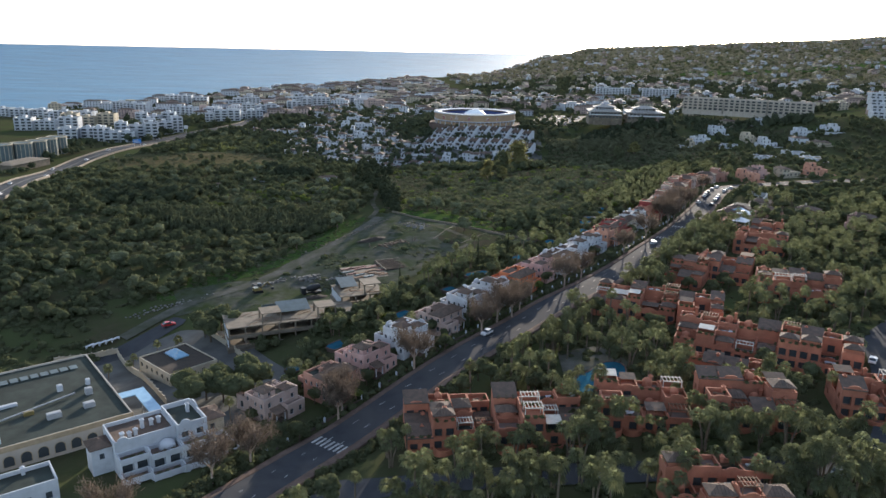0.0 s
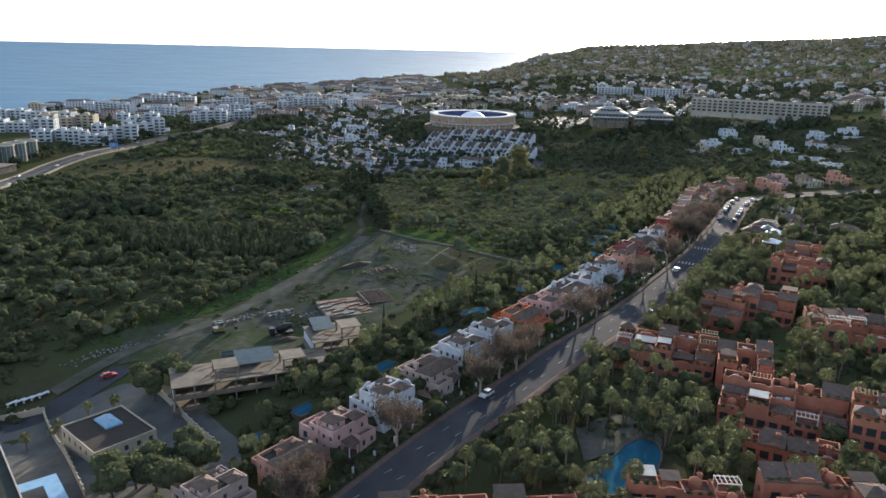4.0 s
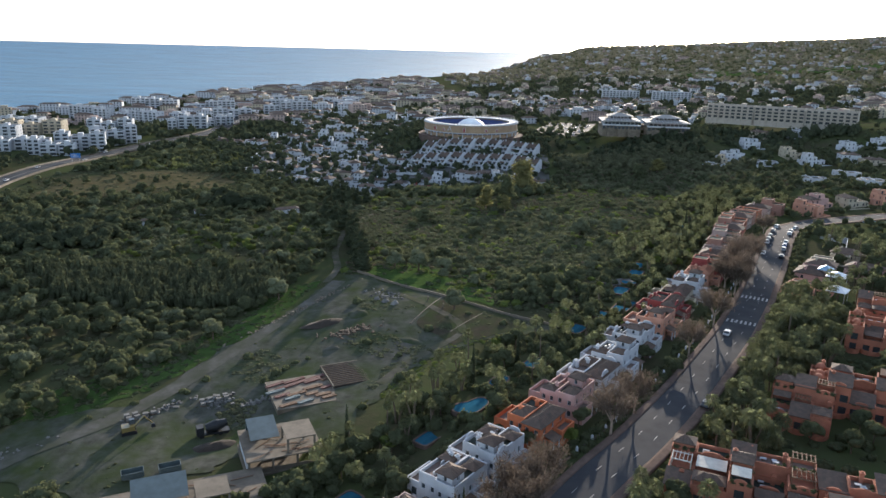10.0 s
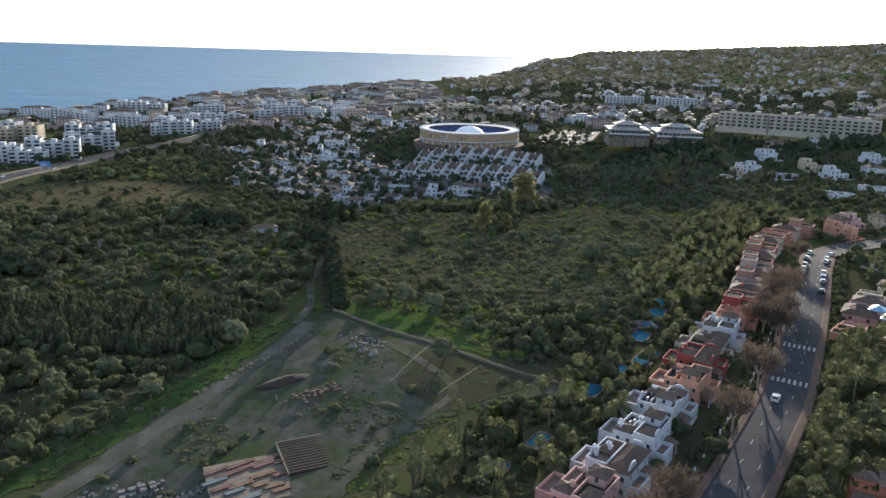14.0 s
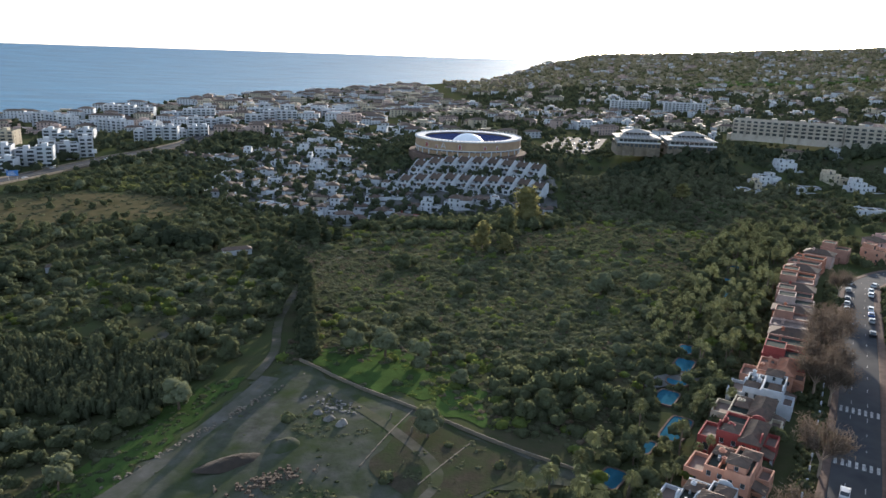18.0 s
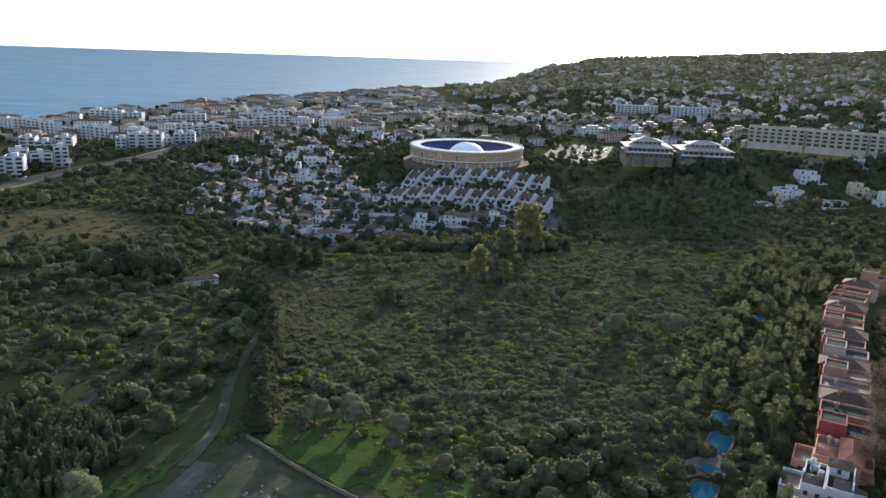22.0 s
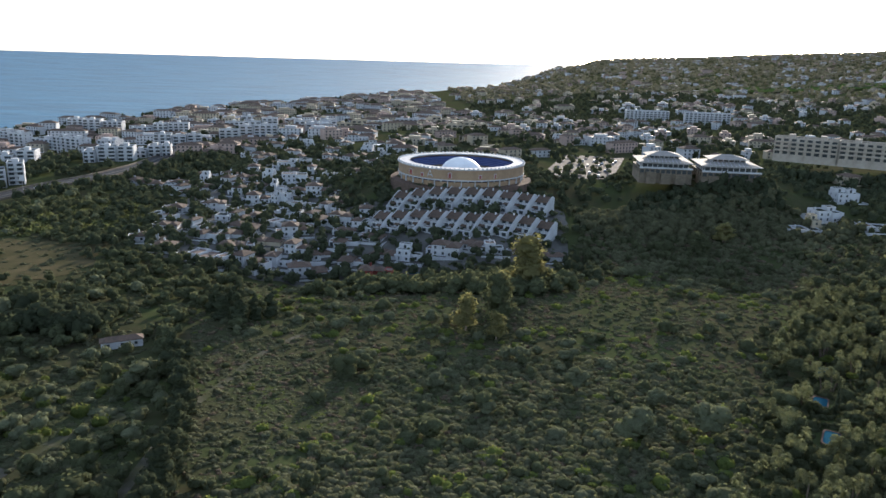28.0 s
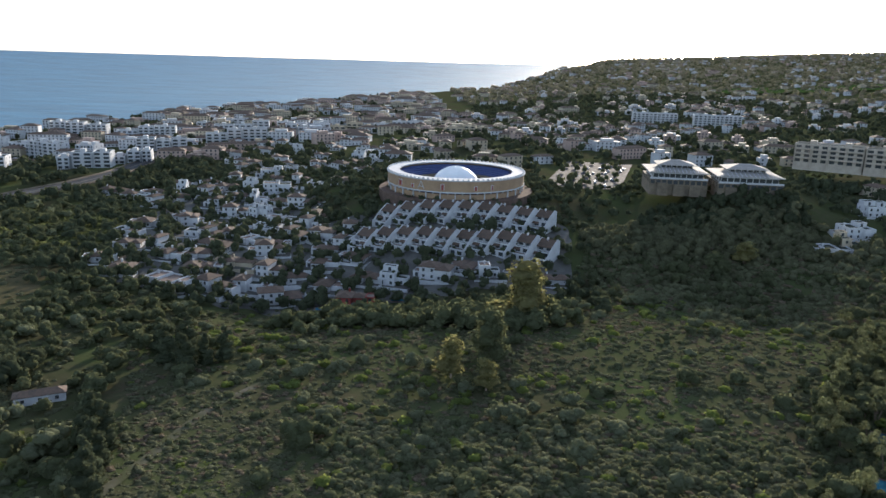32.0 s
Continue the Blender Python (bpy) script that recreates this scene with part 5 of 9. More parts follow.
for n, (hx, hy, hw, fl) in enumerate(VILLAGE_A + VILLAGE_B + VILLAGE_C + VILLAGE_D + VILLAGE_E):
    rr = rng_of(900 + n)
    wall = "cream" if n in (10, 29, 52) else ("darkred" if (hx, hy) == (-11, 585) else "white")
    roofing = rr.choice(("flat", "tile", "tile_dark", "tile_dark", "tile_dark"))
    text = TEXTS[roofing] if wall == "white" else ("dark red low house with a pool terrace" if wall == "darkred" else "cream village house with " + ("a flat roof" if roofing == "flat" else "a tiled roof"))
    cottage(hx, hy, rr.uniform(-28, 18), float(min(hw * 1.15, 20)), fl, wall, 900 + n, roofing, text)
part_wall = thing("retaining_wall", -64, 676, None, 0, "long white retaining wall between the village lanes", "wall", kind="structure")
for k in range(8):
    wx, wy = -94 + 8 * k + 4, 699 - 6.2 * k - 3
    part("wall_panel", Build().box(-5.1, -0.2, -3, 5.1, 0.2, 2.2), "white", part_wall, at=part_wall.matrix_world.inverted() @ pose(wx, wy, ground(wx, wy), 0, 0, -38))

# ---- houses on the hill to the east ----
HILL = [(294, 756, 25, 3), (322, 744, 21, 2), (236, 672, 14, 2), (216, 651, 14, 1), (250, 650, 20, 1), (279, 664, 14, 2), (285, 641, 20, 2), (336, 684, 20, 3), (314, 646, 20, 2), (358, 680, 20, 3), (330, 637, 17, 1), (287, 599, 16, 1), (256, 585, 20, 1), (291, 572, 13, 1), (262, 703, 18, 3), (226, 660, 10, 2)]
for n, (hx, hy, hw, fl) in enumerate(HILL):
    rr = rng_of(1100 + n)
    cottage(hx, hy, rr.uniform(-10, 14), float(min(hw, 14)), min(fl, 2), "white" if n % 5 else "cream", 1100 + n, rr.choice(("flat", "flat", "tile")), "white hillside house among trees", "hillside houses", d=11)


# ---- two office pavilions with wide flat eaves on the bluff ----
def office(x, y, turn, w, d):
    v = thing("office_pavilion", x, y, 29.5, turn, "white office pavilion with broad ribbed hipped roofs and glazed fronts", "office building", "office pavilions")
    block(v, "concrete", -w / 2 - 1, -1.5, w / 2 + 1, d, -9, 0.2, [("front", 10, -2.6, w / 10 * 0.8, 2.3), ("left", 5, -2.6, 3.0, 2.2), ("right", 5, -2.6, 3.0, 2.2)], name="base_storey", joined=True, roof_key="terrace")
    part("terrace_rail", Build().box(-w / 2 - 1, -1.6, 0.203, w / 2 + 1, -1.35, 1.2), "white", v)
    block(v, "white", -w / 2 + 1, 1.5, w / 2 - 1, d - 1, 0.2, 3.6, [("front", 9, 0.6, w / 9 * 0.84, 2.4), ("left", 5, 0.6, 3.2, 2.4), ("right", 5, 0.6, 3.2, 2.4)], name="storey", joined=True)
    part("eave_slab", Build().box(-w / 2 - 1.6, -1.0, 3.603, w / 2 + 1.6, d + 1.2, 4.0), "white", v)
    part("skirt_roof", Build().hip(-w / 2 - 0.6, -0.2, w / 2 + 0.6, d + 0.4, 4.03, 3.0, 1.0), "slate", v, "pale ribbed lower roof")
    u = w * 0.3
    block(v, "white", -u, d * 0.28, u, d * 0.74, 4.6, 7.2, [("front", 6, 5.4, u / 3 * 0.8, 1.5)], name="upper_storey", joined=True)
    part("roof", Build().hip(-u - 1.4, d * 0.28 - 1.4, u + 1.4, d * 0.74 + 1.4, 7.25, 2.4, 0.8), "slate", v, "pale ribbed upper roof")
    rib = Build().tube((0, -1.4, 4.2), (0, d * 0.28, 6.3), 0.14, 0.14, 4).mesh("rib", M["white"])
    for k in range(11):
        part("rib", rib, None, v, at=pose(-w * 0.36 + w * 0.72 * k / 10, 0, 0))
    for k in range(3):
        part("planter", Build().box(-w / 2 + 3 + 9 * k, -3.6, -9, -w / 2 + 9 + 9 * k, -1.503, -1.8 - 0.8 * k), "concrete", v)
    return v


office(157, 724, -6, 30, 30)
office(194, 714, -6, 33, 30)

# ---- blocks of flats and hotels ----
for bx, by, ln in ((277, 799, 42), (313, 775.5, 43), (349, 752, 42)):  # one long row in three joined parts
    slab_block(bx, by, -33, ln, 13, 4, "beige", "long beige apartment block with balconies and stair heads", z=31)
for k in range(4):
    slab_block(452 + 4 * k, 742 + 10 * k, -12, 44, 9, 2, "white", "terraced white apartment block on the hill", z=30 + 5.6 * k, name="terraced_block")
def wings(bx, by, bt, length, floors, wall, seed):
    """A hotel as three joined wings of unlike height, set back by turns."""
    r = rng_of(2000 + seed)
    c, s = math.cos(radians(bt)), math.sin(radians(bt))
    shares = [r.uniform(0.7, 1.3) for _ in range(3)]
    u = -length / 2
    for k in range(3):
        ln = length * shares[k] / sum(shares)
        mid, back = u + ln / 2, r.uniform(-4, 5)
        slab_block(bx + mid * c - back * s, by + mid * s + back * c, bt + r.uniform(-4, 4), ln - 0.6, r.uniform(11, 15), max(2, min(5, floors - 1) + r.choice((-1, -1, 0, 0))), wall, "white seaside apartment hotel with rows of balconies" if wall == "white" else "cream seaside apartment hotel with rows of balconies", group="seaside hotels", name="hotel")
        u += ln


SLABS = [(-420, 985, -18, 60, 7), (-352, 958, -22, 70, 7), (-300, 950, -10, 22, 8), (-262, 872, 14, 40, 5), (-236, 898, 14, 30, 4), (-246, 985, 20, 46, 5), (-190, 1035, 14, 60, 5), (-128, 1080, 12, 46, 5), (-346, 705, 14, 46, 5), (-312, 690, 18, 36, 5), (-300, 716, 20, 40, 6), (-288, 755, 30, 40, 6), (-410, 758, 8, 60, 5)]
for n, (bx, by, bt, bl, fl) in enumerate(SLABS):
    wings(bx, by, bt, bl, fl, "white", n)
SLABS_B = [(-395, 815, 8, 56, 5), (-440, 860, 0, 60, 5), (-520, 900, 0, 70, 4), (-330, 840, 14, 44, 5), (-90, 1130, 8, 52, 4), (-40, 1180, 4, 60, 4), (-150, 1160, 10, 60, 4), (-210, 1120, 12, 60, 5), (20, 1240, 0, 60, 4), (-300, 1080, 14, 60, 5), (-380, 1090, 8, 60, 6), (-250, 1180, 12, 60, 4), (40, 1130, 0, 50, 4)]
for n, (bx, by, bt, bl, fl) in enumerate(SLABS_B):
    wings(bx, by, bt, bl, fl, "white" if n % 4 else "cream", 40 + n)
for k in range(12):  # a stepped terrace of town houses
    hx, hy = 150 + 15.5 * k, 1000 + 17 * k
    cottage(hx, hy, 12, 12.0, 3, "white", 1300 + k, "tile", "white stepped town house with a pitched roof", "town houses up the hill", "town_house", d=11)
slab_block(300, 1330, -6, 60, 16, 5, "white", "white stepped apartment building on the rise", name="apartment_block")
slab_block(372, 1290, -10, 60, 16, 5, "white", "white stepped apartment building on the rise", name="apartment_block")


# ---- the building site, the yard and the track ----
LOT = [(-24, 352), (13, 322), (42, 303), (24, 296), (8, 288), (-2, 276), (-10, 262), (-14, 244), (-40, 236), (-62, 222), (-92, 236), (-98, 252), (-68, 262), (-60, 284), (-46, 312), (-36, 336)]
YARD = [(-112, 206), (-96, 176), (-60, 150), (-48, 152), (-40, 178), (-44, 190), (-66, 216), (-84, 222)]
HIGHWAY = [(-236, 250), (-248, 380), (-276, 480), (-289, 580), (-283, 640), (-275, 705), (-258, 755), (-238, 800), (-226, 850), (-226, 920), (-240, 1000)]
patch("site_ground", LOT, 0.16, M["dirt"], "bare trodden earth of the building site", "ground", 1.0, ragged=5.0)
patch("yard_ground", YARD, 0.16, M["yard"], "grey concrete yard", "yard")
TRACK = [(-104, 222), (-90, 240), (-74, 252), (-64, 268), (-54, 290), (-44, 310), (-34, 332), (-30, 346)]
ribbon("track", TRACK, -2.8, 2.2, 0.24, M["track"], "pale dusty vehicle track across the site", "track")
ribbon("site_path", [(-10, 268), (-2, 282), (8, 292), (14, 302), (6, 312), (-2, 322), (-14, 336)], -1.3, 1.3, 0.25, M["path"], "pale trodden path past the slab", "track", across=3)
FIELD_TRACK = [(-35, 342), (-33, 352), (-33, 361), (-36.5, 376), (-39, 392), (-38.5, 402), (-38.7, 416), (-40, 430), (-37, 446), (-32, 476), (-22, 494)]
ribbon("field_track", FIELD_TRACK, -1.3, 1.3, 0.2, M["path"], "narrow pale footpath through the scrub", "track", across=2)
ribbon("bare_strip", [(-74, 358), (-72, 368), (-69.5, 384), (-67, 404), (-60, 420), (-52, 430)], -1.8, 1.8, 0.2, M["path"], "pale trodden strip through the clearing", "track", across=3)
patch("grass_verge", [(-104, 246), (-92, 244), (-66, 274), (-52, 300), (-44, 324), (-36, 346), (-48, 340), (-60, 312), (-74, 288), (-96, 268)], 0.12, M["grass"], "bright green grass verge along the site", "grass", 1.0, ragged=5.0)
patch("meadow", [(-22, 353), (14, 325), (24, 318), (24, 340), (8, 362), (-6, 368), (-18, 366)], 0.14, M["grass"], "bright green meadow beyond the site wall", "grass", 1.0, ragged=5.0)
patch("dry_grass", [(-244, 520), (-205, 500), (-130, 555), (-140, 606), (-215, 612), (-245, 580)], 0.2, M["straw"], "dry straw-coloured grass near the highway", "grass", 2.0, ragged=14.0)
patch("car_park", [(84, 770), (136, 776), (172, 900), (122, 915)], 0.4, M["asphalt"], "asphalt car park beside the bullring", "car park", 6.0)
patch("village_lanes", [(-150, 790), (-136, 650), (-112, 590), (-20, 580), (84, 612), (90, 690), (-40, 700), (-60, 760), (-120, 800)], 0.12, M["yard"], "grey lanes and paved yards between the village houses", "lane", 3.0, ragged=8.0)

patch("tilled_plot", [(6, 325), (33, 306.5), (24, 298), (8, 290), (-2, 302)], 0.24, M["tilled"], "dark tilled plot beside the site wall", "plot", 1.0, ragged=2.0)

# the wall round the site
site_wall = thing("site_wall", 8, 326, None, 0, "low grey block wall along the site", "wall", kind="structure")
WALL = [(-24, 352), (-10, 340), (13, 322), (27, 312), (42, 303)]
wx, wy, wa = along(WALL, 3.0)
panel = Build().box(-1.55, -0.12, -1.0, 1.55, 0.12, 0.9).mesh("wall_panel", M["concrete"])
for x, y, a in zip(wx, wy, wa):
    part("wall_panel", panel, None, site_wall, at=site_wall.matrix_world.inverted() @ pose(x, y, ground(x, y), 0, 0, math.degrees(a)))


for pts, text in (([(5.3, 325.5), (-3.5, 304)], "low concrete kerb between two plots"), ([(18.7, 313.6), (7.6, 297.5)], "low broken wall across the tilled plot")):
    low = thing("low_wall", *pts[0], None, 0, text, "wall", kind="structure")
    kx, ky, ka = along(pts, 2.5)
    for x, y, a in zip(kx, ky, ka):
        part("wall_panel", Build().box(-1.3, -0.12, -0.6, 1.3, 0.12, 0.3), "concrete", low, at=low.matrix_world.inverted() @ pose(x, y, ground(x, y), 0, 0, math.degrees(a)))


def mound(name, x, y, rx, ry, h, key, label, turn=0.0, seed=1, category="mound"):
    b, n, m = Build(), 18, 6
    for j in range(m + 1):
        t = j / m
        for k in range(n):
            a = 2 * math.pi * k / n
            q = 1 + 0.28 * noise.noise((math.cos(a) * 1.4 + seed, math.sin(a) * 1.4, t * 2))
            b.v.append((rx * (1 - t) * q * math.cos(a), ry * (1 - t) * q * math.sin(a), h * (1 - (1 - t) ** 2) * (0.85 + 0.3 * noise.noise((a * 2, t * 5, seed))) - 0.3 * (1 - t)))
    for j in range(m):
        for k in range(n):
            b.f.append((j * n + k, j * n + (k + 1) % n, (j + 1) * n + (k + 1) % n, (j + 1) * n + k))
            b.s.append(0)
    return solid(name, b, key, label, category, at=pose(x, y, ground(x, y) + 0.1, 0, 0, turn), smooth_shade=True)


mound("soil_mound", -29, 307, 8.0, 3.0, 1.3, "soil", "long heap of dark brown soil", 26, 2)
mound("sand_mound", -20, 312, 4.0, 3.2, 1.5, "dirt", "pale heap of sand", 20, 3)
mound("gravel_mound", -3, 293, 6.0, 2.4, 0.5, "dirt", "pale spread heap of gravel", -30, 4)
mound("earth_bank", -25, 290, 3.0, 1.4, 0.9, "track", "pale earth bank beside a pit", 10, 5)
mound("spoil_mound", -44, 244, 6.5, 3.0, 1.2, "soil", "brown spoil heap overgrown at its rim", 20, 6)
for n, (x, y, s) in enumerate(((-15.5, 325, 1.5), (-12.5, 322, 1.7), (-9.4, 319.7, 1.9))):
    mound("boulder", x, y, s, s * 0.8, s * 0.75, "rubble", "large pale boulder on the site", 30 * n, 20 + n, "boulder")


def litter(name, x, y, turn, length, width, count, key, label, seed, big=0.5, category="rubble"):
    """A strewn heap of blocks as one uncountable mass."""
    r, b = rng_of(seed), Build()
    for _ in range(count):
        u, v = r.gauss(0, length / 4), r.gauss(0, width / 4)
        s = r.uniform(0.25, big)
        px, py = x + u * math.cos(turn) - v * math.sin(turn), y + u * math.sin(turn) + v * math.cos(turn)
        z = ground(px, py) + 0.1
        b.box(px - s, py - s * 0.7, z, px + s, py + s * 0.7, z + s * r.uniform(0.6, 1.3), turn=r.uniform(0, 3), taper=r.uniform(0.05, 0.35))
    return solid(name, b, key, label, category, kind="stuff")


litter("broken_brush_pile", -21, 300, 0.4, 14, 5, 110, "bark", "tangled heap of cut branches and debris", 31, 0.5)
litter("rubble", -63, 259, 0.75, 16, 3, 60, "rubble", "rubble and stone blocks along the track", 32, 0.5)
litter("rubble", -95, 240, 0.5, 26, 5, 55, "rubble", "pale rubble scattered on the verge", 33, 0.42)
litter("rubble", -50, 264, 0.3, 8, 5, 60, "rubble", "pale building blocks dumped on the site", 34, 0.6)
litter("rubble", -40, 262, 0.3, 8, 3, 50, "rubble", "broken blocks beside the slab", 35, 0.5)
litter("rubble", -12, 328, -0.6, 16, 6, 60, "rubble", "stones and debris near the site wall", 36, 0.45)
litter("stacked_blocks", -40, 319, 0.95, 60, 2.5, 90, "concrete", "loose edging stones along the track", 37, 0.4)


def pallets(x, y, turn, count, key, label, seed):
    for k in range(count):
        r = rng_of(seed + k)
        px, py = x + 1.9 * (k % 4) * math.cos(turn) - 1.6 * (k // 4) * math.sin(turn), y + 1.9 * (k % 4) * math.sin(turn) + 1.6 * (k // 4) * math.cos(turn)
        v = thing("pallet_of_blocks", px, py, ground(px, py) + 0.16, math.degrees(turn) + r.uniform(-12, 12), label, "pallet", "pallets of blocks")
        part("pallet", Build().box(-0.65, -0.5, 0, 0.65, 0.5, 0.15), "wood", v)
        h = r.uniform(0.6, 1.1)
        part("blocks", Build().box(-0.6, -0.46, 0.153, 0.6, 0.46, h), key, v)
        part("wrap", Build().box(-0.62, -0.48, h + 0.003, 0.62, 0.48, h + 0.06), "rubble", v)


pallets(-53, 262, 0.5, 8, "rubble", "pallet of pale building blocks under grey wrap", 41)
pallets(-68, 254, 0.7, 6, "rubble", "pallet of grey blocks beside the track", 55)

# the cast slab with stacks of formwork
slab = thing("floor_slab", -28, 265.5, 7.6, 24, "raw concrete floor slab used as a storage deck", "site")
part("slab", Build().box(-9, -8, -1.6, 8, 8, 0), "concrete", slab)
STACKS = [(-2, 6.2, 6, "steel_red", 85), (3.6, 6.0, 5, "steel_red", 80), (-7.6, 1.8, 5, "sheet", 65), (-3, -1.2, 5, "wood", 60), (1.6, 0.8, 5, "wood", 30), (6.4, 4.6, 4, "wood", 75), (3.0, -3.8, 4, "wood", 10), (-6.2, -6.2, 4, "wood", 50), (-7, 5.5, 5, "steel_red", 90), (-4.5, 3.5, 6, "steel_red", 80), (0, 5, 5, "steel_red", 60), (2.5, 4.5, 5, "steel_red", 60), (5.5, 0, 4.5, "steel_red", 60), (-6.5, -1, 4, "steel_red", 60), (-4.5, -3, 4, "sheet", 60), (-2, -6, 4, "sheet", 60), (4, -5.5, 3.5, "wood", 30), (0.5, -2.5, 3.0, "wood", 20)]
for n, (x, y, ln, key, turn) in enumerate(STACKS):
    v = thing("formwork_stack", 0, 0, 0, 0, "stack of " + {"steel_red": "red steel beams", "blue": "blue formwork panels", "sheet": "grey sheet panels", "wood": "timber boards"}[key] + " on the slab", "stack", "stacks on the slab")
    v.matrix_world = slab.matrix_world @ pose(x, y, 0.0, 0, 0, 8 + turn * 0.12)
    me = Build().box(-ln / 2, -0.12, 0, ln / 2, 0.12, 0.16).mesh("beam", M[key])
    for k in range(9):
        part("beam", me, None, v, at=pose(0.1 * (k % 3), -0.6 + 0.28 * (k % 5), 0.165 * (k // 5), 0, 0, (k * 7) % 5 - 2))
plot = thing("trench_grid", -17.5, 275, 7.9, 24, "plot of dark soil ribbed with parallel starter bars", "site")
part("bed", Build().box(-7, -6, -1.5, 7, 6.5, 0.12), "soil", plot)
bar = Build().box(-6.8, -0.08, 0.12, 6.8, 0.08, 0.26).mesh("strip", M["bark"])
for k in range(12):
    part("strip", bar, None, plot, at=pose(0, -5.6 + 1.05 * k, 0.003))
part("border", Build().box(-7.2, -6.3, -0.5, -6.9, 6.8, 0.5).box(-7.2, 6.6, -0.5, 7.2, 6.85, 0.4), "concrete", plot)
for n, (x, y) in enumerate(((-30.7, 297.1), (6, 316), (1, 322), (-12, 302))):
    solid("marker_post", Build().box(-0.15, -0.15, -0.5, 0.15, 0.15, 1.7), "concrete", "short pale concrete post on the site", "post", group="site posts", at=pose(x, y, ground(x, y), 0, 5 * n, 20 * n))


# vehicles of the site
def truck_mixer(x, y, turn):
    v = thing("concrete_mixer", x, y, ground(x, y) + 0.16, turn, "dark mixer lorry with a black drum on the site", "lorry")
    part("chassis", Build().box(-3.6, -1.1, 0.6, 3.6, 1.1, 1.0), "plastic", v)
    part("cab", Build().box(2.0, -1.15, 1.003, 3.7, 1.15, 2.7, taper=0.08), "plastic", v)
    part("drum", Build().tube((-3.2, 0, 2.7), (-1.0, 0, 2.3), 0.8, 1.35, 14).tube((-1.0, 0, 2.3), (1.6, 0, 2.0), 1.35, 0.9, 14), "plastic", v, smooth_shade=False)
    wheel = Build().tube((0, -0.18, 0), (0, 0.18, 0), 0.5, 0.5, 12).mesh("wheel", M["rubber"])
    for wx_ in (-2.8, -1.6, 2.6):
        for s in (-1, 1):
            part("wheel", wheel, None, v, at=pose(wx_, s * 1.0, 0.5))
    return v


def excavator(x, y, turn):
    v = thing("excavator", x, y, ground(x, y) + 0.16, turn, "weathered yellow excavator beside the track", "excavator")
    for s in (-1, 1):
        part("crawler", Build().box(-1.7, s * 0.95 - 0.3, 0, 1.7, s * 0.95 + 0.3, 0.75, taper=0.1), "rubber", v)
    part("house", Build().box(-1.6, -1.2, 0.85, 1.3, 1.2, 1.9, taper=0.06).box(-0.6, -0.6, 0.7, 0.6, 0.6, 0.86), "yellow", v)
    cab = part("cab", Build().box(0.2, 0.15, 1.903, 1.5, 1.15, 3.0, taper=0.1), "glass", v)
    part("boom", Build().tube((1.2, -0.3, 1.6), (3.4, -0.3, 3.6), 0.25, 0.2, 6).tube((3.4, -0.3, 3.6), (5.2, -0.3, 1.4), 0.2, 0.14, 6), "yellow", v)
    part("bucket", Build().box(4.8, -0.8, 0.5, 5.7, 0.2, 1.3, taper=0.3), "plastic", v)
    return v


truck_mixer(-47, 250, 205)
excavator(-66, 249, 30)
for n, (x, y, t) in enumerate(((-51, 233.5, 25), (-58, 231.5, 25))):
    v = thing("skip", x, y, ground(x, y) + 0.16, t, "dark open waste skip", "skip", "waste skips")
    part("body", Build().box(-2, -1, 0.1, 2, 1, 0.3).box(-2.2, -1.1, 0.3, -2.1, 1.1, 1.5).box(2.1, -1.1, 0.3, 2.2, 1.1, 1.5).box(-2.1, -1.1, 0.3, 2.1, -1.0, 1.5).box(-2.1, 1.0, 0.3, 2.1, 1.1, 1.5), "sheet", v)

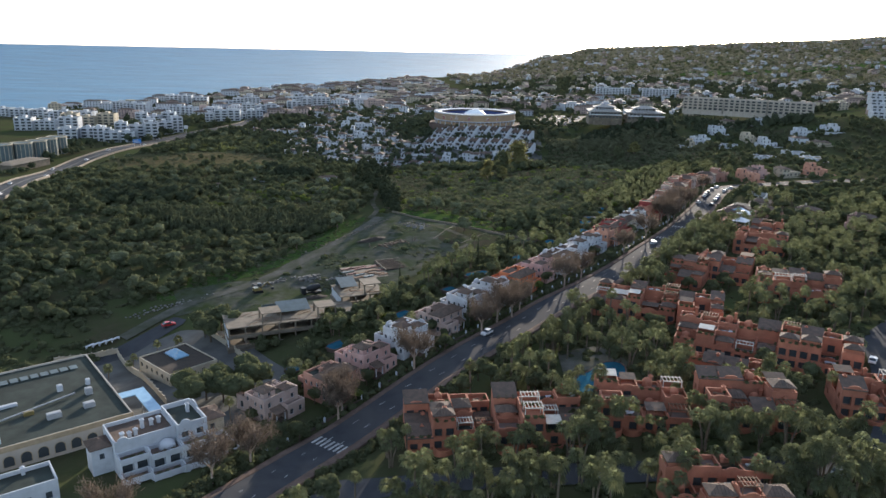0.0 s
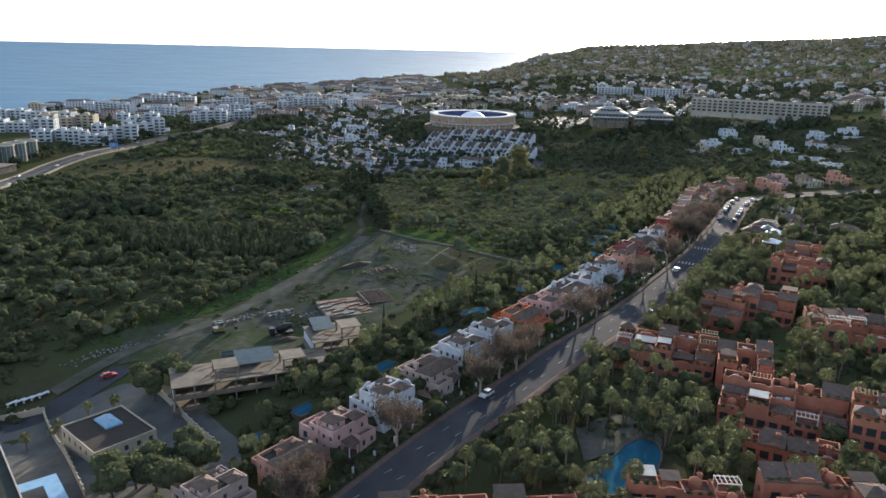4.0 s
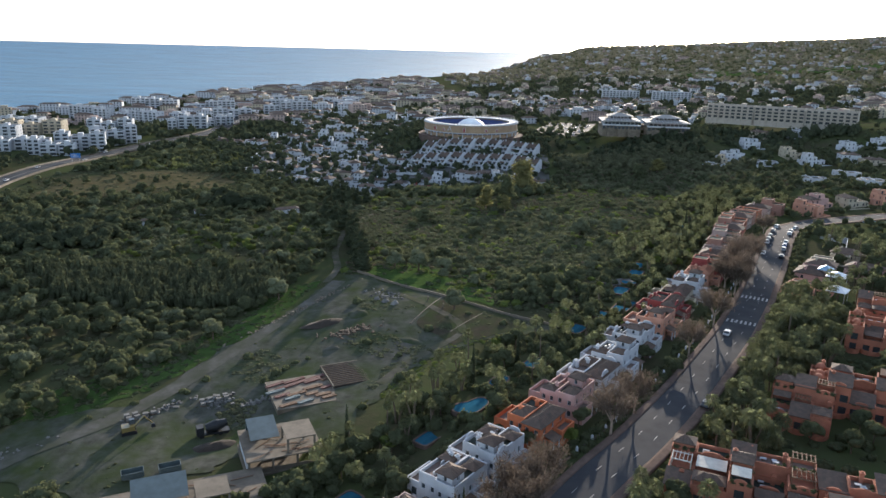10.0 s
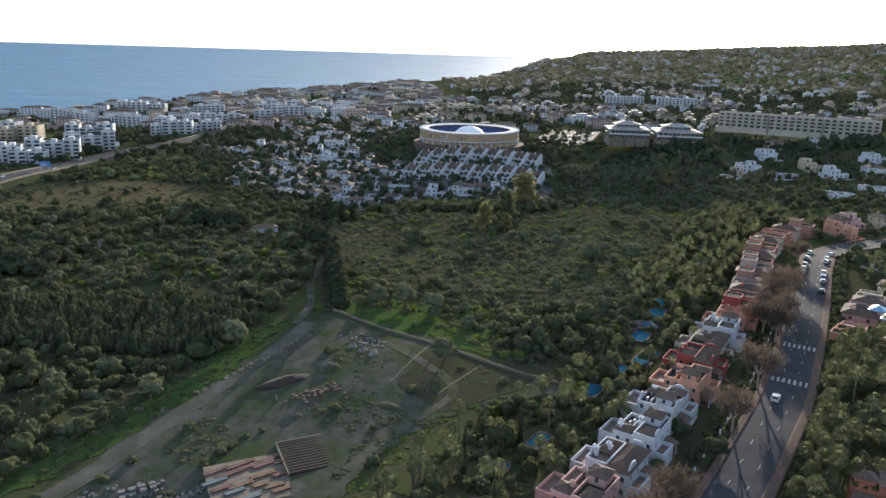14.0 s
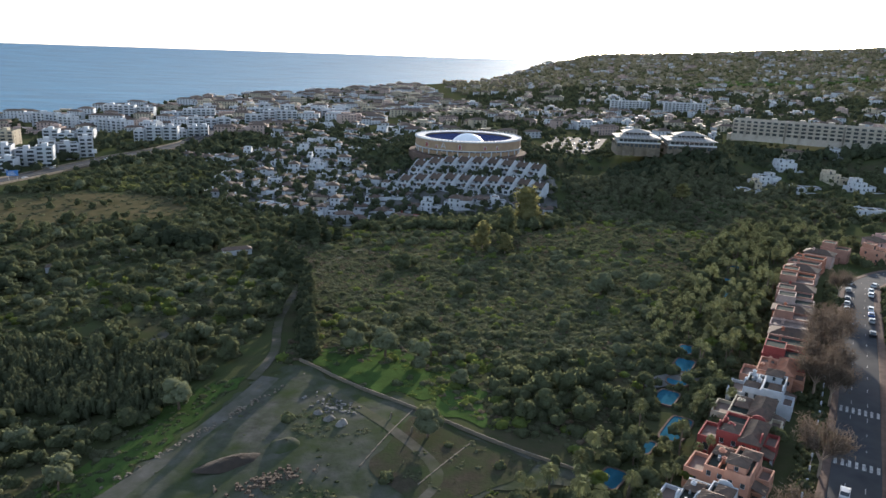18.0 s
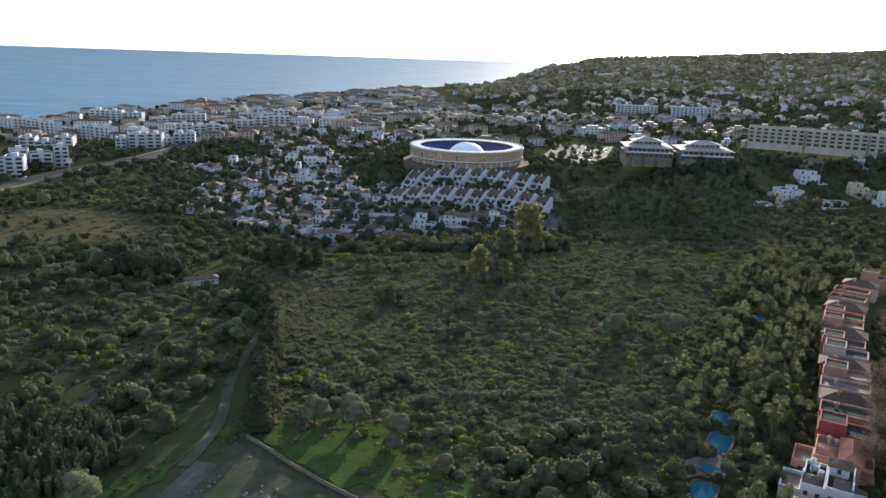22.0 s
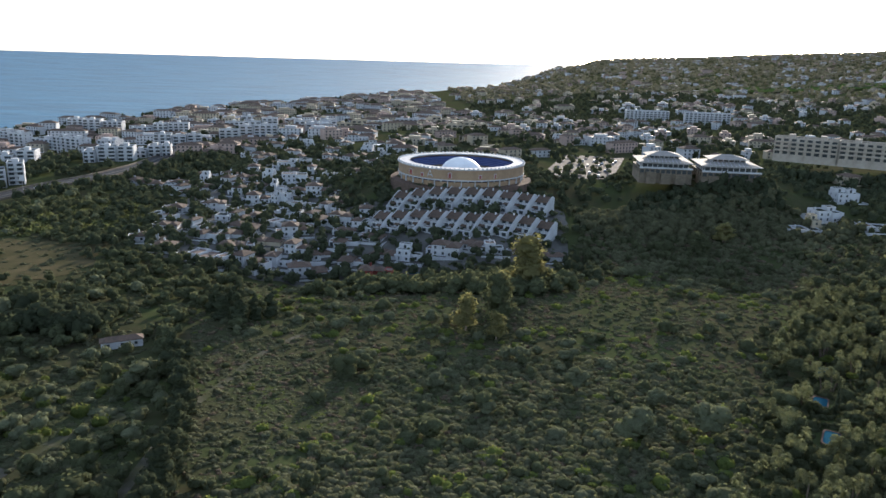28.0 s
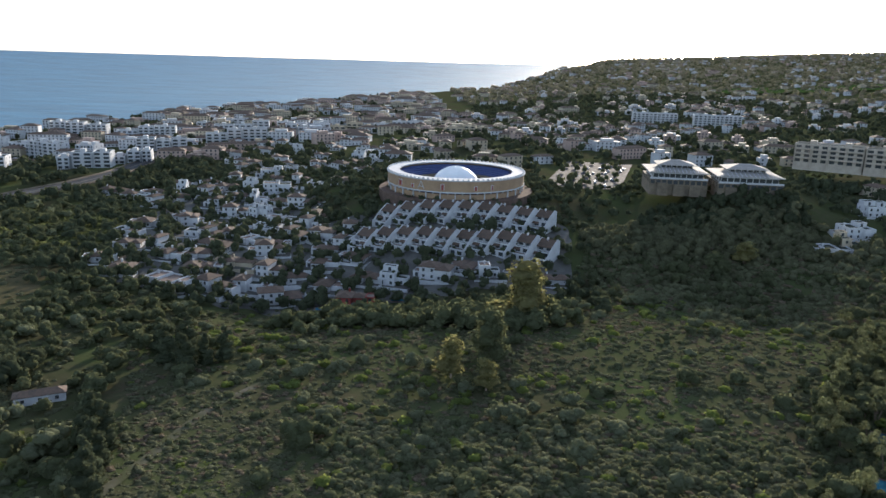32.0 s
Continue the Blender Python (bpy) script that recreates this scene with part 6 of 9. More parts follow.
# ---- the unfinished concrete building ----
def skeleton_building(x, y, z, turn, bays, span, depth, storeys, label, canopies, sheets):
    v = thing("unfinished_building", x, y, z, turn, label, "building", "unfinished buildings")
    L = bays * span
    col = Build().box(-0.2, -0.2, 0, 0.2, 0.2, 3.0).mesh("column", M["concrete"])
    for s in range(storeys):
        for i in range(bays + 1):
            for j in (0.25, depth / 2, depth - 0.25):
                part("column", col, None, v, at=pose(min(max(i * span, 0.25), L - 0.25), j, 3.25 * s + 0.02))
        part("floor_slab", Build().box(-0.3, -0.3, 3.25 * s + 3.02, L + 0.3, depth + 0.3, 3.25 * s + 3.27), "concrete", v)
    part("ground_slab", Build().box(-0.4, -0.4, -5, L + 0.4, depth + 0.4, 0), "concrete", v)
    for s in range(storeys):
        for i in range(bays):
            if (i + s) % 3 != 1:
                part("block_wall", Build().box(i * span + 0.45, depth - 0.35, 3.25 * s + 0.02, (i + 1) * span - 0.02, depth - 0.15, 3.25 * s + 2.4), "cream", v)
            part("upstand", Build().box(i * span + 0.25, 0.05, 3.25 * s + 0.003, (i + 1) * span - 0.05, 0.2, 3.25 * s + 0.9), "concrete", v)
    part("end_wall", Build().box(-0.02, 0.5, 0.02, 0.2, depth - 0.5, 3.25 * storeys - 0.28), "white", v)
    top = 3.25 * storeys + 0.02
    for a, b_ in canopies:
        part("canopy", Build().box(a, 0.5, top + 2.9, a + b_, depth * 0.55, top + 3.15), "concrete", v)
        for px in (a + 0.25, a + b_ - 0.25):
            for py in (0.75, depth * 0.55 - 0.25):
                part("column", col, None, v, at=pose(px, py, top - 0.1))
    for a, b_ in sheets:
        part("lean_to_roof", Build().quad((a, depth * 0.45, top + 1.2), (a + b_, depth * 0.45, top + 1.2), (a + b_, depth, top + 2.6), (a, depth, top + 2.6))
             .quad((a, depth, top + 2.5), (a + b_, depth, top + 2.5), (a + b_, depth * 0.45, top + 1.1), (a, depth * 0.45, top + 1.1)).box(a, depth - 0.2, top, a + b_, depth - 0.05, top + 2.4), "sheet", v, "grey sheet lean-to roof")
    r = rng_of(int(x * 7))
    board = Build().box(-2.2, -0.1, 0, 2.2, 0.1, 0.06).mesh("board", M["wood"])
    for k in range(26):
        part("board", board, None, v, at=pose(r.uniform(3, L - 3), r.uniform(0.8, depth * 0.9), top + 0.02 + 0.065 * (k % 3), 0, 0, r.uniform(-40, 40)))
    return v


skeleton_building(-63, 202, 2.2, 23, 8, 5.0, 12.0, 2, "unfinished concrete frame building with boards on its decks", [(10, 6), (27, 6)], [(16, 10)])
skeleton_building(-33, 228, 7.0, 23, 3, 5.0, 13.0, 1, "unfinished concrete frame with a sheet lean-to", [(8, 6)], [(1.5, 6)])

# ---- the yard: hall with a glass pyramid, walls ----
hall = thing("yard_hall", -79.15, 185.9, 0.2, -41.4, "low flat-roofed hall with a blue glass pyramid skylight", "building")
block(hall, "cream", -8.6, 0, 8.6, 14.4, -7, 3.3, [("front", 6, 1.2, 1.0, 1.3), ("left", 4, 1.2, 1.2, 1.5), ("right", 5, 1.2, 1.0, 1.3)], parapet=0.35, roof_key="soil")
part("skylight", Build().box(-6.2, 6.5, 3.3, 0.2, 10.5, 3.6).hip(-6.1, 6.6, 0.1, 10.4, 3.7, 1.3, 0.1), "skyglass", hall, "pale blue glass pyramid skylight")
for k in range(7):
    ux = -6.0 + k
    part("glazing_bar", Build().tube((ux, 6.55, 3.76), (max(-4.2, min(-1.8, ux)), 8.5, 5.02), 0.06, 0.06, 4), "white", hall)
yard_wall = thing("yard_wall", -60, 202, None, 0, "pale rendered yard wall with piers", "wall", kind="structure")
for pts in ([(-73.5, 216), (-49.5, 189)], [(-100.5, 211), (-85, 190), (-69, 168)], [(-117, 207), (-101, 214)]):
    x_, y_, a_ = along(pts, 3.0)
    me = Build().box(-1.55, -0.13, -1.5, 1.55, 0.13, 1.9).box(-0.22, -0.22, 1.9, 0.22, 0.22, 2.2).mesh("wall_panel", M["cream"])
    for x, y, a in zip(x_, y_, a_):
        part("wall_panel", me, None, yard_wall, at=yard_wall.matrix_world.inverted() @ pose(x, y, ground(x, y), 0, 0, math.degrees(a)))
for k in range(5):
    x, y = -112 + 1.6 * k, 216.5 + 1.0 * k
    solid("trestle_table", Build().box(-0.5, -1.6, 0.9, 0.5, 1.6, 1.0).box(-0.4, -1.4, 0, 0.4, -1.3, 0.9).box(-0.4, 1.3, 0, 0.4, 1.4, 0.9), "white", "long white trestle table outside the yard", "table", group="trestle tables", at=pose(x, y, ground(x, y) + 0.05, 0, 0, -25))
patch("side_lane", [(-118, 208), (-104, 216), (-90, 232), (-84, 228), (-96, 212), (-112, 202)], 0.2, M["asphalt"], "grey service lane beside the yard", "road")

# ---- warehouse with an arcaded front ----
W = thing("warehouse", -82.1, 144.1, 1.2, 39, "big flat-roofed hall with an arcaded beige front", "warehouse")
block(W, "beige", -70, 0, 14.2, 41.5, -8, 5.6, [], parapet=0.5, roof_key="flat")
arch = Build()
pts = [(-1.0, 0.0), (1.0, 0.0), (1.0, 1.4)] + [(math.cos(math.pi * k / 10), 1.4 + math.sin(math.pi * k / 10)) for k in range(1, 10)] + [(-1.0, 1.4)]
arch.quad(*[(x, -0.05, z) for x, z in pts])
for k in range(len(pts)):
    (xa, za), (xb, zb) = pts[k], pts[(k + 1) % len(pts)]
    arch.quad((xa, -0.05, za), (xa, 0.02, za), (xb, 0.02, zb), (xb, -0.05, zb))
    arch.quad((xa * 1.15, -0.12, za * 1.06), (xa, -0.12, za), (xb, -0.12, zb), (xb * 1.15, -0.12, zb * 1.06), slot=1)
    arch.quad((xa, -0.12, za), (xa, -0.05, za), (xb, -0.05, zb), (xb, -0.12, zb), slot=1)
arch_mesh = arch.mesh("arched_opening", M["glass"], M["stone"])
for k in range(10):
    part("arched_opening", arch_mesh, None, W, at=pose(-18 + 3.3 * k - 0.0, -0.01, 1.4))
part("stone_course", Build().box(-70, -0.18, 4.9, 14.3, -0.003, 6.15), "stone", W)
for k, (x, y, w, d, h, key) in enumerate(((-2, 8, 3, 1.6, 1.2, "metal"), (-10, 20, 4, 1.2, 0.5, "white"), (-20, 24, 4, 1.2, 0.5, "white"), (-14, 10, 2, 2, 1.3, "metal"), (6, 9, 2.4, 1.6, 1.1, "metal"), (8, 16, 1.6, 1.4, 1.6, "metal"), (-16, 3, 4, 1.6, 0.8, "white"), (3, 22, 1.2, 1.2, 1.5, "white"), (-6, 13, 2.2, 1.2, 0.8, "yellow"), (9.5, 22, 1, 1, 1.4, "white"), (-30, 18, 3, 2, 1, "metal"))):
    part("roof_plant", Build().box(x, y, 5.62, x + w, y + d, 5.62 + h).box(x + 0.2, y + 0.2, 5.62 + h, x + w - 0.2, y + d - 0.2, 5.75 + h), key, W)
for k in range(16):
    part("roof_panel", Build().box(-26 + 2.3 * k, 33.5, 5.8, -24.2 + 2.3 * k, 36.0, 5.95), "sheet", W)
part("duct", Build().tube((-14, 12, 6.2), (6, 18, 6.2), 0.2, 0.2, 6).tube((-24, 6, 6.2), (-18, 14, 6.2), 0.15, 0.15, 6), "metal", W)
court = thing("blue_canopy", -66.2, 158.8, 1.0, 39, "pale blue flat canopy beside the hall", "canopy")
part("roof", Build().box(-3, 0, 3.6, 0, 15.5, 3.85).box(-8.5, 12.3, 3.6, -3.003, 15.5, 3.85), "skyglass", court)
for x, y in ((-2.7, 0.3), (-0.3, 0.3), (-0.3, 15.2), (-8.2, 15.2), (-8.2, 12.6), (-2.7, 7.5)):
    part("post", Build().tube((x, y, -3), (x, y, 3.6), 0.08, 0.08, 6), "metal", court)

# ---- white apartments beside it, stepping down to the avenue ----
A = thing("white_apartment_house", -59.3, 140.0, 2.4, 38, "white stepped apartment house with planted terraces, chimneys and a small dome", "building")
block(A, "white", -9.5, 0, 3.0, 9.5, -5, 7.0, [("left", 2, 4.4, 1.1, 1.4)], name="rear_block", parapet=0.9, style="white", roof_key="tile_dark")
block(A, "white", 3.003, -1.2, 9.5, 9.8, -5, 7.3, [("right", 3, 4.4, 1.1, 1.4), ("front", 2, 4.6, 1.6, 1.9)], name="corner_block", parapet=1.2, style="white", roof_key="flat")
for k, (x0, x1, y0, z1) in enumerate(((-9.5, -3.6, -3.4, 4.4), (-3.597, 2.997, -4.4, 4.1), (3.003, 9.6, -4.8, 4.3), (-9.7, -4.2, -6.6, 1.5), (-4.197, 2.2, -7.6, 1.2), (2.203, 10.4, -7.9, 1.4))):
    back = -0.003 if k < 2 else (-1.203 if k == 2 else (-3.403, -4.403, -4.803)[k - 3])
    block(A, "white", x0, y0, x1, back, -5, z1, [("front", 2, z1 - 2.6, 2.3, 2.25)], deep=0.9, name="middle_storey" if k < 3 else "lower_storey", parapet=0.95, style="white", roof_key="terrace")
    part("fin_wall", Build().box(x1 - 0.15, y0 - 0.3, -5, x1 + 0.15, y0 + 1.8, z1 + 1.5), "white", A)
    pv, pf = leaves(90, [(x0 + 0.8 + (x1 - x0 - 1.6) * u, y0 + 0.55, z1 + 0.75, 0.7, 0.35, 0.5) for u in (0.1, 0.4, 0.8)], 0.18, 40 + k)
    part("planting", array_mesh("planting", pv, pf, M["brush" if k % 2 else "leaf"]), None, A, "plants hanging over a terrace parapet")
gable(A, "white", 3.4, 6.2, -1.22, 8.2, 1.1)
gable(A, "white", 4.0, 9.2, 9.3, 8.2, 1.0, axis="y")
gable(A, "white", -9.2, -6.4, -0.02, 7.6, 1.0)
for cx, cy, ch in ((-7.4, 2.2, 1.4), (-5.9, 2.4, 1.0), (-4.6, 2.6, 1.3), (-2.6, 4.8, 1.9), (-0.6, 5.0, 1.3), (1.0, 5.2, 1.3), (7.6, 5.8, 2.2)):
    chimney(A, "white", cx, cy, 7.0, ch)
part("dome", Build().dome(0.6, -1.2, 4.6, 1.7, 1.5, 18, 5), "white", A, smooth_shade=True)
part("dome_drum", Build().tube((0.6, -1.2, 4.0), (0.6, -1.2, 4.597), 1.75, 1.75, 18), "white", A)
block(A, "cream", 9.503, 3.0, 14.8, 9.2, -5, 5.2, [("front", 1, 2.6, 1.2, 1.5), ("right", 2, 2.6, 1.0, 1.3)], name="end_tower", style="white")
tile_roof(A, 9.7, 3.0, 14.8, 9.2, 5.4, 1.3)
block(A, "white", -13.6, 2.4, -9.503, 7.2, -5, 6.2, [("front", 1, 3.6, 1.1, 1.4)], name="stair_tower", style="white")
tile_roof(A, -13.6, 2.4, -9.7, 7.2, 6.4, 1.1)
block(A, "white", 10.403, -6.6, 14.6, 2.997, -5, 1.0, [("front", 2, -1.4, 1.4, 1.6), ("right", 2, -1.4, 1.4, 1.6)], name="garage_wing", parapet=0.9, style="white", roof_key="terrace")
lowA = thing("low_white_house", -80, 121.5, 2.4, 38, "low white wing with a long grey roof terrace", "building")
block(lowA, "white", -22, 0, 7, 8, -5, 4.0, [("front", 8, 1.0, 1.3, 1.6)], parapet=0.9, style="white", roof_key="flat")
for k in range(4):
    chimney(lowA, "white", -16 + 6 * k, 7.0, 4.0, 1.5)

# ---- highway, sign, silos, hut ----
ribbon("highway", HIGHWAY, -8, -0.8, 0.5, M["asphalt"], "grey dual carriageway, seaward lanes", "road", 5.0)
ribbon("highway_north", HIGHWAY, 0.8, 8, 0.5, M["asphalt"], "grey dual carriageway, inland lanes", "road", 5.0)
ribbon("median", HIGHWAY, -0.7, 0.7, 0.6, M["yard"], "pale concrete median of the highway", "kerb", 5.0, across=1, edge=0.5)
ribbon("barrier_inland", HIGHWAY, 8.3, 8.6, 1.5, M["concrete"], "pale roadside barrier", "barrier", 5.0, across=1, edge=1.8)
ribbon("barrier_seaward", HIGHWAY, -8.6, -8.3, 1.5, M["concrete"], "pale roadside barrier", "barrier", 5.0, across=1, edge=1.8)
sign = thing("road_sign", -276.7, 659, None, 20, "blue motorway sign on two posts", "sign")
part("board", Build().box(-3.5, -0.1, 3.4, 3.5, 0.1, 7.0), "blue", sign)
for k in range(3):
    part("legend_bar", Build().box(-2.8, -0.15, 4.0 + 0.9 * k, 2.2 - 0.6 * k, -0.103, 4.4 + 0.9 * k), "white", sign)
for sx_ in (-2.6, 2.6):
    part("post", Build().tube((sx_, 0.2, -0.5), (sx_, 0.2, 6.8), 0.14, 0.12, 8), "metal", sign)
disc = thing("round_sign", -263, 748, None, 0, "small white sign panel on a tall post", "sign")
part("post", Build().tube((0, 0, -0.5), (0, 0, 7), 0.15, 0.12, 8), "metal", disc)
part("panel", Build().box(-2, -0.15, 6.5, 2, 0.15, 9.8), "white", disc)
for n, (x, y) in enumerate(((-340, 560), (-331, 572), (-327, 586), (-326, 600), (-325, 614))):
    v = thing("round_tower_block", x, y, -3, 0, "round pale tower with ribbed walls and a flat top", "building", "round towers")
    part("drum", Build().tube((0, 0, -3), (0, 0, 15), 7.5, 7.5, 24), "sheet", v)
    part("rim", Build().ring(0, 0, 7.0, 7.9, 15.003, 15.8, 24), "cream", v)
    ribs = Build()
    for k in range(16):
        a = radians(22.5 * k)
        ribs.box(7.6 * math.cos(a) - 0.15, 7.6 * math.sin(a) - 0.2, -3, 7.6 * math.cos(a) + 0.15, 7.6 * math.sin(a) + 0.2, 15, turn=a)
    part("ribs", ribs, "cream", v)
    part("roof_room", Build().box(-2, -2, 12.003, 2, 2, 14), "cream", v)
solid("depot_roof", Build().box(-20, -9, -4, 20, 9, 4).hip(-20, -9, 20, 9, 4.2, 1.2, 0.6), "concrete", "long low depot beside the highway", "warehouse", at=pose(-318, 545, -2, 0, 0, 80))
hut = thing("farm_hut", -77, 480, None, 26, "derelict white farm hut with a straw-coloured roof", "hut")
block(hut, "white", -6, -1.8, 6, 1.8, -2, 2.4, [("front", 3, 0.8, 0.9, 1.0)])
part("roof", Build().hip(-6, -1.8, 6, 1.8, 2.57, 1.1, 0.4), "tile", hut)
for hx, hy, ht in ((-138, 446, 10), (-152, 440, 0), (-120, 470, 30)):
    v = thing("field_shed", hx, hy, None, ht, "small pale shed among olive trees", "shed", "field sheds")
    block(v, "white", -3, -2, 3, 2, -2, 2.3, [("front", 1, 0.6, 0.9, 1.0)])
    part("roof", Build().hip(-3, -2, 3, 2, 2.47, 0.8, 0.3), "tile", v)

# ---- low houses in the gardens east of the bend ----
for n, (x, y, t, w) in enumerate(((148, 356, 55, 12), (158, 368, 55, 12), (134, 336, 50, 11), (170, 362, 50, 12), (176, 384, 50, 11), (204, 478, 30, 10), (218, 500, 15, 14), (242, 505, 15, 14), (266, 512, 12, 14), (200, 330, 40, 12), (186, 352, 40, 12))):
    cottage(x, y, t, float(w), 1 if n < 5 else 2, ("pink", "cream", "salmon")[n % 3], 1500 + n, ("tile_dark", "tile", "flat")[n % 3], "low " + ("pink", "cream", "salmon")[n % 3] + " house among garden trees", "garden bungalows", d=10)


# ---- white canopies and a white garden screen east of the avenue ----
def canopy(x, y, turn, w, key, label):
    v = thing("pyramid_canopy", x, y, ground(x, y) + 0.1, turn, label, "canopy", "white garden canopies")
    part("roof", Build().hip(-w / 2, -w / 2, w / 2, w / 2, 4.4, 1.5, 0.2), key, v)
    for px in (-w / 2 + 0.2, w / 2 - 0.2):
        for py in (-w / 2 + 0.2, w / 2 - 0.2):
            part("post", Build().tube((px, py, -1.0), (px, py, 4.3), 0.09, 0.08, 6), "white", v)


canopy(138.5, 331, 50, 6.0, "dome", "white pyramid canopy over a garden terrace")
canopy(147, 347.5, 50, 6.0, "dome", "white pyramid canopy over a garden terrace")
canopy(147, 355.5, 50, 4.5, "skyglass", "pale blue glazed canopy over a garden terrace")
screen = thing("garden_screen", 177, 412, None, 0, "white garden wall standing round a lawn", "wall", kind="structure")
for (x0, y0), (x1, y1) in (((176.5, 418), (184.5, 410)), ((184.5, 410), (174.5, 392.5))):
    ln, mx, my = math.hypot(x1 - x0, y1 - y0), (x0 + x1) / 2, (y0 + y1) / 2
    part("wall_panel", Build().box(-ln / 2, -0.12, -1.0, ln / 2 - 0.13, 0.12, 2.6), "white", screen, at=screen.matrix_world.inverted() @ pose(mx, my, ground(mx, my), 0, 0, math.degrees(math.atan2(y1 - y0, x1 - x0))))


# ---- marks on the avenue ----
def marks(name, at_list, w, l, label, lift=0.34, across=False):
    b = Build()
    for x, y, a in at_list:
        c, s = math.cos(a), math.sin(a)
        q = [(x + u * c - v * s, y + u * s + v * c) for u, v in ((-l / 2, -w / 2), (l / 2, -w / 2), (l / 2, w / 2), (-l / 2, w / 2))]
        zc = road_top(x, y)
        b.quad(*[(px, py, zc + lift - 0.30) for px, py in q])
    return b


rx_, ry_, ra_ = along(ROAD, 3.0)
RIB = np.stack([rx_, ry_], 1)


def road_top(x, y, lift=0.325):
    """The avenue's surface height beside a place."""
    k = int(np.argmin((RIB[:, 0] - x) ** 2 + (RIB[:, 1] - y) ** 2))
    us = np.linspace(-4.8, 4.3, 7)
    px, py = rx_[k] - np.sin(ra_[k]) * us, ry_[k] + np.cos(ra_[k]) * us
    z = ground(px, py)
    u = float((x - rx_[k]) * -math.sin(ra_[k]) + (y - ry_[k]) * math.cos(ra_[k]))
    return 0.3 * float(np.interp(u, us, z)) + 0.7 * float(z.mean()) + lift


tx, ty, ta = along(ROAD, 1.0)
lanes = thing("lane_marking", 0, 0, 0, 0, "dashed white lane lines on the avenue", "road marking", kind="structure")
for off in (-2.0, 1.5):
    for k in range(20, len(tx) - 60, 9):
        x, y = tx[k] - math.sin(ta[k]) * off, ty[k] + math.cos(ta[k]) * off
        part("dash", marks("dash", [(x, y, ta[k])], 0.14, 2.2, "", 0.32), "paint", lanes)
for n, (x, y) in enumerate(((98, 307), (115, 332), (-26, 148))):
    z = thing("zebra_crossing", 0, 0, 0, 0, "worn white zebra crossing", "road marking", "zebra crossings", kind="structure")
    k = int(np.argmin(np.hypot(tx - x, ty - y)))
    for j in range(7):
        off = -4.2 + 1.3 * j
        part("stripe", marks("stripe", [(tx[k] - math.sin(ta[k]) * off, ty[k] + math.cos(ta[k]) * off, ta[k])], 0.6, 3.4, "", 0.325), "paint", z)


# ---- cars ----
CAR_PARTS = {}


def car(x, y, turn, paint, label, z=None):
    if not CAR_PARTS:
        prof = [(-2.1, 0.35), (2.1, 0.35), (2.15, 0.75), (1.2, 0.95), (-2.0, 1.0), (-2.15, 0.7)]
        cabin = [(0.95, 0.955), (0.35, 1.42), (-1.3, 1.46), (-1.95, 1.0)]
        for key, pf, hw in (("body", prof, 0.88), ("cabin", cabin, 0.76)):
            b = Build()
            l_, r_ = [(u, hw, v) for u, v in pf], [(u, -hw, v) for u, v in pf]
            b.quad(*r_).quad(*reversed(l_))
            for k in range(len(pf)):
                m = (k + 1) % len(pf)
                b.quad(r_[k], l_[k], l_[m], r_[m])
            CAR_PARTS[key] = b
        CAR_PARTS["roof"] = Build().box(-1.28, -0.7, 1.47, 0.32, 0.7, 1.5)
        CAR_PARTS["wheel"] = Build().tube((0, -0.1, 0), (0, 0.1, 0), 0.32, 0.32, 10).mesh("wheel", M["rubber"])
        CAR_PARTS["glass"] = CAR_PARTS["cabin"].mesh("windows", M["glass"])
    v = thing("car", x, y, road_top(x, y) if z is None else z, turn, label, "car", "parked cars")
    for key in ("body", "roof"):
        if (key, paint) not in CAR_PARTS:
            CAR_PARTS[key, paint] = CAR_PARTS[key].mesh(key, M[paint])
        part(key, CAR_PARTS[key, paint], None, v)
    part("cabin", CAR_PARTS["glass"], None, v)
    for wx_ in (-1.3, 1.3):
        for s in (-0.8, 0.8):
            part("wheel", CAR_PARTS["wheel"], None, v, at=pose(wx_, s, 0.32))
    return v


PAINTS = ("car_white", "car_black", "car_grey", "car_silver", "car_red", "car_blue")
NAMES = ("white", "black", "dark grey", "silver", "dark red", "dark blue")
CARS = [(13.5, 200, 0), (68, 254, 1), (88.5, 296, 3)]
for x, y, c in CARS:
    k = int(np.argmin(np.hypot(tx - x, ty - y)))
    car(x, y, math.degrees(ta[k]) + (180 if x < 20 else 0), PAINTS[c], NAMES[c] + " car standing on the avenue")
for n in range(16):
    k = 372 + 8 * (n // 2) + 2 * (n % 3)
    off = 3.3 if n % 2 else -3.8
    if k < len(tx) - 4 and n % 5 != 3:
        car(tx[k] - math.sin(ta[k]) * off, ty[k] + math.cos(ta[k]) * off, math.degrees(ta[k]), PAINTS[(1, 2, 3, 5, 2, 0)[(n * 5 + n // 3) % 6]], NAMES[(1, 2, 3, 5, 2, 0)[(n * 5 + n // 3) % 6]] + " car parked at the kerb")
for n, (x, y, t) in enumerate(((110, 172, 55), (103, 157, 60), (32, 123.5, 0), (76, 121.5, 10), (-90, 226, 40), (-74, 200, 30))):
    car(x, y, t, PAINTS[n % 6], NAMES[n % 6] + " car parked off the avenue", ground(x, y) + 0.3)
for n in range(40):
    x, y = 92 + (n % 5) * 9 + (n // 5) * 5, 785 + (n // 5) * 14
    if (n * 7) % 5 and n % 3:
        car(x, y, 80, PAINTS[(n * 3) % 6], NAMES[(n * 3) % 6] + " car in the car park", ground(x, y) + 0.42)
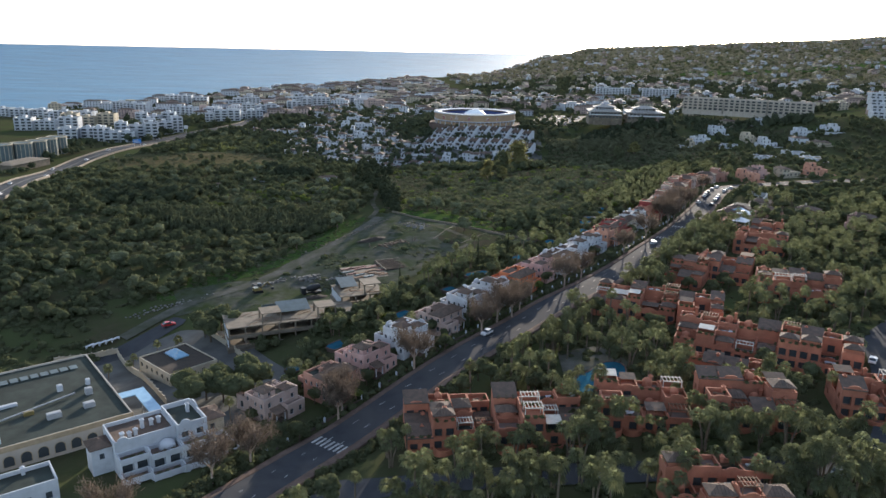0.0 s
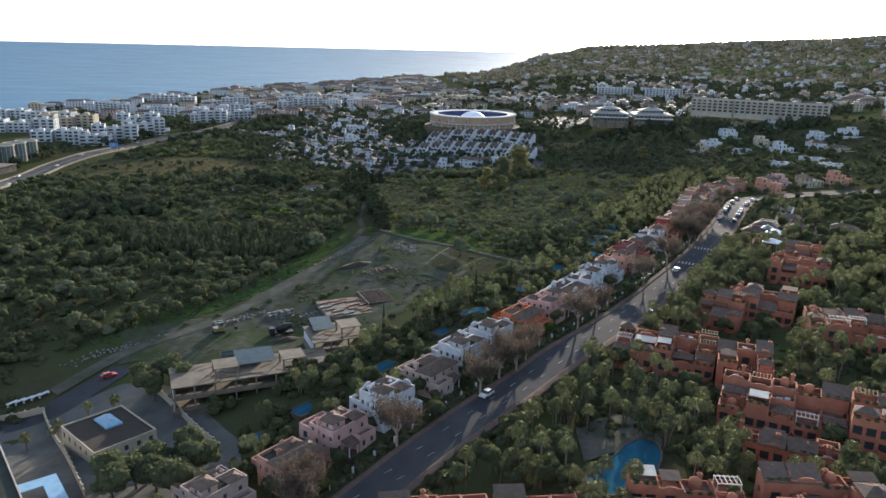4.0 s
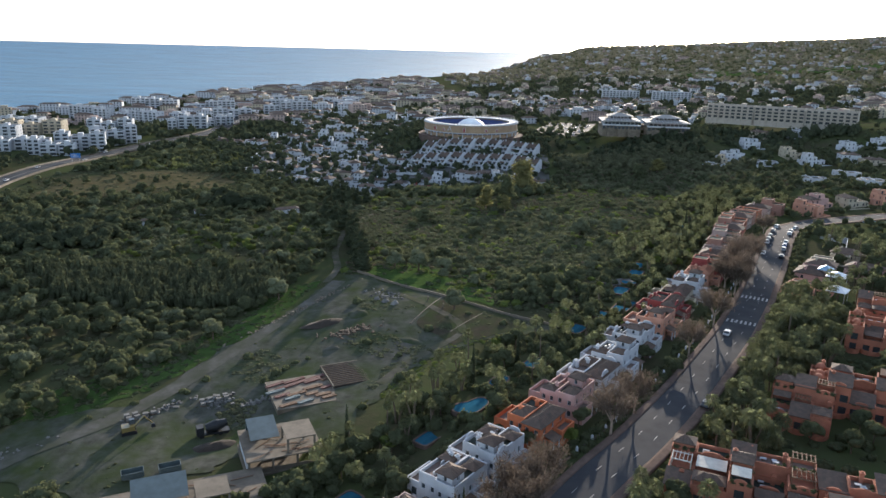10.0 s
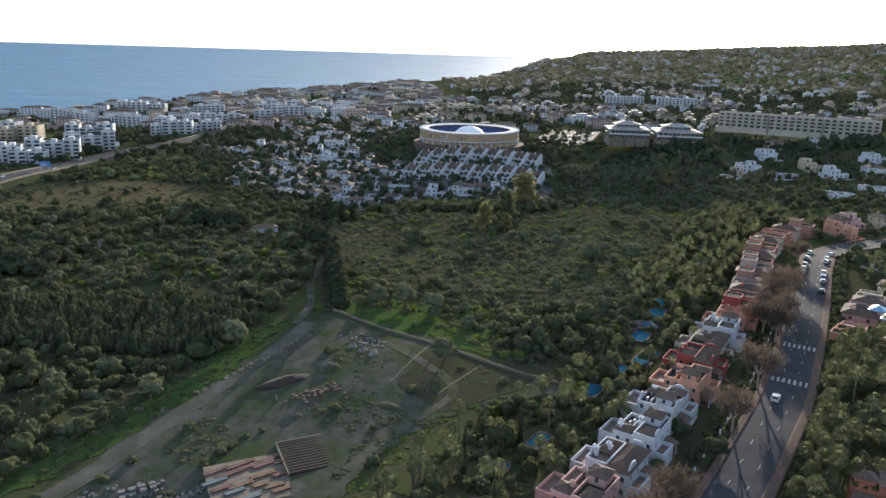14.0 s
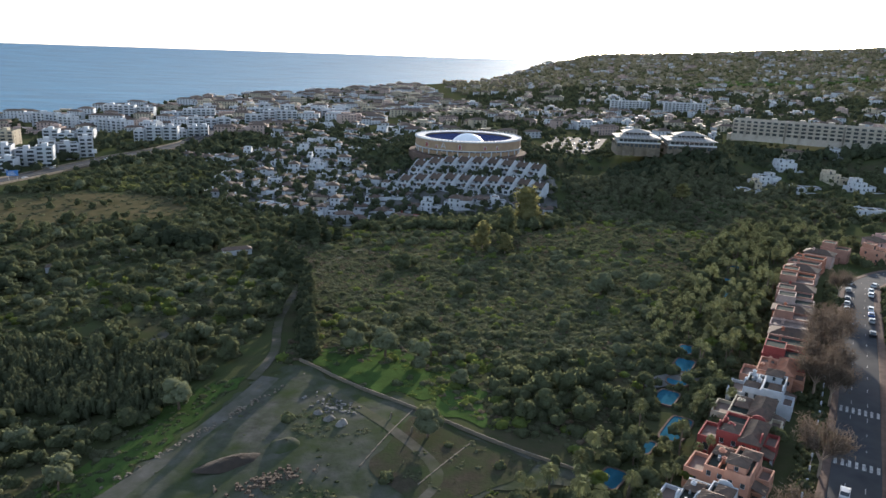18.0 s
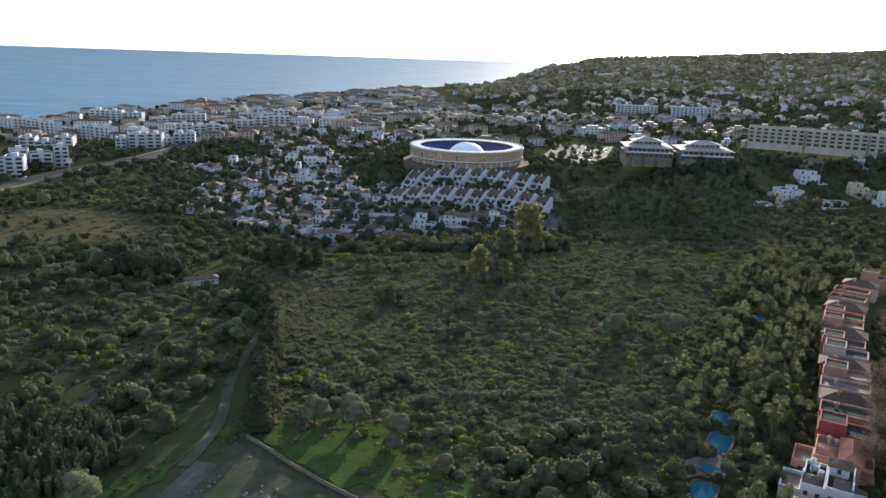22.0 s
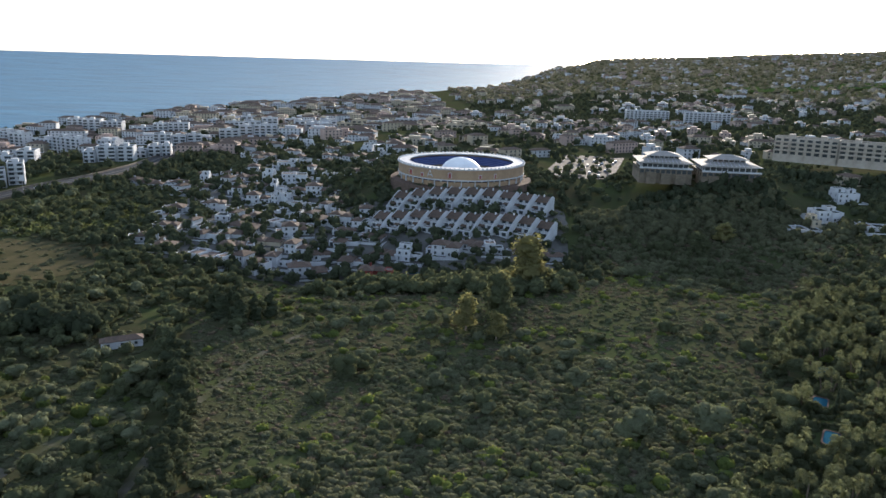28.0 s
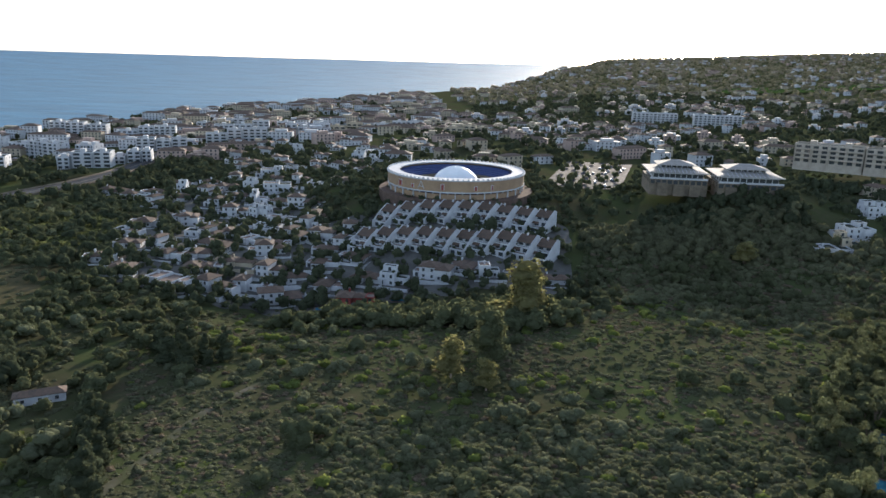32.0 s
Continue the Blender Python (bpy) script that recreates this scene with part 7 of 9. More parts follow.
for n in range(9):
    hx_, hy_, ha_ = along(HIGHWAY, 4.0)
    k = 40 + 11 * n
    off = (-3, 3, -6, 6)[n % 4]
    if k < len(hx_):
        x, y = hx_[k] - math.sin(ha_[k]) * off, hy_[k] + math.cos(ha_[k]) * off
        car(x, y, math.degrees(ha_[k]), PAINTS[(n * 3) % 6], NAMES[(n * 3) % 6] + " car on the highway", ground(x, y) + 0.55)

# ---- garden walls with white piers along the west footway ----
fence = thing("garden_wall", 20, 210, None, 53, "row of white piers with dark railings along the footway", "wall", kind="structure")
pier = Build().box(-0.2, -0.2, -1, 0.2, 0.2, 1.5).dome(0, 0, 1.5, 0.22, 0.25, 8, 3).mesh("pier", M["white"])
panel2 = Build().box(-2.9, -0.06, -1, 2.9, 0.06, 0.7).mesh("wall_panel", M["frame"])
inv = fence.matrix_world.inverted()
for k in range(70, 360, 6):
    x, y = tx[k] - math.sin(ta[k]) * 7.9, ty[k] + math.cos(ta[k]) * 7.9
    part("pier", pier, None, fence, at=inv @ pose(x, y, ground(x, y), 0, 0, math.degrees(ta[k])))
    x, y = tx[k + 3] - math.sin(ta[k + 3]) * 7.9, ty[k + 3] + math.cos(ta[k + 3]) * 7.9
    part("wall_panel", panel2, None, fence, at=inv @ pose(x, y, ground(x, y), 0, 0, math.degrees(ta[k + 3])))


# ---- plants ----
PR = np.random.RandomState(7)
NO_GO = []  # circles that no plant may enter: x, y, radius
for ob in list(scene.collection.objects):
    if ob.parent is None and ob.get("category") in ("house", "apartment house", "building", "office building", "arena", "pool", "warehouse", "site", "hut", "shed"):
        lo, hi = np.full(2, 1e9), np.full(2, -1e9)
        for ch in ob.children:
            if ch.type == "MESH" and ch.name.split(".")[0] not in ("garden_wall", "terrace"):
                for c in ch.bound_box:
                    w = ob.matrix_world @ ch.matrix_basis @ Vector(c)
                    lo, hi = np.minimum(lo, w[:2]), np.maximum(hi, w[:2])
        size, mid = (hi - lo) / 2, (hi + lo) / 2
        NO_GO.append((mid[0], mid[1], float(min(size.max(), 0.62 * math.hypot(*size) + 0.5))))
NO_GO = np.array(NO_GO)
ROADS_XY = [along(ROAD, 3.0)[:2], along(SIDE, 3.0)[:2], along(HIGHWAY, 5.0)[:2]]
ROAD_HALF = [8.0, 4.2, 14.0]


def free(x, y, gap=0.0, lots=True):
    """Which places are clear of houses, roads and the building site."""
    ok = np.ones(len(x), bool)
    for cx, cy, r in NO_GO:
        ok &= np.hypot(x - cx, y - cy) > r + gap
    for (rx, ry), half in zip(ROADS_XY, ROAD_HALF):
        for k in range(0, len(rx), 2):
            ok &= np.hypot(x - rx[k], y - ry[k]) > half + gap
    if lots:
        ok &= ~inside(LOT, x, y) & ~inside(YARD, x, y)
    return ok


def spots(poly, n, gap=1.0, clump=0.0, scale=30.0, seed=1, lots=True, apart=0.0):
    """n random free places in a polygon; clump: how strongly they gather."""
    r = np.random.RandomState(seed)
    lo, hi = np.min(poly, 0), np.max(poly, 0)
    xs, ys, tries = np.empty(0), np.empty(0), 0
    while len(xs) < n and tries < 14:
        x, y = r.uniform(lo[0], hi[0], n * 2), r.uniform(lo[1], hi[1], n * 2)
        ok = inside(poly, x, y)
        x, y = x[ok], y[ok]
        if clump:
            v = np.array([noise.noise((a / scale, b / scale, seed * 1.7)) for a, b in zip(x, y)])
            ok = r.uniform(-1, 1, len(x)) * (1 - clump) + v * 2.2 * clump > 0
            x, y = x[ok], y[ok]
        ok = free(x, y, gap, lots)
        x, y = x[ok], y[ok]
        if apart:
            keep = []
            px, py = list(xs), list(ys)
            for a, b in zip(x, y):
                if all((a - c) ** 2 + (b - d) ** 2 > apart ** 2 for c, d in zip(px, py)):
                    keep.append((a, b))
                    px.append(a)
                    py.append(b)
            x, y = np.array([k[0] for k in keep]), np.array([k[1] for k in keep])
        xs, ys, tries = np.r_[xs, x], np.r_[ys, y], tries + 1
    return xs[:n], ys[:n]


def trunk(height, r0, r1, seed, limbs=3, reach=1.2, lean=0.0, sides=5):
    b = Build()
    r = rng_of(seed)
    top = (lean * height * r.uniform(-1, 1), lean * height * r.uniform(-1, 1), height)
    mid = (top[0] * 0.4, top[1] * 0.4, height * 0.5)
    b.tube((0, 0, -0.8), mid, r0, (r0 + r1) / 2, sides, caps=False).tube(mid, top, (r0 + r1) / 2, r1, sides, caps=False)
    for k in range(limbs):
        a = 2 * math.pi * (k + r.random() * 0.6) / max(1, limbs)
        z = height * r.uniform(0.55, 0.9)
        b.tube((mid[0], mid[1], z * 0.85), (reach * math.cos(a), reach * math.sin(a), z + reach * 0.7), r1 * 0.9, r1 * 0.35, 4, caps=False)
    return b


def tree_mesh(kind, seed):
    """Trunk and crown meshes of one tree about its foot."""
    r = rng_of(seed)
    if kind == "broad":
        h = r.uniform(2.2, 3.0)
        lumps = [(r.uniform(-1.5, 1.5), r.uniform(-1.5, 1.5), h + r.uniform(0.4, 2.2), r.uniform(1.2, 1.9), r.uniform(1.2, 1.9), r.uniform(0.9, 1.5)) for _ in range(8)]
        return trunk(h + 0.6, 0.2, 0.1, seed), leaves(330, lumps, 0.27, seed, cuts=3)
    if kind == "olive":
        h = 1.5
        lumps = [(r.uniform(-1.3, 1.3), r.uniform(-1.3, 1.3), h + r.uniform(0.5, 2.0), r.uniform(0.9, 1.5), r.uniform(0.9, 1.5), r.uniform(0.8, 1.3)) for _ in range(9)]
        return trunk(h + 0.8, 0.24, 0.12, seed, 4), leaves(330, lumps, 0.22, seed, cuts=3)
    if kind == "tall":
        h = 1.6
        lumps = [(r.uniform(-1.9, 1.9) * (1 - 0.035 * k), r.uniform(-1.9, 1.9) * (1 - 0.035 * k), h + 0.4 * k + r.uniform(-0.4, 0.4), r.uniform(1.3, 2.0), r.uniform(1.3, 2.0), r.uniform(1.0, 1.6)) for k in range(15)]
        return trunk(h + 5, 0.25, 0.08, seed, 4), leaves(900, lumps, 0.27, seed, core=0.72)
    if kind == "cypress":
        lumps = [(0, 0, 0.8 + 0.75 * k, 0.75 - 0.055 * k, 0.75 - 0.055 * k, 0.8) for k in range(12)]
        return trunk(1.2, 0.16, 0.1, seed, 0), leaves(330, lumps, 0.24, seed)
    if kind == "conifer":
        lumps = [(r.uniform(-0.9, 0.9), r.uniform(-0.9, 0.9), 1.0 + 0.85 * k, 2.9 - 0.2 * k, 2.9 - 0.2 * k, 1.0) for k in range(11)]
        return trunk(9, 0.3, 0.06, seed, 0), leaves(480, lumps, 0.34, seed, cuts=3)
    if kind == "pine":
        h = 5.0
        lumps = [(r.uniform(-2.2, 2.2), r.uniform(-2.2, 2.2), h + r.uniform(0.2, 1.1), 1.7, 1.7, 0.8) for _ in range(8)]
        return trunk(h + 0.3, 0.26, 0.14, seed, 4, 1.8), leaves(330, lumps, 0.27, seed, cuts=3)
    raise ValueError(kind)


def bare_tree_mesh(seed):
    """A leafless plane tree: trunk, forking limbs and a haze of fine twigs."""
    r = rng_of(seed)
    limbs = Build().tube((0, 0, -0.8), (0, 0, 2.6), 0.24, 0.17, 6, caps=False)
    tips = []
    for k in range(6):
        a = 2 * math.pi * (k + r.random() * 0.7) / 6
        p = (1.5 * math.cos(a), 1.5 * math.sin(a), 4.2 + r.random())
        limbs.tube((0, 0, 2.2 + 0.1 * k), p, 0.12, 0.07, 4, caps=False)
        for _ in range(4):
            q = (p[0] * r.uniform(1.2, 2.1) + r.uniform(-0.7, 0.7), p[1] * r.uniform(1.2, 2.1) + r.uniform(-0.7, 0.7), p[2] + r.uniform(0.6, 2.6))
            limbs.tube(p, q, 0.06, 0.025, 3, caps=False)
            tips.append((p, q))
    n = 3400
    rs = np.random.RandomState(seed)
    idx = rs.randint(0, len(tips), n)
    p, q = np.array([t[0] for t in tips])[idx], np.array([t[1] for t in tips])[idx]
    f = rs.uniform(0.0, 1.15, (n, 1))
    c = p + (q - p) * f + rs.normal(scale=0.5, size=(n, 3))
    d = rs.normal(size=(n, 3)) + (q - p) * 0.25 + (0, 0, 0.4)
    d /= np.linalg.norm(d, axis=1)[:, None]
    s = np.cross(d, rs.normal(size=(n, 3)))
    s /= np.linalg.norm(s, axis=1)[:, None] + 1e-9
    ln = rs.uniform(0.35, 0.8, (n, 1))
    v = np.stack([c - s * 0.035, c + s * 0.035, c + d * ln + s * 0.02, c + d * ln - s * 0.02], 1).reshape(-1, 3)
    return limbs, (v, np.arange(4 * n).reshape(-1, 4))


def palm_mesh(seed, height, fronds=30, length=1.9, stems=1):
    """A fan palm, of one stem or a clump of them: ringed trunks, each with a round head of folded fans, and hanging dead leaves."""
    r = rng_of(seed)
    t = Build()
    verts, faces, dv, dead = [], [], [], []
    for m in range(stems):
        a0 = 2.1 * m + r.uniform(0, 1)
        tall = height * (1 if m == 0 else r.uniform(0.6, 0.95))
        reach = 0.0 if stems == 1 else r.uniform(0.9, 1.5)
        lean = (reach * math.cos(a0) + r.uniform(-0.3, 0.3), reach * math.sin(a0) + r.uniform(-0.3, 0.3))
        foot = (0.3 * lean[0], 0.3 * lean[1])
        prev = (foot[0], foot[1], -0.8)
        for k in range(1, 6):
            u = k / 5
            cur = (foot[0] + lean[0] * u * u, foot[1] + lean[1] * u * u, tall * u)
            t.tube(prev, cur, 0.21 - 0.06 * (k - 1) / 5 + (0.03 if k % 2 else 0), 0.21 - 0.06 * k / 5, 6, caps=False)
            prev = cur
        for k in range(fronds):
            a = 2.399963 * k + r.uniform(-0.2, 0.2)
            lift = 1.45 - 2.15 * (k + 0.5) / fronds + r.uniform(-0.14, 0.14)
            L = length * r.uniform(0.85, 1.15)
            co, so = math.cos(lift), math.sin(lift)
            for j in range(5):  # pointed fingers of the fan
                b = a + (j - 2) * 0.27 * r.uniform(0.8, 1.2)
                ca, sa = math.cos(b), math.sin(b)
                reach = L * (1.0 - 0.07 * abs(j - 2)) * r.uniform(0.9, 1.05)
                root = (prev[0] + 0.3 * L * co * math.cos(a), prev[1] + 0.3 * L * co * math.sin(a), prev[2] + 0.1 + 0.3 * L * so)
                mid = (prev[0] + 0.72 * reach * co * ca, prev[1] + 0.72 * reach * co * sa, prev[2] + 0.1 + reach * (0.72 * so - 0.1))
                tip = (prev[0] + reach * co * ca, prev[1] + reach * co * sa, prev[2] + 0.1 + reach * (so - 0.36))
                e, f0 = 0.062 * L, r.uniform(-0.05, 0.05)
                n = len(verts)
                verts += [root, (mid[0] + sa * e, mid[1] - ca * e, mid[2] + f0), tip, (mid[0] - sa * e, mid[1] + ca * e, mid[2] - f0)]
                faces.append((n, n + 1, n + 2, n + 3))
        for k in range(7):
            a = 2.4 * k
            n = len(dv)
            x0, y0 = prev[0], prev[1]
            dv += [(x0 + 0.2 * math.cos(a), y0 + 0.2 * math.sin(a), tall), (x0 + 0.2 * math.cos(a + 0.7), y0 + 0.2 * math.sin(a + 0.7), tall), (x0 + 0.6 * math.cos(a + 0.5), y0 + 0.6 * math.sin(a + 0.5), tall - 1.1), (x0 + 0.6 * math.cos(a), y0 + 0.6 * math.sin(a), tall - 1.2)]
            dead.append((n, n + 1, n + 2, n + 3))
    return t, (np.array(verts), np.array(faces)), (np.array(dv), np.array(dead))


def plant(name, meshes, x, y, turn, scale, label, group, category="tree", z=None):
    """Stands one tree: an Empty at its foot with trunk and crown."""
    v = thing(name, x, y, (ground(x, y) if z is None else z), turn, label, category, group)
    v.scale = (scale, scale, scale)
    for nm, me in meshes:
        ob = new(nm, me)
        ob.parent = v
    return v


def tree_kind(kind, crown_key, bark_key, variants=4, seed=0):
    out = []
    for k in range(variants):
        t, (v, f) = bare_tree_mesh(seed + k) if kind == "bare" else tree_mesh(kind, seed + k)
        out.append([("trunk", t.mesh("trunk", M[bark_key])), ("crown", array_mesh("crown", v, f, M[crown_key]))])
    return out


PALMS = []
for k, (h, fr, ln, stems) in enumerate(((7.0, 40, 2.0, 1), (7.0, 34, 1.8, 2), (5.5, 36, 1.8, 2), (9.0, 40, 1.9, 1), (5.0, 42, 2.2, 1), (8.0, 34, 1.8, 3), (6.5, 34, 1.8, 2))):
    t, (v, f), (dv, df) = palm_mesh(60 + k, h, fr, ln, stems)
    PALMS.append([("trunk", t.mesh("trunk", M["palm_bark"])), ("crown", array_mesh("crown", v, f, M["palm"])), ("dead_fronds", array_mesh("dead_fronds", dv, df, M["dead_palm"]))][:3 if stems == 1 else 2])
BROAD, LIME, OLIVES = tree_kind("broad", "leaf", "bark", 5, 10), tree_kind("broad", "lime", "bark", 3, 20), tree_kind("olive", "olive", "bark", 4, 30)
CYPRESS, CONIFER, PINES = tree_kind("cypress", "conifer", "bark", 3, 40), tree_kind("conifer", "conifer", "bark", 3, 45), tree_kind("pine", "leaf", "bark", 3, 50)
YELLOW, BARE = tree_kind("tall", "autumn", "pale_bark", 2, 55), tree_kind("bare", "twig", "pale_bark", 4, 80)
TALL = tree_kind("tall", "leaf", "bark", 3, 90)


def grove(kind, name, places, label, group, lo=0.8, hi=1.2, seed=3):
    r = rng_of(seed)
    for x, y in zip(*places):
        plant(name, r.choice(kind), float(x), float(y), r.uniform(0, 360), r.uniform(lo, hi), label, group)


# palms and trees of the red quarter and the gardens
grove(PALMS, "palm_tree", spots([(58, 232), (72, 228), (120, 292), (130, 330), (120, 330), (96, 284)], 62, 0.6, seed=11, apart=3.2), "green palm tree with an arching crown in the avenue grove", "palms of the avenue grove", 0.9, 1.25, 1)
grove(PALMS, "palm_tree", spots([(14, 160), (34, 150), (66, 160), (62, 200), (50, 222), (36, 206)], 46, 0.3, seed=12, apart=3.0), "green palm tree among the red houses", "palms of the red quarter", 0.85, 1.2, 2)
grove(PALMS, "palm_tree", spots([(-8, 118), (90, 112), (100, 135), (100, 128), (4, 136)], 52, 0.2, seed=13, apart=2.4), "green palm tree beside the side street", "palms of the red quarter", 0.9, 1.25, 3)
grove(PALMS, "palm_tree", spots([(80, 190), (140, 170), (190, 260), (170, 330), (130, 280), (100, 226)], 62, 0.3, seed=14, apart=3.4), "green palm tree among the red houses", "palms of the red quarter", 0.85, 1.2, 4)
grove(PALMS, "palm_tree", spots([(128, 310), (150, 330), (215, 420), (180, 420), (152, 372)], 24, 0.5, seed=15, apart=3.4), "green palm tree in the bungalow gardens", "palms of the bungalow gardens", 0.8, 1.1, 5)
grove(BROAD, "garden_tree", spots([(10, 150), (66, 160), (110, 160), (170, 200), (170, 330), (110, 270), (60, 225)], 74, 0.4, seed=16, apart=3.0), "leafy green garden tree", "garden trees", 0.7, 1.15, 6)
grove(BROAD, "garden_tree", spots([(150, 330), (260, 360), (300, 480), (230, 450), (180, 420)], 70, 0.4, seed=17, apart=4.0), "leafy green garden tree", "garden trees", 0.8, 1.3, 7)
VERGE = [(-30, 116), (-12, 140), (6, 166), (24, 190), (44, 216), (52, 214), (34, 186), (26, 160), (4, 160), (-6, 140), (-10, 122)]
grove(PALMS, "palm_tree", spots(VERGE, 34, 0.0, seed=24, apart=3.0), "green palm tree on the verge of the avenue", "palms of the verge", 0.75, 1.1, 14)
grove(BROAD, "garden_tree", spots(VERGE, 20, 0.0, seed=25, apart=3.6), "rounded dark green tree on the verge of the avenue", "garden trees", 0.7, 1.1, 15)
# gardens behind the villas
GARDENS = [(-52, 178), (-40, 168), (-2, 206), (40, 262), (66, 300), (100, 358), (132, 425), (160, 470), (142, 485), (100, 420), (66, 350), (44, 312), (22, 300), (4, 262), (-14, 238), (-30, 214)]
grove(PALMS, "palm_tree", spots(GARDENS, 74, 0.4, seed=18, apart=3.2), "palm tree in a villa garden", "palms of the villa gardens", 0.7, 1.1, 8)
grove(BROAD, "garden_tree", spots(GARDENS, 78, 0.3, seed=19, apart=2.6), "leafy green garden tree behind the villas", "garden trees", 0.6, 1.05, 9)
grove(LIME, "lime_green_tree", spots(GARDENS, 16, 0.3, seed=20, apart=6), "bright lime-green garden tree", "garden trees", 0.55, 0.85, 10)
grove(CYPRESS, "cypress", spots(GARDENS, 10, 0.2, seed=21, apart=6), "slender dark cypress in a garden", "cypresses", 0.8, 1.2, 11)
BELT = [(100, 424), (142, 485), (160, 470), (204, 500), (210, 570), (176, 566), (124, 480)]
grove(BROAD, "garden_tree", spots(BELT, 40, 0.3, seed=23, apart=3.4), "dark green tree in the belt beyond the gardens", "garden trees", 0.9, 1.4, 13)
# trees in the gaps between the villas
for n, (vx, vy, vt, *_) in enumerate(VILLAS + VILLAS_FAR):
    c, s_ = math.cos(radians(vt)), math.sin(radians(vt))
    for k, (u, w_) in enumerate(((-6.4, 1.0), (-6.2, 6.5))):
        if (n + k) % 3:
            bx, by = vx + 3.2 * s_ + u * c - w_ * s_, vy - 3.2 * c + u * s_ + w_ * c
            plant("garden_tree", BROAD[(n + k) % 5], bx, by, 40 * n, (0.75, 0.6, 0.85)[(n + k) % 3], "leafy green garden tree between two villas", "garden trees")
# bare plane trees and small trees before the villas
ax, ay, aa = along(ROAD, 1.0)
BARE_AT, FRONT_AT = [], []
for k in range(len(ax)):
    if 70 < k < 420 and k % 13 == 0:
        BARE_AT.append((ax[k] - math.sin(aa[k]) * 6.2, ay[k] + math.cos(aa[k]) * 6.2))
for n, (bx, by) in enumerate(BARE_AT):
    if n % 3 == 2:
        continue
    plant("bare_plane_tree" if n % 4 else "street_tree", BARE[n % 4] if n % 4 else BROAD[n % 5], float(bx), float(by), 57 * n, (1.5, 1.3, 1.65)[n % 3] if n % 4 else 0.9, "leafless brown plane tree on the footway" if n % 4 else "green street tree on the footway", "street trees")
for n, (bx, by) in enumerate(((110, 349), (116, 360), (122, 371), (104, 340))):
    plant("bare_plane_tree", BARE[n % 4], bx, by, 71 * n, 1.6, "tall leafless brown plane tree beside the avenue", "street trees")
for n, (bx, by) in enumerate(((-40, 138), (-46, 131), (-58, 112), (-24, 163), (12, 201), (22, 214))):
    plant("bare_plane_tree", BARE[n % 4], bx, by, 31 * n, 1.4, "leafless brown plane tree before a pale house", "street trees")
for n, (bx, by) in enumerate(((1, 193), (16.5, 212), (33, 236), (-21, 168), (46, 253))):
    plant("lime_green_tree", LIME[n % 3], bx, by, 31 * n, 0.6, "yellow-green garden tree before a villa", "garden trees")
for n, (bx, by) in enumerate(((8, 206), (9.5, 208), (-4, 210))):
    plant("cypress", CYPRESS[n % 3], bx, by, 31 * n, 1.0, "slender dark cypress beside a villa", "cypresses")
# single trees in the field
for n, (bx, by, s) in enumerate(((30.5, 504, 1.55), (40.5, 496, 1.2), (55.5, 566, 2.5), (166, 640, 1.3), (150, 632, 1.2), (152, 628, 1.0))):
    field_tree = plant("yellowing_tree", (YELLOW if n in (0, 1, 2, 3) else TALL)[n % 2], bx, by, 40 * n, s, "tall yellow-leaved tree standing in the scrub", "field trees")
    field_tree.scale.xy = (s * 1.1, s * 1.1) if n < 2 else (s * 1.45, s * 1.45)
plant("dark_field_tree", TALL[0], 42, 513, 10, 2.2, "tall dark green tree beside a yellow one", "field trees")
for n, (bx, by, s) in enumerate(((-12, 361, 1.5), (-3, 359, 1.8), (6, 356, 1.5), (-8, 366, 1.0), (68, 420, 2.2), (86, 424, 2.0), (60, 452, 1.5), (78, 441, 1.3), (9.5, 315, 1.55), (-49, 330, 1.7), (-62, 300, 1.3))):
    plant("olive_tree", OLIVES[n % 4], bx, by, 50 * n, s, "grey-green rounded olive tree in the scrub", "olive trees")
TRACK_ROW = [(-23, 357), (-24.5, 363), (-26, 369), (-27, 375), (-28.5, 381), (-29.5, 388), (-31, 395), (-32, 402), (-34, 411), (-36, 420), (-39, 429), (-43, 438), (-46, 446), (-50, 453), (-53, 460), (-47, 455)]
CLUMP = [(-50, 514), (-43, 508), (-55, 508), (-38, 512), (-47, 503), (-60, 516), (-53, 520)]
for n, (bx, by) in enumerate(TRACK_ROW + CLUMP):
    s = (1.15, 0.9, 1.25, 1.05)[n % 4]
    plant("dark_conifer", CONIFER[n % 3], bx, by, 50 * n, s, "dense dark conifer beside the field track", "dark conifers")
for n, (bx, by) in enumerate(((-74, 214), (-70, 218), (-66, 214), (-71, 210), (-58, 176), (-53, 180), (-60, 171), (-48, 176), (-62, 165), (-55, 169), (-66, 172), (-51, 168))):
    plant("broad_tree", BROAD[n % 5], bx, by, 50 * n, 1.5, "broad dark green tree beside the yard", "yard trees")
for n, (bx, by) in enumerate(((-97, 196), (-91, 199), (-85, 203), (-80, 207), (-44, 168), (-50, 158))):
    plant("palm_tree", PALMS[(4, 2, 0, 4, 1, 0)[n]], bx, by, 50 * n, 0.8, "small palm tree beside the yard wall", "palms of the yard")


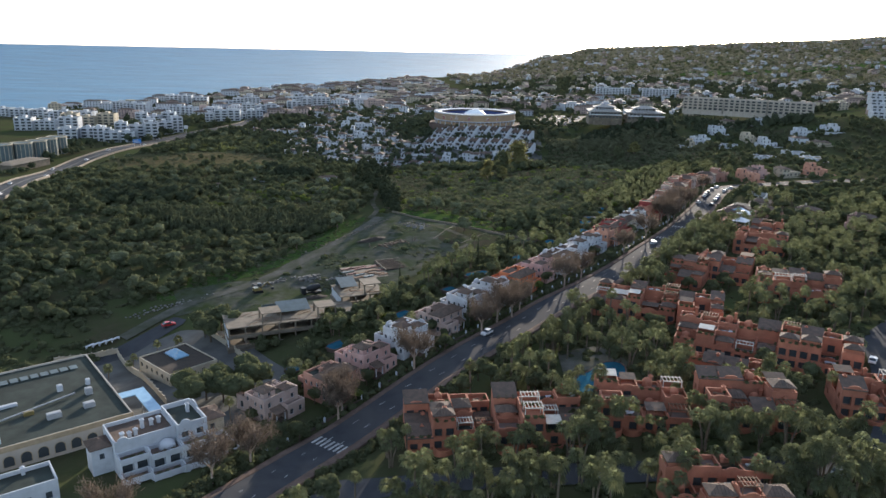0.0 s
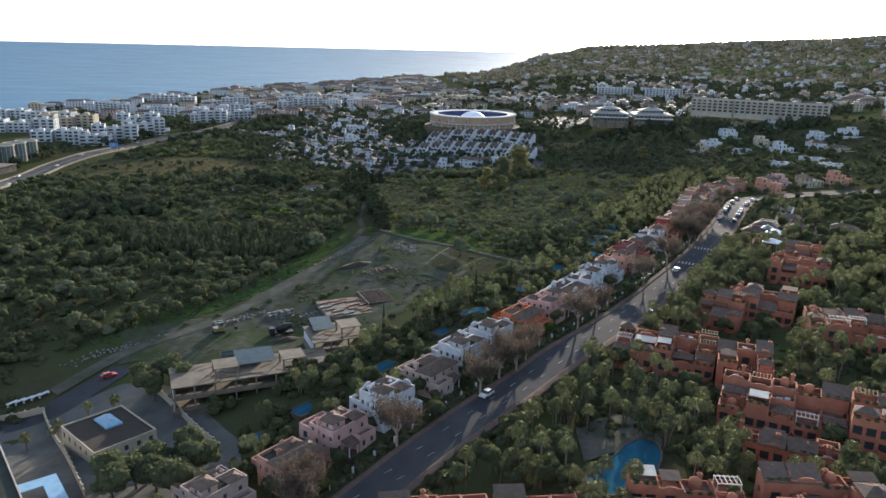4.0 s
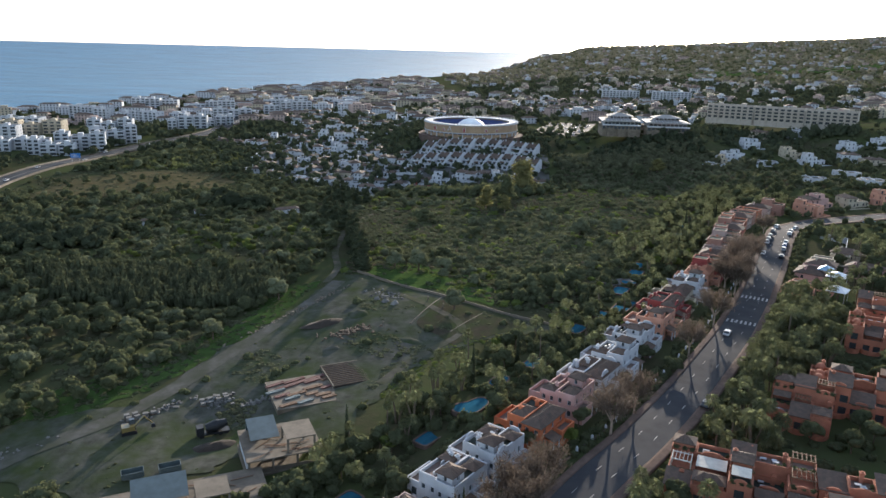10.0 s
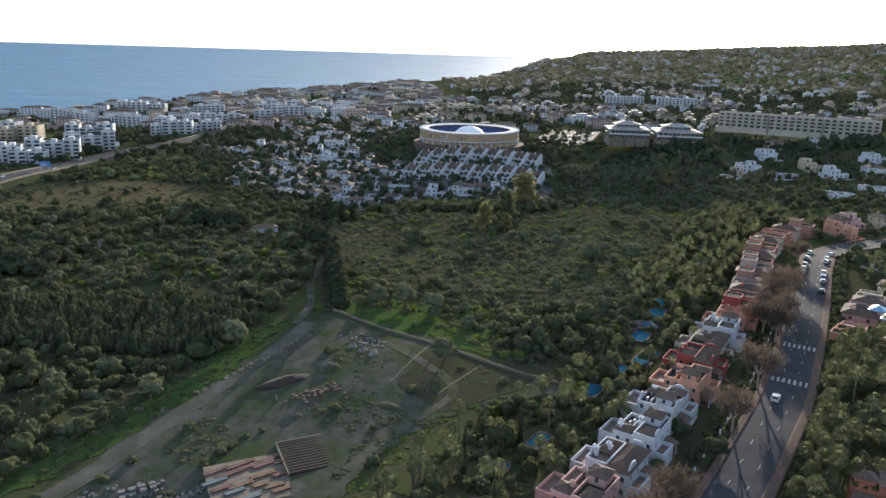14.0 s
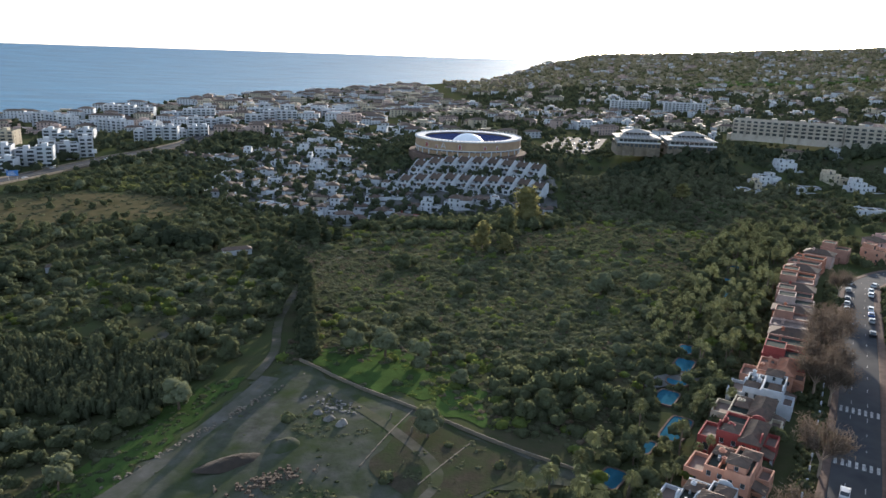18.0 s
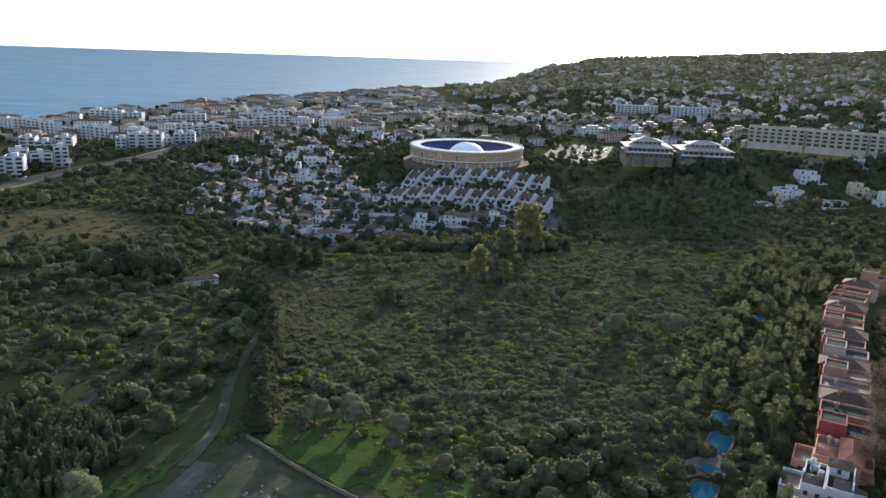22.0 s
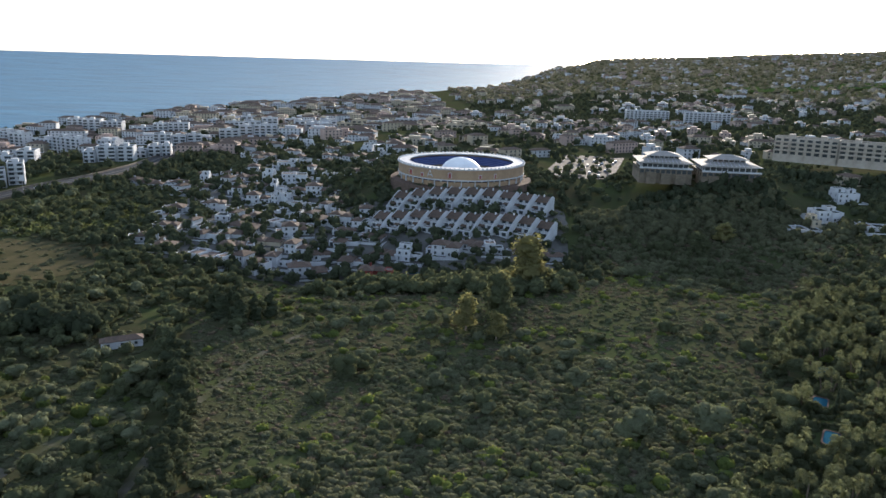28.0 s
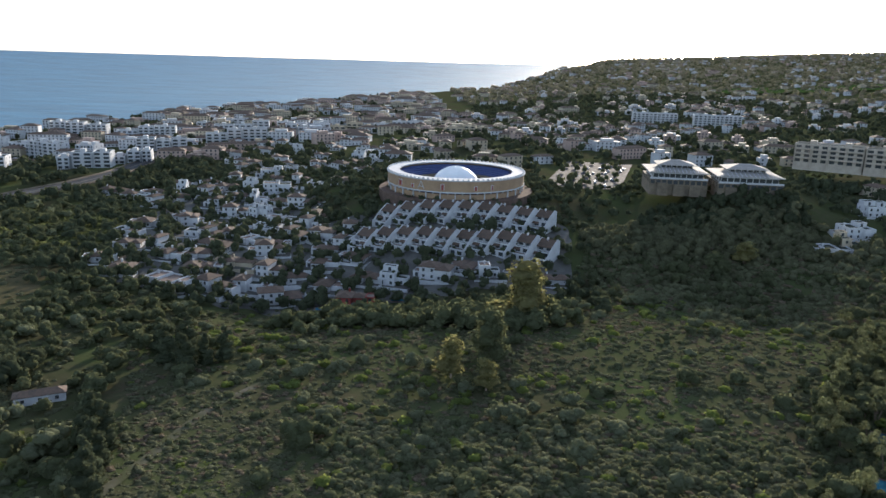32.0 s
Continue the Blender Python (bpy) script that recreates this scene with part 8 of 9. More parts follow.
# ---- scrub, woods and town greenery, uncountable ----
def shapes(kind, count, n, size, seed):
    out = []
    for k in range(count):
        r = rng_of(seed + k)
        if kind == "bush":
            lumps = [(0, 0, 0.25, 0.75, 0.75, 0.62)] + [(r.uniform(-0.6, 0.6), r.uniform(-0.6, 0.6), r.uniform(0.05, 0.45), r.uniform(0.35, 0.6), r.uniform(0.35, 0.6), r.uniform(0.3, 0.5)) for _ in range(2)]
        elif kind == "spread":
            lumps = [(r.uniform(-0.9, 0.9), r.uniform(-0.9, 0.9), r.uniform(-0.05, 0.15), r.uniform(0.4, 0.75), r.uniform(0.4, 0.75), r.uniform(0.25, 0.42)) for _ in range(4)]
        elif kind == "far":
            lumps = [(0, 0, 0.75, r.uniform(0.75, 1.0), r.uniform(0.75, 1.0), r.uniform(0.7, 0.95))]
        elif kind == "cane":
            lumps = [(r.uniform(-0.7, 0.7), r.uniform(-0.7, 0.7), r.uniform(0.5, 0.9), r.uniform(0.25, 0.4), r.uniform(0.25, 0.4), r.uniform(0.8, 1.3)) for _ in range(5)]
        elif kind == "tuft":
            lumps = [(r.uniform(-0.5, 0.5), r.uniform(-0.5, 0.5), r.uniform(0.0, 0.25), r.uniform(0.5, 0.85), r.uniform(0.5, 0.85), r.uniform(0.3, 0.55)) for _ in range(2)]
        elif kind == "copse":
            lumps = [(0, 0, 0.75, 0.75, 0.75, 0.72)] + [(r.uniform(-0.5, 0.5), r.uniform(-0.5, 0.5), r.uniform(0.45, 1.2), r.uniform(0.45, 0.65), r.uniform(0.45, 0.65), r.uniform(0.35, 0.55)) for _ in range(2)]
        else:
            lumps = [(0, 0, 0.75, 0.72, 0.72, 0.72)] + [(r.uniform(-0.55, 0.55), r.uniform(-0.55, 0.55), r.uniform(0.45, 1.25), r.uniform(0.4, 0.65), r.uniform(0.4, 0.65), r.uniform(0.35, 0.55)) for _ in range(4)]
        out.append(leaves(n, lumps, size, seed + k, 0.86, 2, 1.0))
    return out


def mass(name, shape_list, x, y, scale, tall, mat, label, category, seed=5, sink=0.1):
    """Many plants as one mesh."""
    r = np.random.RandomState(seed)
    z = ground(x, y)
    vs, fs, off = [], [], 0
    pick = r.randint(0, len(shape_list), len(x))
    for k, (v, f) in enumerate(shape_list):
        i = np.nonzero(pick == k)[0]
        if not len(i):
            continue
        a = r.uniform(0, 2 * np.pi, len(i))
        c, s = np.cos(a)[:, None], np.sin(a)[:, None]
        sc = scale[i][:, None]
        X = (v[None, :, 0] * c - v[None, :, 1] * s) * sc + x[i][:, None]
        Y = (v[None, :, 0] * s + v[None, :, 1] * c) * sc + y[i][:, None]
        Z = v[None, :, 2] * sc * tall[i][:, None] + z[i][:, None] - sink
        vs.append(np.stack([X, Y, Z], -1).reshape(-1, 3))
        fs.append((f[None] + (np.arange(len(i)) * len(v))[:, None, None]).reshape(-1, 4) + off)
        off += len(i) * len(v)
    me = array_mesh(name, np.concatenate(vs), np.concatenate(fs), mat)
    return tagged(new(name, me), label, category, kind="stuff")


BUSH, SPREAD, WOOD = shapes("bush", 10, 30, 0.14, 200), shapes("spread", 10, 18, 0.15, 220), shapes("wood", 10, 50, 0.15, 240)
TUFT = shapes("tuft", 12, 11, 0.2, 300)
CANE = shapes("cane", 8, 46, 0.12, 320)
COPSE, FAR_TREES = shapes("copse", 10, 26, 0.21, 260), shapes("far", 10, 10, 0.3, 280)
FIELD = [(-30, 350), (14, 330), (44, 308), (66, 352), (90, 410), (124, 478), (180, 566), (150, 580), (120, 600), (60, 585), (0, 575), (-60, 580), (-70, 520), (-40, 440), (-32, 400)]
WEST = [(-46, 346), (-60, 300), (-80, 262), (-120, 230), (-170, 230), (-240, 330), (-262, 420), (-270, 560), (-250, 700), (-200, 740), (-160, 640), (-130, 590), (-60, 575), (-66, 500), (-44, 440), (-38, 380)]
NEAR_FIELD = [(-8, 372), (40, 350), (66, 352), (90, 410), (112, 460), (60, 480), (4, 470), (6, 440), (-10, 405), (-26, 400)]
BLUFF = [(90, 600), (150, 560), (210, 570), (300, 560), (290, 600), (240, 640), (210, 690), (150, 712), (100, 690), (92, 640)]


STRAW = [(-264, 520), (-215, 505), (-160, 540), (-122, 548), (-130, 598), (-210, 622), (-262, 600)]  # dry open grass
CLEARING = [(-132, 380), (-100, 396), (-62, 392), (-46, 372), (-40, 396), (-50, 430), (-66, 462), (-110, 462), (-140, 420)]  # scattered bushes
CANES = [(-152, 366), (-120, 371), (-60, 362), (-50, 346), (-54, 330), (-92, 336), (-128, 338)]  # tall cane thicket
MEADOW = [(-25, 351), (-19, 360), (-4, 352), (4, 354), (11, 346), (10, 337), (22, 322), (16, 322), (-4, 336)]  # clear grass behind the site wall
OPEN = [(-54, 480), (-14, 476), (6, 440), (-14, 406), (-31, 406), (-48, 440)]  # low meadow, nearly free of bushes


def sown(poly, n, seed, lo, hi, flat_lo=0.7, flat_hi=1.2, clump=0.0, gap=0.5, scale=26.0):
    x, y = spots(poly, n, gap, clump, scale, seed)
    r = np.random.RandomState(seed + 50)
    if poly in (FIELD, WEST, NEAR_FIELD):
        small = hi < 2.7
        odds = np.ones(len(x))
        for zone, low, high in ((OPEN, 0.85, 0.3), (STRAW, 0.6, 0.06), (CLEARING, 0.9, 0.4), (CANES, 0.1, 0.05), (MEADOW, 0.05, 0.02)):
            odds = np.where(inside(zone, x, y), low if small else high, odds)
        ok = r.uniform(0, 1, len(x)) < odds
        x, y = x[ok], y[ok]
    return x, y, r.uniform(lo, hi, len(x)) * r.uniform(0.7, 1.15, len(x)), r.uniform(flat_lo, flat_hi, len(x))


mass("scrub_bushes", TUFT, *sown(FIELD, 6800, 31, 0.7, 1.9, 0.6, 1.1), M["scrub"], "olive-green scrub bushes covering the field", "bushes")
mass("dry_brush", TUFT, *sown(FIELD, 3600, 32, 0.6, 1.6, 0.5, 1.0, 0.4), M["brush"], "brownish dry brush between the green bushes", "bushes", 6)
mass("green_bushes", BUSH, *sown(FIELD, 620, 33, 1.0, 2.1, 0.7, 1.1, 0.45), M["leaf"], "dark leafy bushes in the field", "bushes", 7)
mass("field_domes", BUSH + WOOD, *sown(FIELD, 150, 55, 1.9, 3.6, 0.75, 1.05, 0.5, 0.5, 40.0), M["olive"], "large rounded grey-green bushes in the field", "bushes", 38)
mass("dark_domes", BUSH + WOOD, *sown(FIELD, 130, 56, 1.9, 4.0, 0.75, 1.1, 0.5, 0.5, 40.0), M["leaf"], "large rounded dark bushes in the field", "bushes", 39)
mass("lit_clumps", BUSH, *sown(FIELD, 420, 57, 1.4, 3.0, 0.6, 0.9, 0.6, 0.5, 30.0), M["lime"], "bright green clumps in the field", "bushes", 40)
mass("west_domes", BUSH + WOOD, *sown(WEST, 170, 58, 2.6, 4.6, 0.8, 1.1, 0.4, 0.5, 40.0), M["olive"], "light grey-green rounded trees in the western scrub", "trees", 41)
mass("clearing_bushes", BUSH, *sown(CLEARING, 46, 82, 2.6, 4.2, 0.85, 1.1, 0, 0.5), M["olive"], "soft rounded grey-green bushes standing apart on the clearing", "bushes", 65)
mass("clearing_shrubs", BUSH, *sown(CLEARING, 70, 83, 1.6, 3.2, 0.85, 1.1, 0, 0.5), M["lime"], "soft rounded green bushes standing apart on the clearing", "bushes", 66)
mass("clearing_grass", TUFT, *sown(CLEARING, 2600, 84, 0.7, 1.7, 0.3, 0.6, 0, 0.2), M["leaf"], "low dark green growth over the clearing", "grass", 67)
for k, (poly, many) in enumerate((([(5, 358), (13, 356), (17, 345), (13, 333), (7, 337), (9, 346)], 90), ([(-4, 388), (4, 392), (16, 378), (12, 372), (2, 382)], 60), ([(20, 360), (34, 364), (32, 356), (22, 350)], 40), ([(56, 372), (66, 390), (72, 384), (64, 366)], 40))):
    mass("bright_shrubs", SPREAD, *sown(poly, many, 34 + k, 0.8, 1.7, 0.5, 0.9, 0, 0.1), M["lime"], "bright green shrubs in the near scrub", "bushes", 8 + 60 * k)
mass("wall_side_domes", BUSH + WOOD, *sown([(24, 358), (54, 360), (58, 334), (44, 318), (30, 318), (24, 328)], 80, 85, 1.9, 3.4, 0.9, 1.15, 0, 0.5), M["leaf"], "large rounded dark bushes beyond the site wall", "bushes", 68)
mass("west_woods", WOOD, *sown(WEST, 2200, 35, 2.0, 3.6, 0.8, 1.2, 0.2), M["leaf"], "dense dark green woods west of the building site", "trees", 9)
DARK_GROVES = [[(-190, 392), (-140, 400), (-146, 440), (-190, 430)], [(-120, 488), (-90, 486), (-90, 506), (-120, 510)]]
for k, poly in enumerate(DARK_GROVES):
    mass("dark_grove", WOOD, *sown(poly, (130, 60)[k], 62 + k, 3.0, 4.8, 0.9, 1.2), M["conifer"], "dense grove of tall dark trees", "trees", 57 + k)
mass("cane_thicket", CANE, *sown(CANES, 620, 61, 2.0, 3.0, 0.9, 1.25, 0, 0.3), M["cane"], "tall dark cane thicket across the western scrub", "trees", 56)
mass("west_scrub", TUFT, *sown(WEST, 4600, 36, 1.0, 2.6, 0.6, 1.1), M["scrub"], "mixed scrub west of the building site", "bushes", 10)
mass("west_olives", BUSH, *sown(WEST, 420, 37, 1.8, 3.0, 0.9, 1.2, 0.3), M["olive"], "grey-green rounded olive bushes", "bushes", 11)
mass("bluff_woods", BUSH + TUFT, *sown(BLUFF, 2300, 38, 1.5, 3.0, 0.8, 1.3), M["scrub"], "dark woods on the slope below the offices", "trees", 12)
mass("bluff_scrub", TUFT, *sown(BLUFF, 1100, 39, 1.2, 2.4, 0.8, 1.1), M["brush"], "scrub on the slope below the offices", "bushes", 13)
BLUFF_TOP = [(92, 694), (150, 706), (212, 696), (250, 655), (222, 628), (170, 646), (120, 640), (96, 652)]
mass("bluff_trees", COPSE + BUSH, *sown(BLUFF_TOP, 620, 78, 2.0, 3.8, 0.9, 1.4, 0, 0.2), M["scrub"], "dark trees thinning out down the slope", "trees", 61)
mass("slope_trees", COPSE, *sown(BLUFF, 260, 79, 1.8, 3.4, 0.8, 1.2, 0.5, 0.5, 40.0), M["leaf"], "dark clumps of trees over the slope", "trees", 62)
HEDGE = [(-36, 552), (60, 546), (80, 560), (70, 580), (20, 574), (-20, 572)]
mass("village_edge_trees", WOOD, *sown(HEDGE, 240, 40, 2.6, 4.2, 0.9, 1.15), M["leaf"], "belt of trees along the foot of the village", "trees", 14)
VILLAGE_AREA = [(-230, 800), (-180, 700), (-140, 580), (90, 575), (100, 700), (90, 820), (-60, 900)]
mass("village_trees", COPSE, *sown(VILLAGE_AREA, 1900, 41, 1.9, 3.6, 0.95, 1.4, 0, -4.5), M["conifer"], "dark garden trees between the village houses", "trees", 15)
mass("village_shrubs", BUSH, *sown(VILLAGE_AREA, 800, 42, 1.0, 2.4, 0.8, 1.2, 0, -4.0), M["leaf"], "garden shrubs between the village houses", "bushes", 16)
EAST_AREA = [(150, 330), (200, 250), (420, 300), (480, 700), (400, 735), (300, 730), (220, 660), (200, 520)]
mass("east_trees", COPSE, *sown(EAST_AREA, 1500, 43, 2.0, 3.6, 0.9, 1.3), M["leaf"], "garden trees over the eastern hillside", "trees", 17)
mass("quarter_shrubs", BUSH, *sown([(-10, 112), (110, 105), (180, 220), (190, 340), (130, 330), (60, 232), (20, 165)], 1500, 44, 0.9, 2.2, 0.8, 1.2, 0, 0.2), M["leaf"], "dark shrubs in the gardens of the red houses", "bushes", 18)
BELT_EDGE = [(62, 346), (84, 350), (112, 392), (150, 456), (196, 500), (204, 566), (176, 562), (124, 478), (99, 430), (80, 400)]
mass("belt_shrubs", BUSH + TUFT, *sown(BELT_EDGE, 1300, 80, 1.0, 2.6, 0.9, 1.5, 0, -0.3), M["leaf"], "dark shrubs filling the gardens beyond the pools", "bushes", 63)
mass("garden_shrubs", BUSH, *sown(GARDENS, 1000, 45, 0.9, 2.4, 0.9, 1.6, 0, -0.6), M["leaf"], "dark hedges and shrubs in the villa gardens", "bushes", 19)
CORNER = [(-60, 100), (-46, 122), (-34, 142), (-30, 152), (-40, 156), (-46, 160), (-56, 158), (-48, 148), (-46, 140), (-52, 126), (-66, 108)]
mass("corner_shrubs", BUSH, *sown(CORNER, 260, 73, 0.9, 2.2, 0.9, 1.6, 0, -0.5), M["leaf"], "dark shrubs between the apartments and the avenue", "bushes", 52)
NEAR_WEST = [(-104, 205), (-112, 197), (-150, 166), (-200, 180), (-235, 262), (-170, 242), (-120, 232)]
mass("near_west_scrub", BUSH + TUFT, *sown(NEAR_WEST, 700, 74, 1.2, 2.8, 0.7, 1.2, 0, 0.3), M["leaf"], "dark scrub beyond the big hall", "bushes", 53)
FRAME_FRONT = [(-62, 198), (-24, 214), (-14, 226), (-18, 230), (-28, 221), (-64, 202)]
mass("frame_hedge", WOOD, *sown(FRAME_FRONT, 90, 75, 1.4, 2.4, 0.9, 1.4, 0, -6.0), M["leaf"], "tall dark hedge before the unfinished building", "bushes", 54)
hx, hy, ha = along(ROAD, 0.8)
keep = (hy > 84) & (hy < 440)
hx, hy, ha = hx[keep], hy[keep], ha[keep]
off = PR.uniform(6.9, 10.6, len(hx))
mass("front_hedges", BUSH, hx - np.sin(ha) * off, hy + np.cos(ha) * off, PR.uniform(0.7, 1.7, len(hx)), PR.uniform(0.9, 1.6, len(hx)), M["leaf"], "dark hedges and shrubs before the villas", "bushes", 33)
off = -PR.uniform(7.8, 11.0, len(hx))
mass("east_verge_shrubs", BUSH, hx - np.sin(ha) * off, hy + np.cos(ha) * off, PR.uniform(0.9, 2.1, len(hx)), PR.uniform(0.9, 1.7, len(hx)), M["leaf"], "dark shrubs on the verge of the avenue", "bushes", 34)
PALM_TOPS = [palm_mesh(90 + k, h, 36, 1.9, 2)[1] for k, h in enumerate((5.5, 7.0, 8.2))]
mass("belt_palms", PALM_TOPS, *sown(BELT_EDGE, 85, 81, 0.6, 0.85, 1.1, 1.5, 0, 0.2), M["palm"], "palm crowns along the edge of the gardens", "trees", 64)
mass("far_palms", PALM_TOPS, *sown(BELT, 70, 46, 0.8, 1.1, 1.0, 1.1, 0, 0.3), M["palm"], "palm crowns in the belt beyond the gardens", "trees", 27)
mass("quarter_palms", PALM_TOPS, *sown([(70, 150), (110, 140), (150, 170), (230, 260), (230, 400), (150, 330), (100, 226), (70, 200)], 360, 47, 0.8, 1.15, 1.0, 1.1, 0, 0.3), M["palm"], "palm crowns among the red houses and gardens", "trees", 28)
mass("avenue_palms", PALM_TOPS, *sown([(58, 232), (72, 228), (120, 292), (134, 330), (124, 334), (96, 288)], 100, 52, 0.85, 1.15, 1.0, 1.1, 0, 0.0), M["palm"], "dense palm crowns in the avenue grove", "trees", 35)
mass("first_palms", PALM_TOPS, *sown([(-14, 112), (96, 106), (110, 150), (60, 168), (20, 160), (0, 140)], 120, 53, 0.85, 1.15, 1.0, 1.1, 0, 0.0), M["palm"], "palm crowns along the side street", "trees", 36)
mass("garden_palms", PALM_TOPS, *sown(GARDENS, 60, 54, 0.7, 1.05, 1.0, 1.1, 0, 0.1), M["palm"], "palm crowns in the villa gardens", "trees", 37)
OFFICE_FRONT = [(130, 690), (215, 684), (222, 706), (212, 712), (140, 720)]
mass("office_front_trees", COPSE, *sown(OFFICE_FRONT, 120, 49, 2.4, 4.0, 1.0, 1.5, 0, -3.0), M["conifer"], "dark trees below the office fronts", "trees", 50)
OFFICE_SIDE = [(92, 700), (150, 712), (210, 690), (260, 660), (300, 700), (330, 770), (290, 860), (180, 900), (140, 790), (84, 760)]
mass("office_trees", COPSE, *sown(OFFICE_SIDE, 520, 48, 2.0, 3.4, 0.9, 1.3, 0, 0.3), M["conifer"], "dark trees about the offices and the car park", "trees", 29)
mass("near_scrub", TUFT, *sown(NEAR_FIELD, 2600, 59, 1.1, 2.3, 0.8, 1.3), M["scrub"], "thick rounded scrub in the near part of the field", "bushes", 46)
mass("near_green_scrub", TUFT + BUSH, *sown(NEAR_FIELD, 1100, 60, 1.0, 2.5, 0.8, 1.3, 0.3), M["leaf"], "dark green rounded bushes in the near part of the field", "bushes", 47)
vx_, vy_ = spots([(-104, 246), (-92, 244), (-66, 274), (-52, 300), (-44, 324), (-36, 346), (-48, 340), (-60, 312), (-74, 288), (-96, 268)], 800, 0.0, 0.0, 20.0, 95, True)
mass("verge_tufts", TUFT, vx_, vy_, PR.uniform(0.4, 1.3, len(vx_)), PR.uniform(0.4, 0.9, len(vx_)), M["leaf"], "rough green tufts on the verge of the site", "grass", 48)
tx_, ty_ = spots(OPEN, 1900, 0.0, 0.0, 20.0, 93, False)
mass("meadow_grass_tufts", TUFT, tx_, ty_, PR.uniform(0.4, 1.1, len(tx_)), PR.uniform(0.4, 0.8, len(tx_)), M["scrub"], "low olive tufts over the open meadow", "grass", 44)
tx_, ty_ = spots([(-30, 452), (-8, 450), (0, 430), (-16, 420), (-26, 430)], 90, 0.0, 0.3, 12.0, 94, False)
mass("green_tufts", SPREAD, tx_, ty_, PR.uniform(0.5, 1.2, len(tx_)), PR.uniform(0.4, 0.7, len(tx_)), M["lime"], "bright green tufts in the open meadow", "grass", 45)
WEEDS = [[(-24, 294), (-8, 282), (0, 288), (-10, 298), (-20, 300)], [(8, 296), (34, 306), (16, 316), (2, 304)], [(-50, 276), (-38, 270), (-34, 282), (-46, 292)], [(-14, 262), (-2, 276), (8, 288), (0, 290), (-10, 276)], [(-24, 318), (-6, 312), (0, 320), (-14, 336)], [(-48, 254), (-40, 252), (-38, 262), (-46, 266)]]
wx_all, wy_all = [], []
for k, poly in enumerate(WEEDS):
    a, b = spots(poly, 150, 0.0, 0.0, 20.0, 80 + k, False)
    wx_all.append(a)
    wy_all.append(b)
wx_all, wy_all = np.concatenate(wx_all), np.concatenate(wy_all)
mass("weeds", SPREAD, wx_all, wy_all, PR.uniform(0.6, 1.6, len(wx_all)), PR.uniform(0.4, 0.9, len(wx_all)), M["scrub"], "weeds growing over the building site", "weeds", 30)
gx_, gy_ = spots(LOT, 700, 0.0, 0.75, 14.0, 96, False)
mass("site_weeds", TUFT, gx_, gy_, PR.uniform(0.3, 1.0, len(gx_)), PR.uniform(0.4, 0.8, len(gx_)), M["leaf"], "clumps of low weeds over the bare ground of the site", "weeds", 49)
bx_, by_ = np.array([-36, -34, -38, -31, -16, -40, -56, -60, -48, -22, 2, 14, -6, -13, -5, 24, -70, -78]), np.array([279, 282, 276, 284, 293, 272, 274, 268, 286, 322, 300, 312, 284, 256, 270, 305, 262, 255])
mass("site_bushes", BUSH, bx_, by_, PR.uniform(1.2, 2.6, len(bx_)), PR.uniform(0.7, 1.1, len(bx_)), M["leaf"], "green bushes growing on the building site", "bushes", 42)
px_, py_ = spots([(-10, 256), (-4, 262), (4, 276), (14, 290), (26, 298), (14, 298), (4, 288), (-6, 272)], 170, 0.0, 0.0, 20.0, 91, False)
mass("plot_greens", SPREAD, px_, py_, PR.uniform(0.4, 1.2, len(px_)), PR.uniform(0.5, 0.9, len(px_)), M["lime"], "bright green weeds over the plots beside the slab", "weeds", 43)
lx, ly = spots([(-20, 354), (14, 328), (24, 320), (16, 346), (2, 362), (-10, 366)], 120, 0.0, 0.0, 20.0, 90, False)
mass("meadow_tufts", SPREAD, lx, ly, PR.uniform(0.5, 1.6, len(lx)), PR.uniform(0.4, 0.8, len(lx)), M["lime"], "bright green tufts in the meadow", "grass", 31)


# ---- the far town: too many houses to count ----
def far_houses(name, poly, n, seed, lo, hi, floors, clump, label, gap=4.0):
    x, y = spots(poly, n, gap, clump, 120.0, seed, False)
    z = ground(x, y)
    r, b = rng_of(seed), Build()
    row = 0.0
    for k in range(len(x)):
        if z[k] < sea_level(math.hypot(x[k], y[k])) + 2.5:
            continue
        w, d, f = r.uniform(lo, hi), r.uniform(8, 13), r.randint(1, floors)
        if k % 6 == 0:
            w *= 1.9
        row = r.choice((0.2, -0.25, 0.0, 0.5)) + r.uniform(-0.1, 0.1)
        c, s = math.cos(row), math.sin(row)
        h = 3.0 * f
        start = len(b.v)
        skin = r.choice((0, 0, 4, 4, 5))
        b.box(-w / 2, 0, -3, w / 2, d, h, slot=skin)
        if r.random() < 0.72:
            b.hip(-w / 2, 0, w / 2, d, h + 0.15, min(w, d) * 0.2, 0.5, slot=1)
        else:
            b.box(-w / 2 + 0.4, 0.4, h, w / 2 - 0.4, d - 0.4, h + 0.12, slot=3)
            b.box(-w / 4, d * 0.4, h + 0.12, w / 4, d * 0.9, h + 2.4, slot=skin)
        for q in range(f):
            m = max(2, int(w / 3.5))
            for i in range(m):
                u = -w / 2 + w * (i + 0.5) / m
                b.box(u - 0.7, -0.06, 3 * q + 0.7, u + 0.7, 0.05, 3 * q + 2.3, slot=2)
        for i in range(start, len(b.v)):
            vx, vy, vz = b.v[i]
            b.v[i] = (x[k] + vx * c - vy * s, y[k] + vx * s + vy * c, z[k] + vz)
    return solid(name, b, ("white", "tile", "glass", "terrace", "cream", "dusty"), label, "houses", kind="stuff")


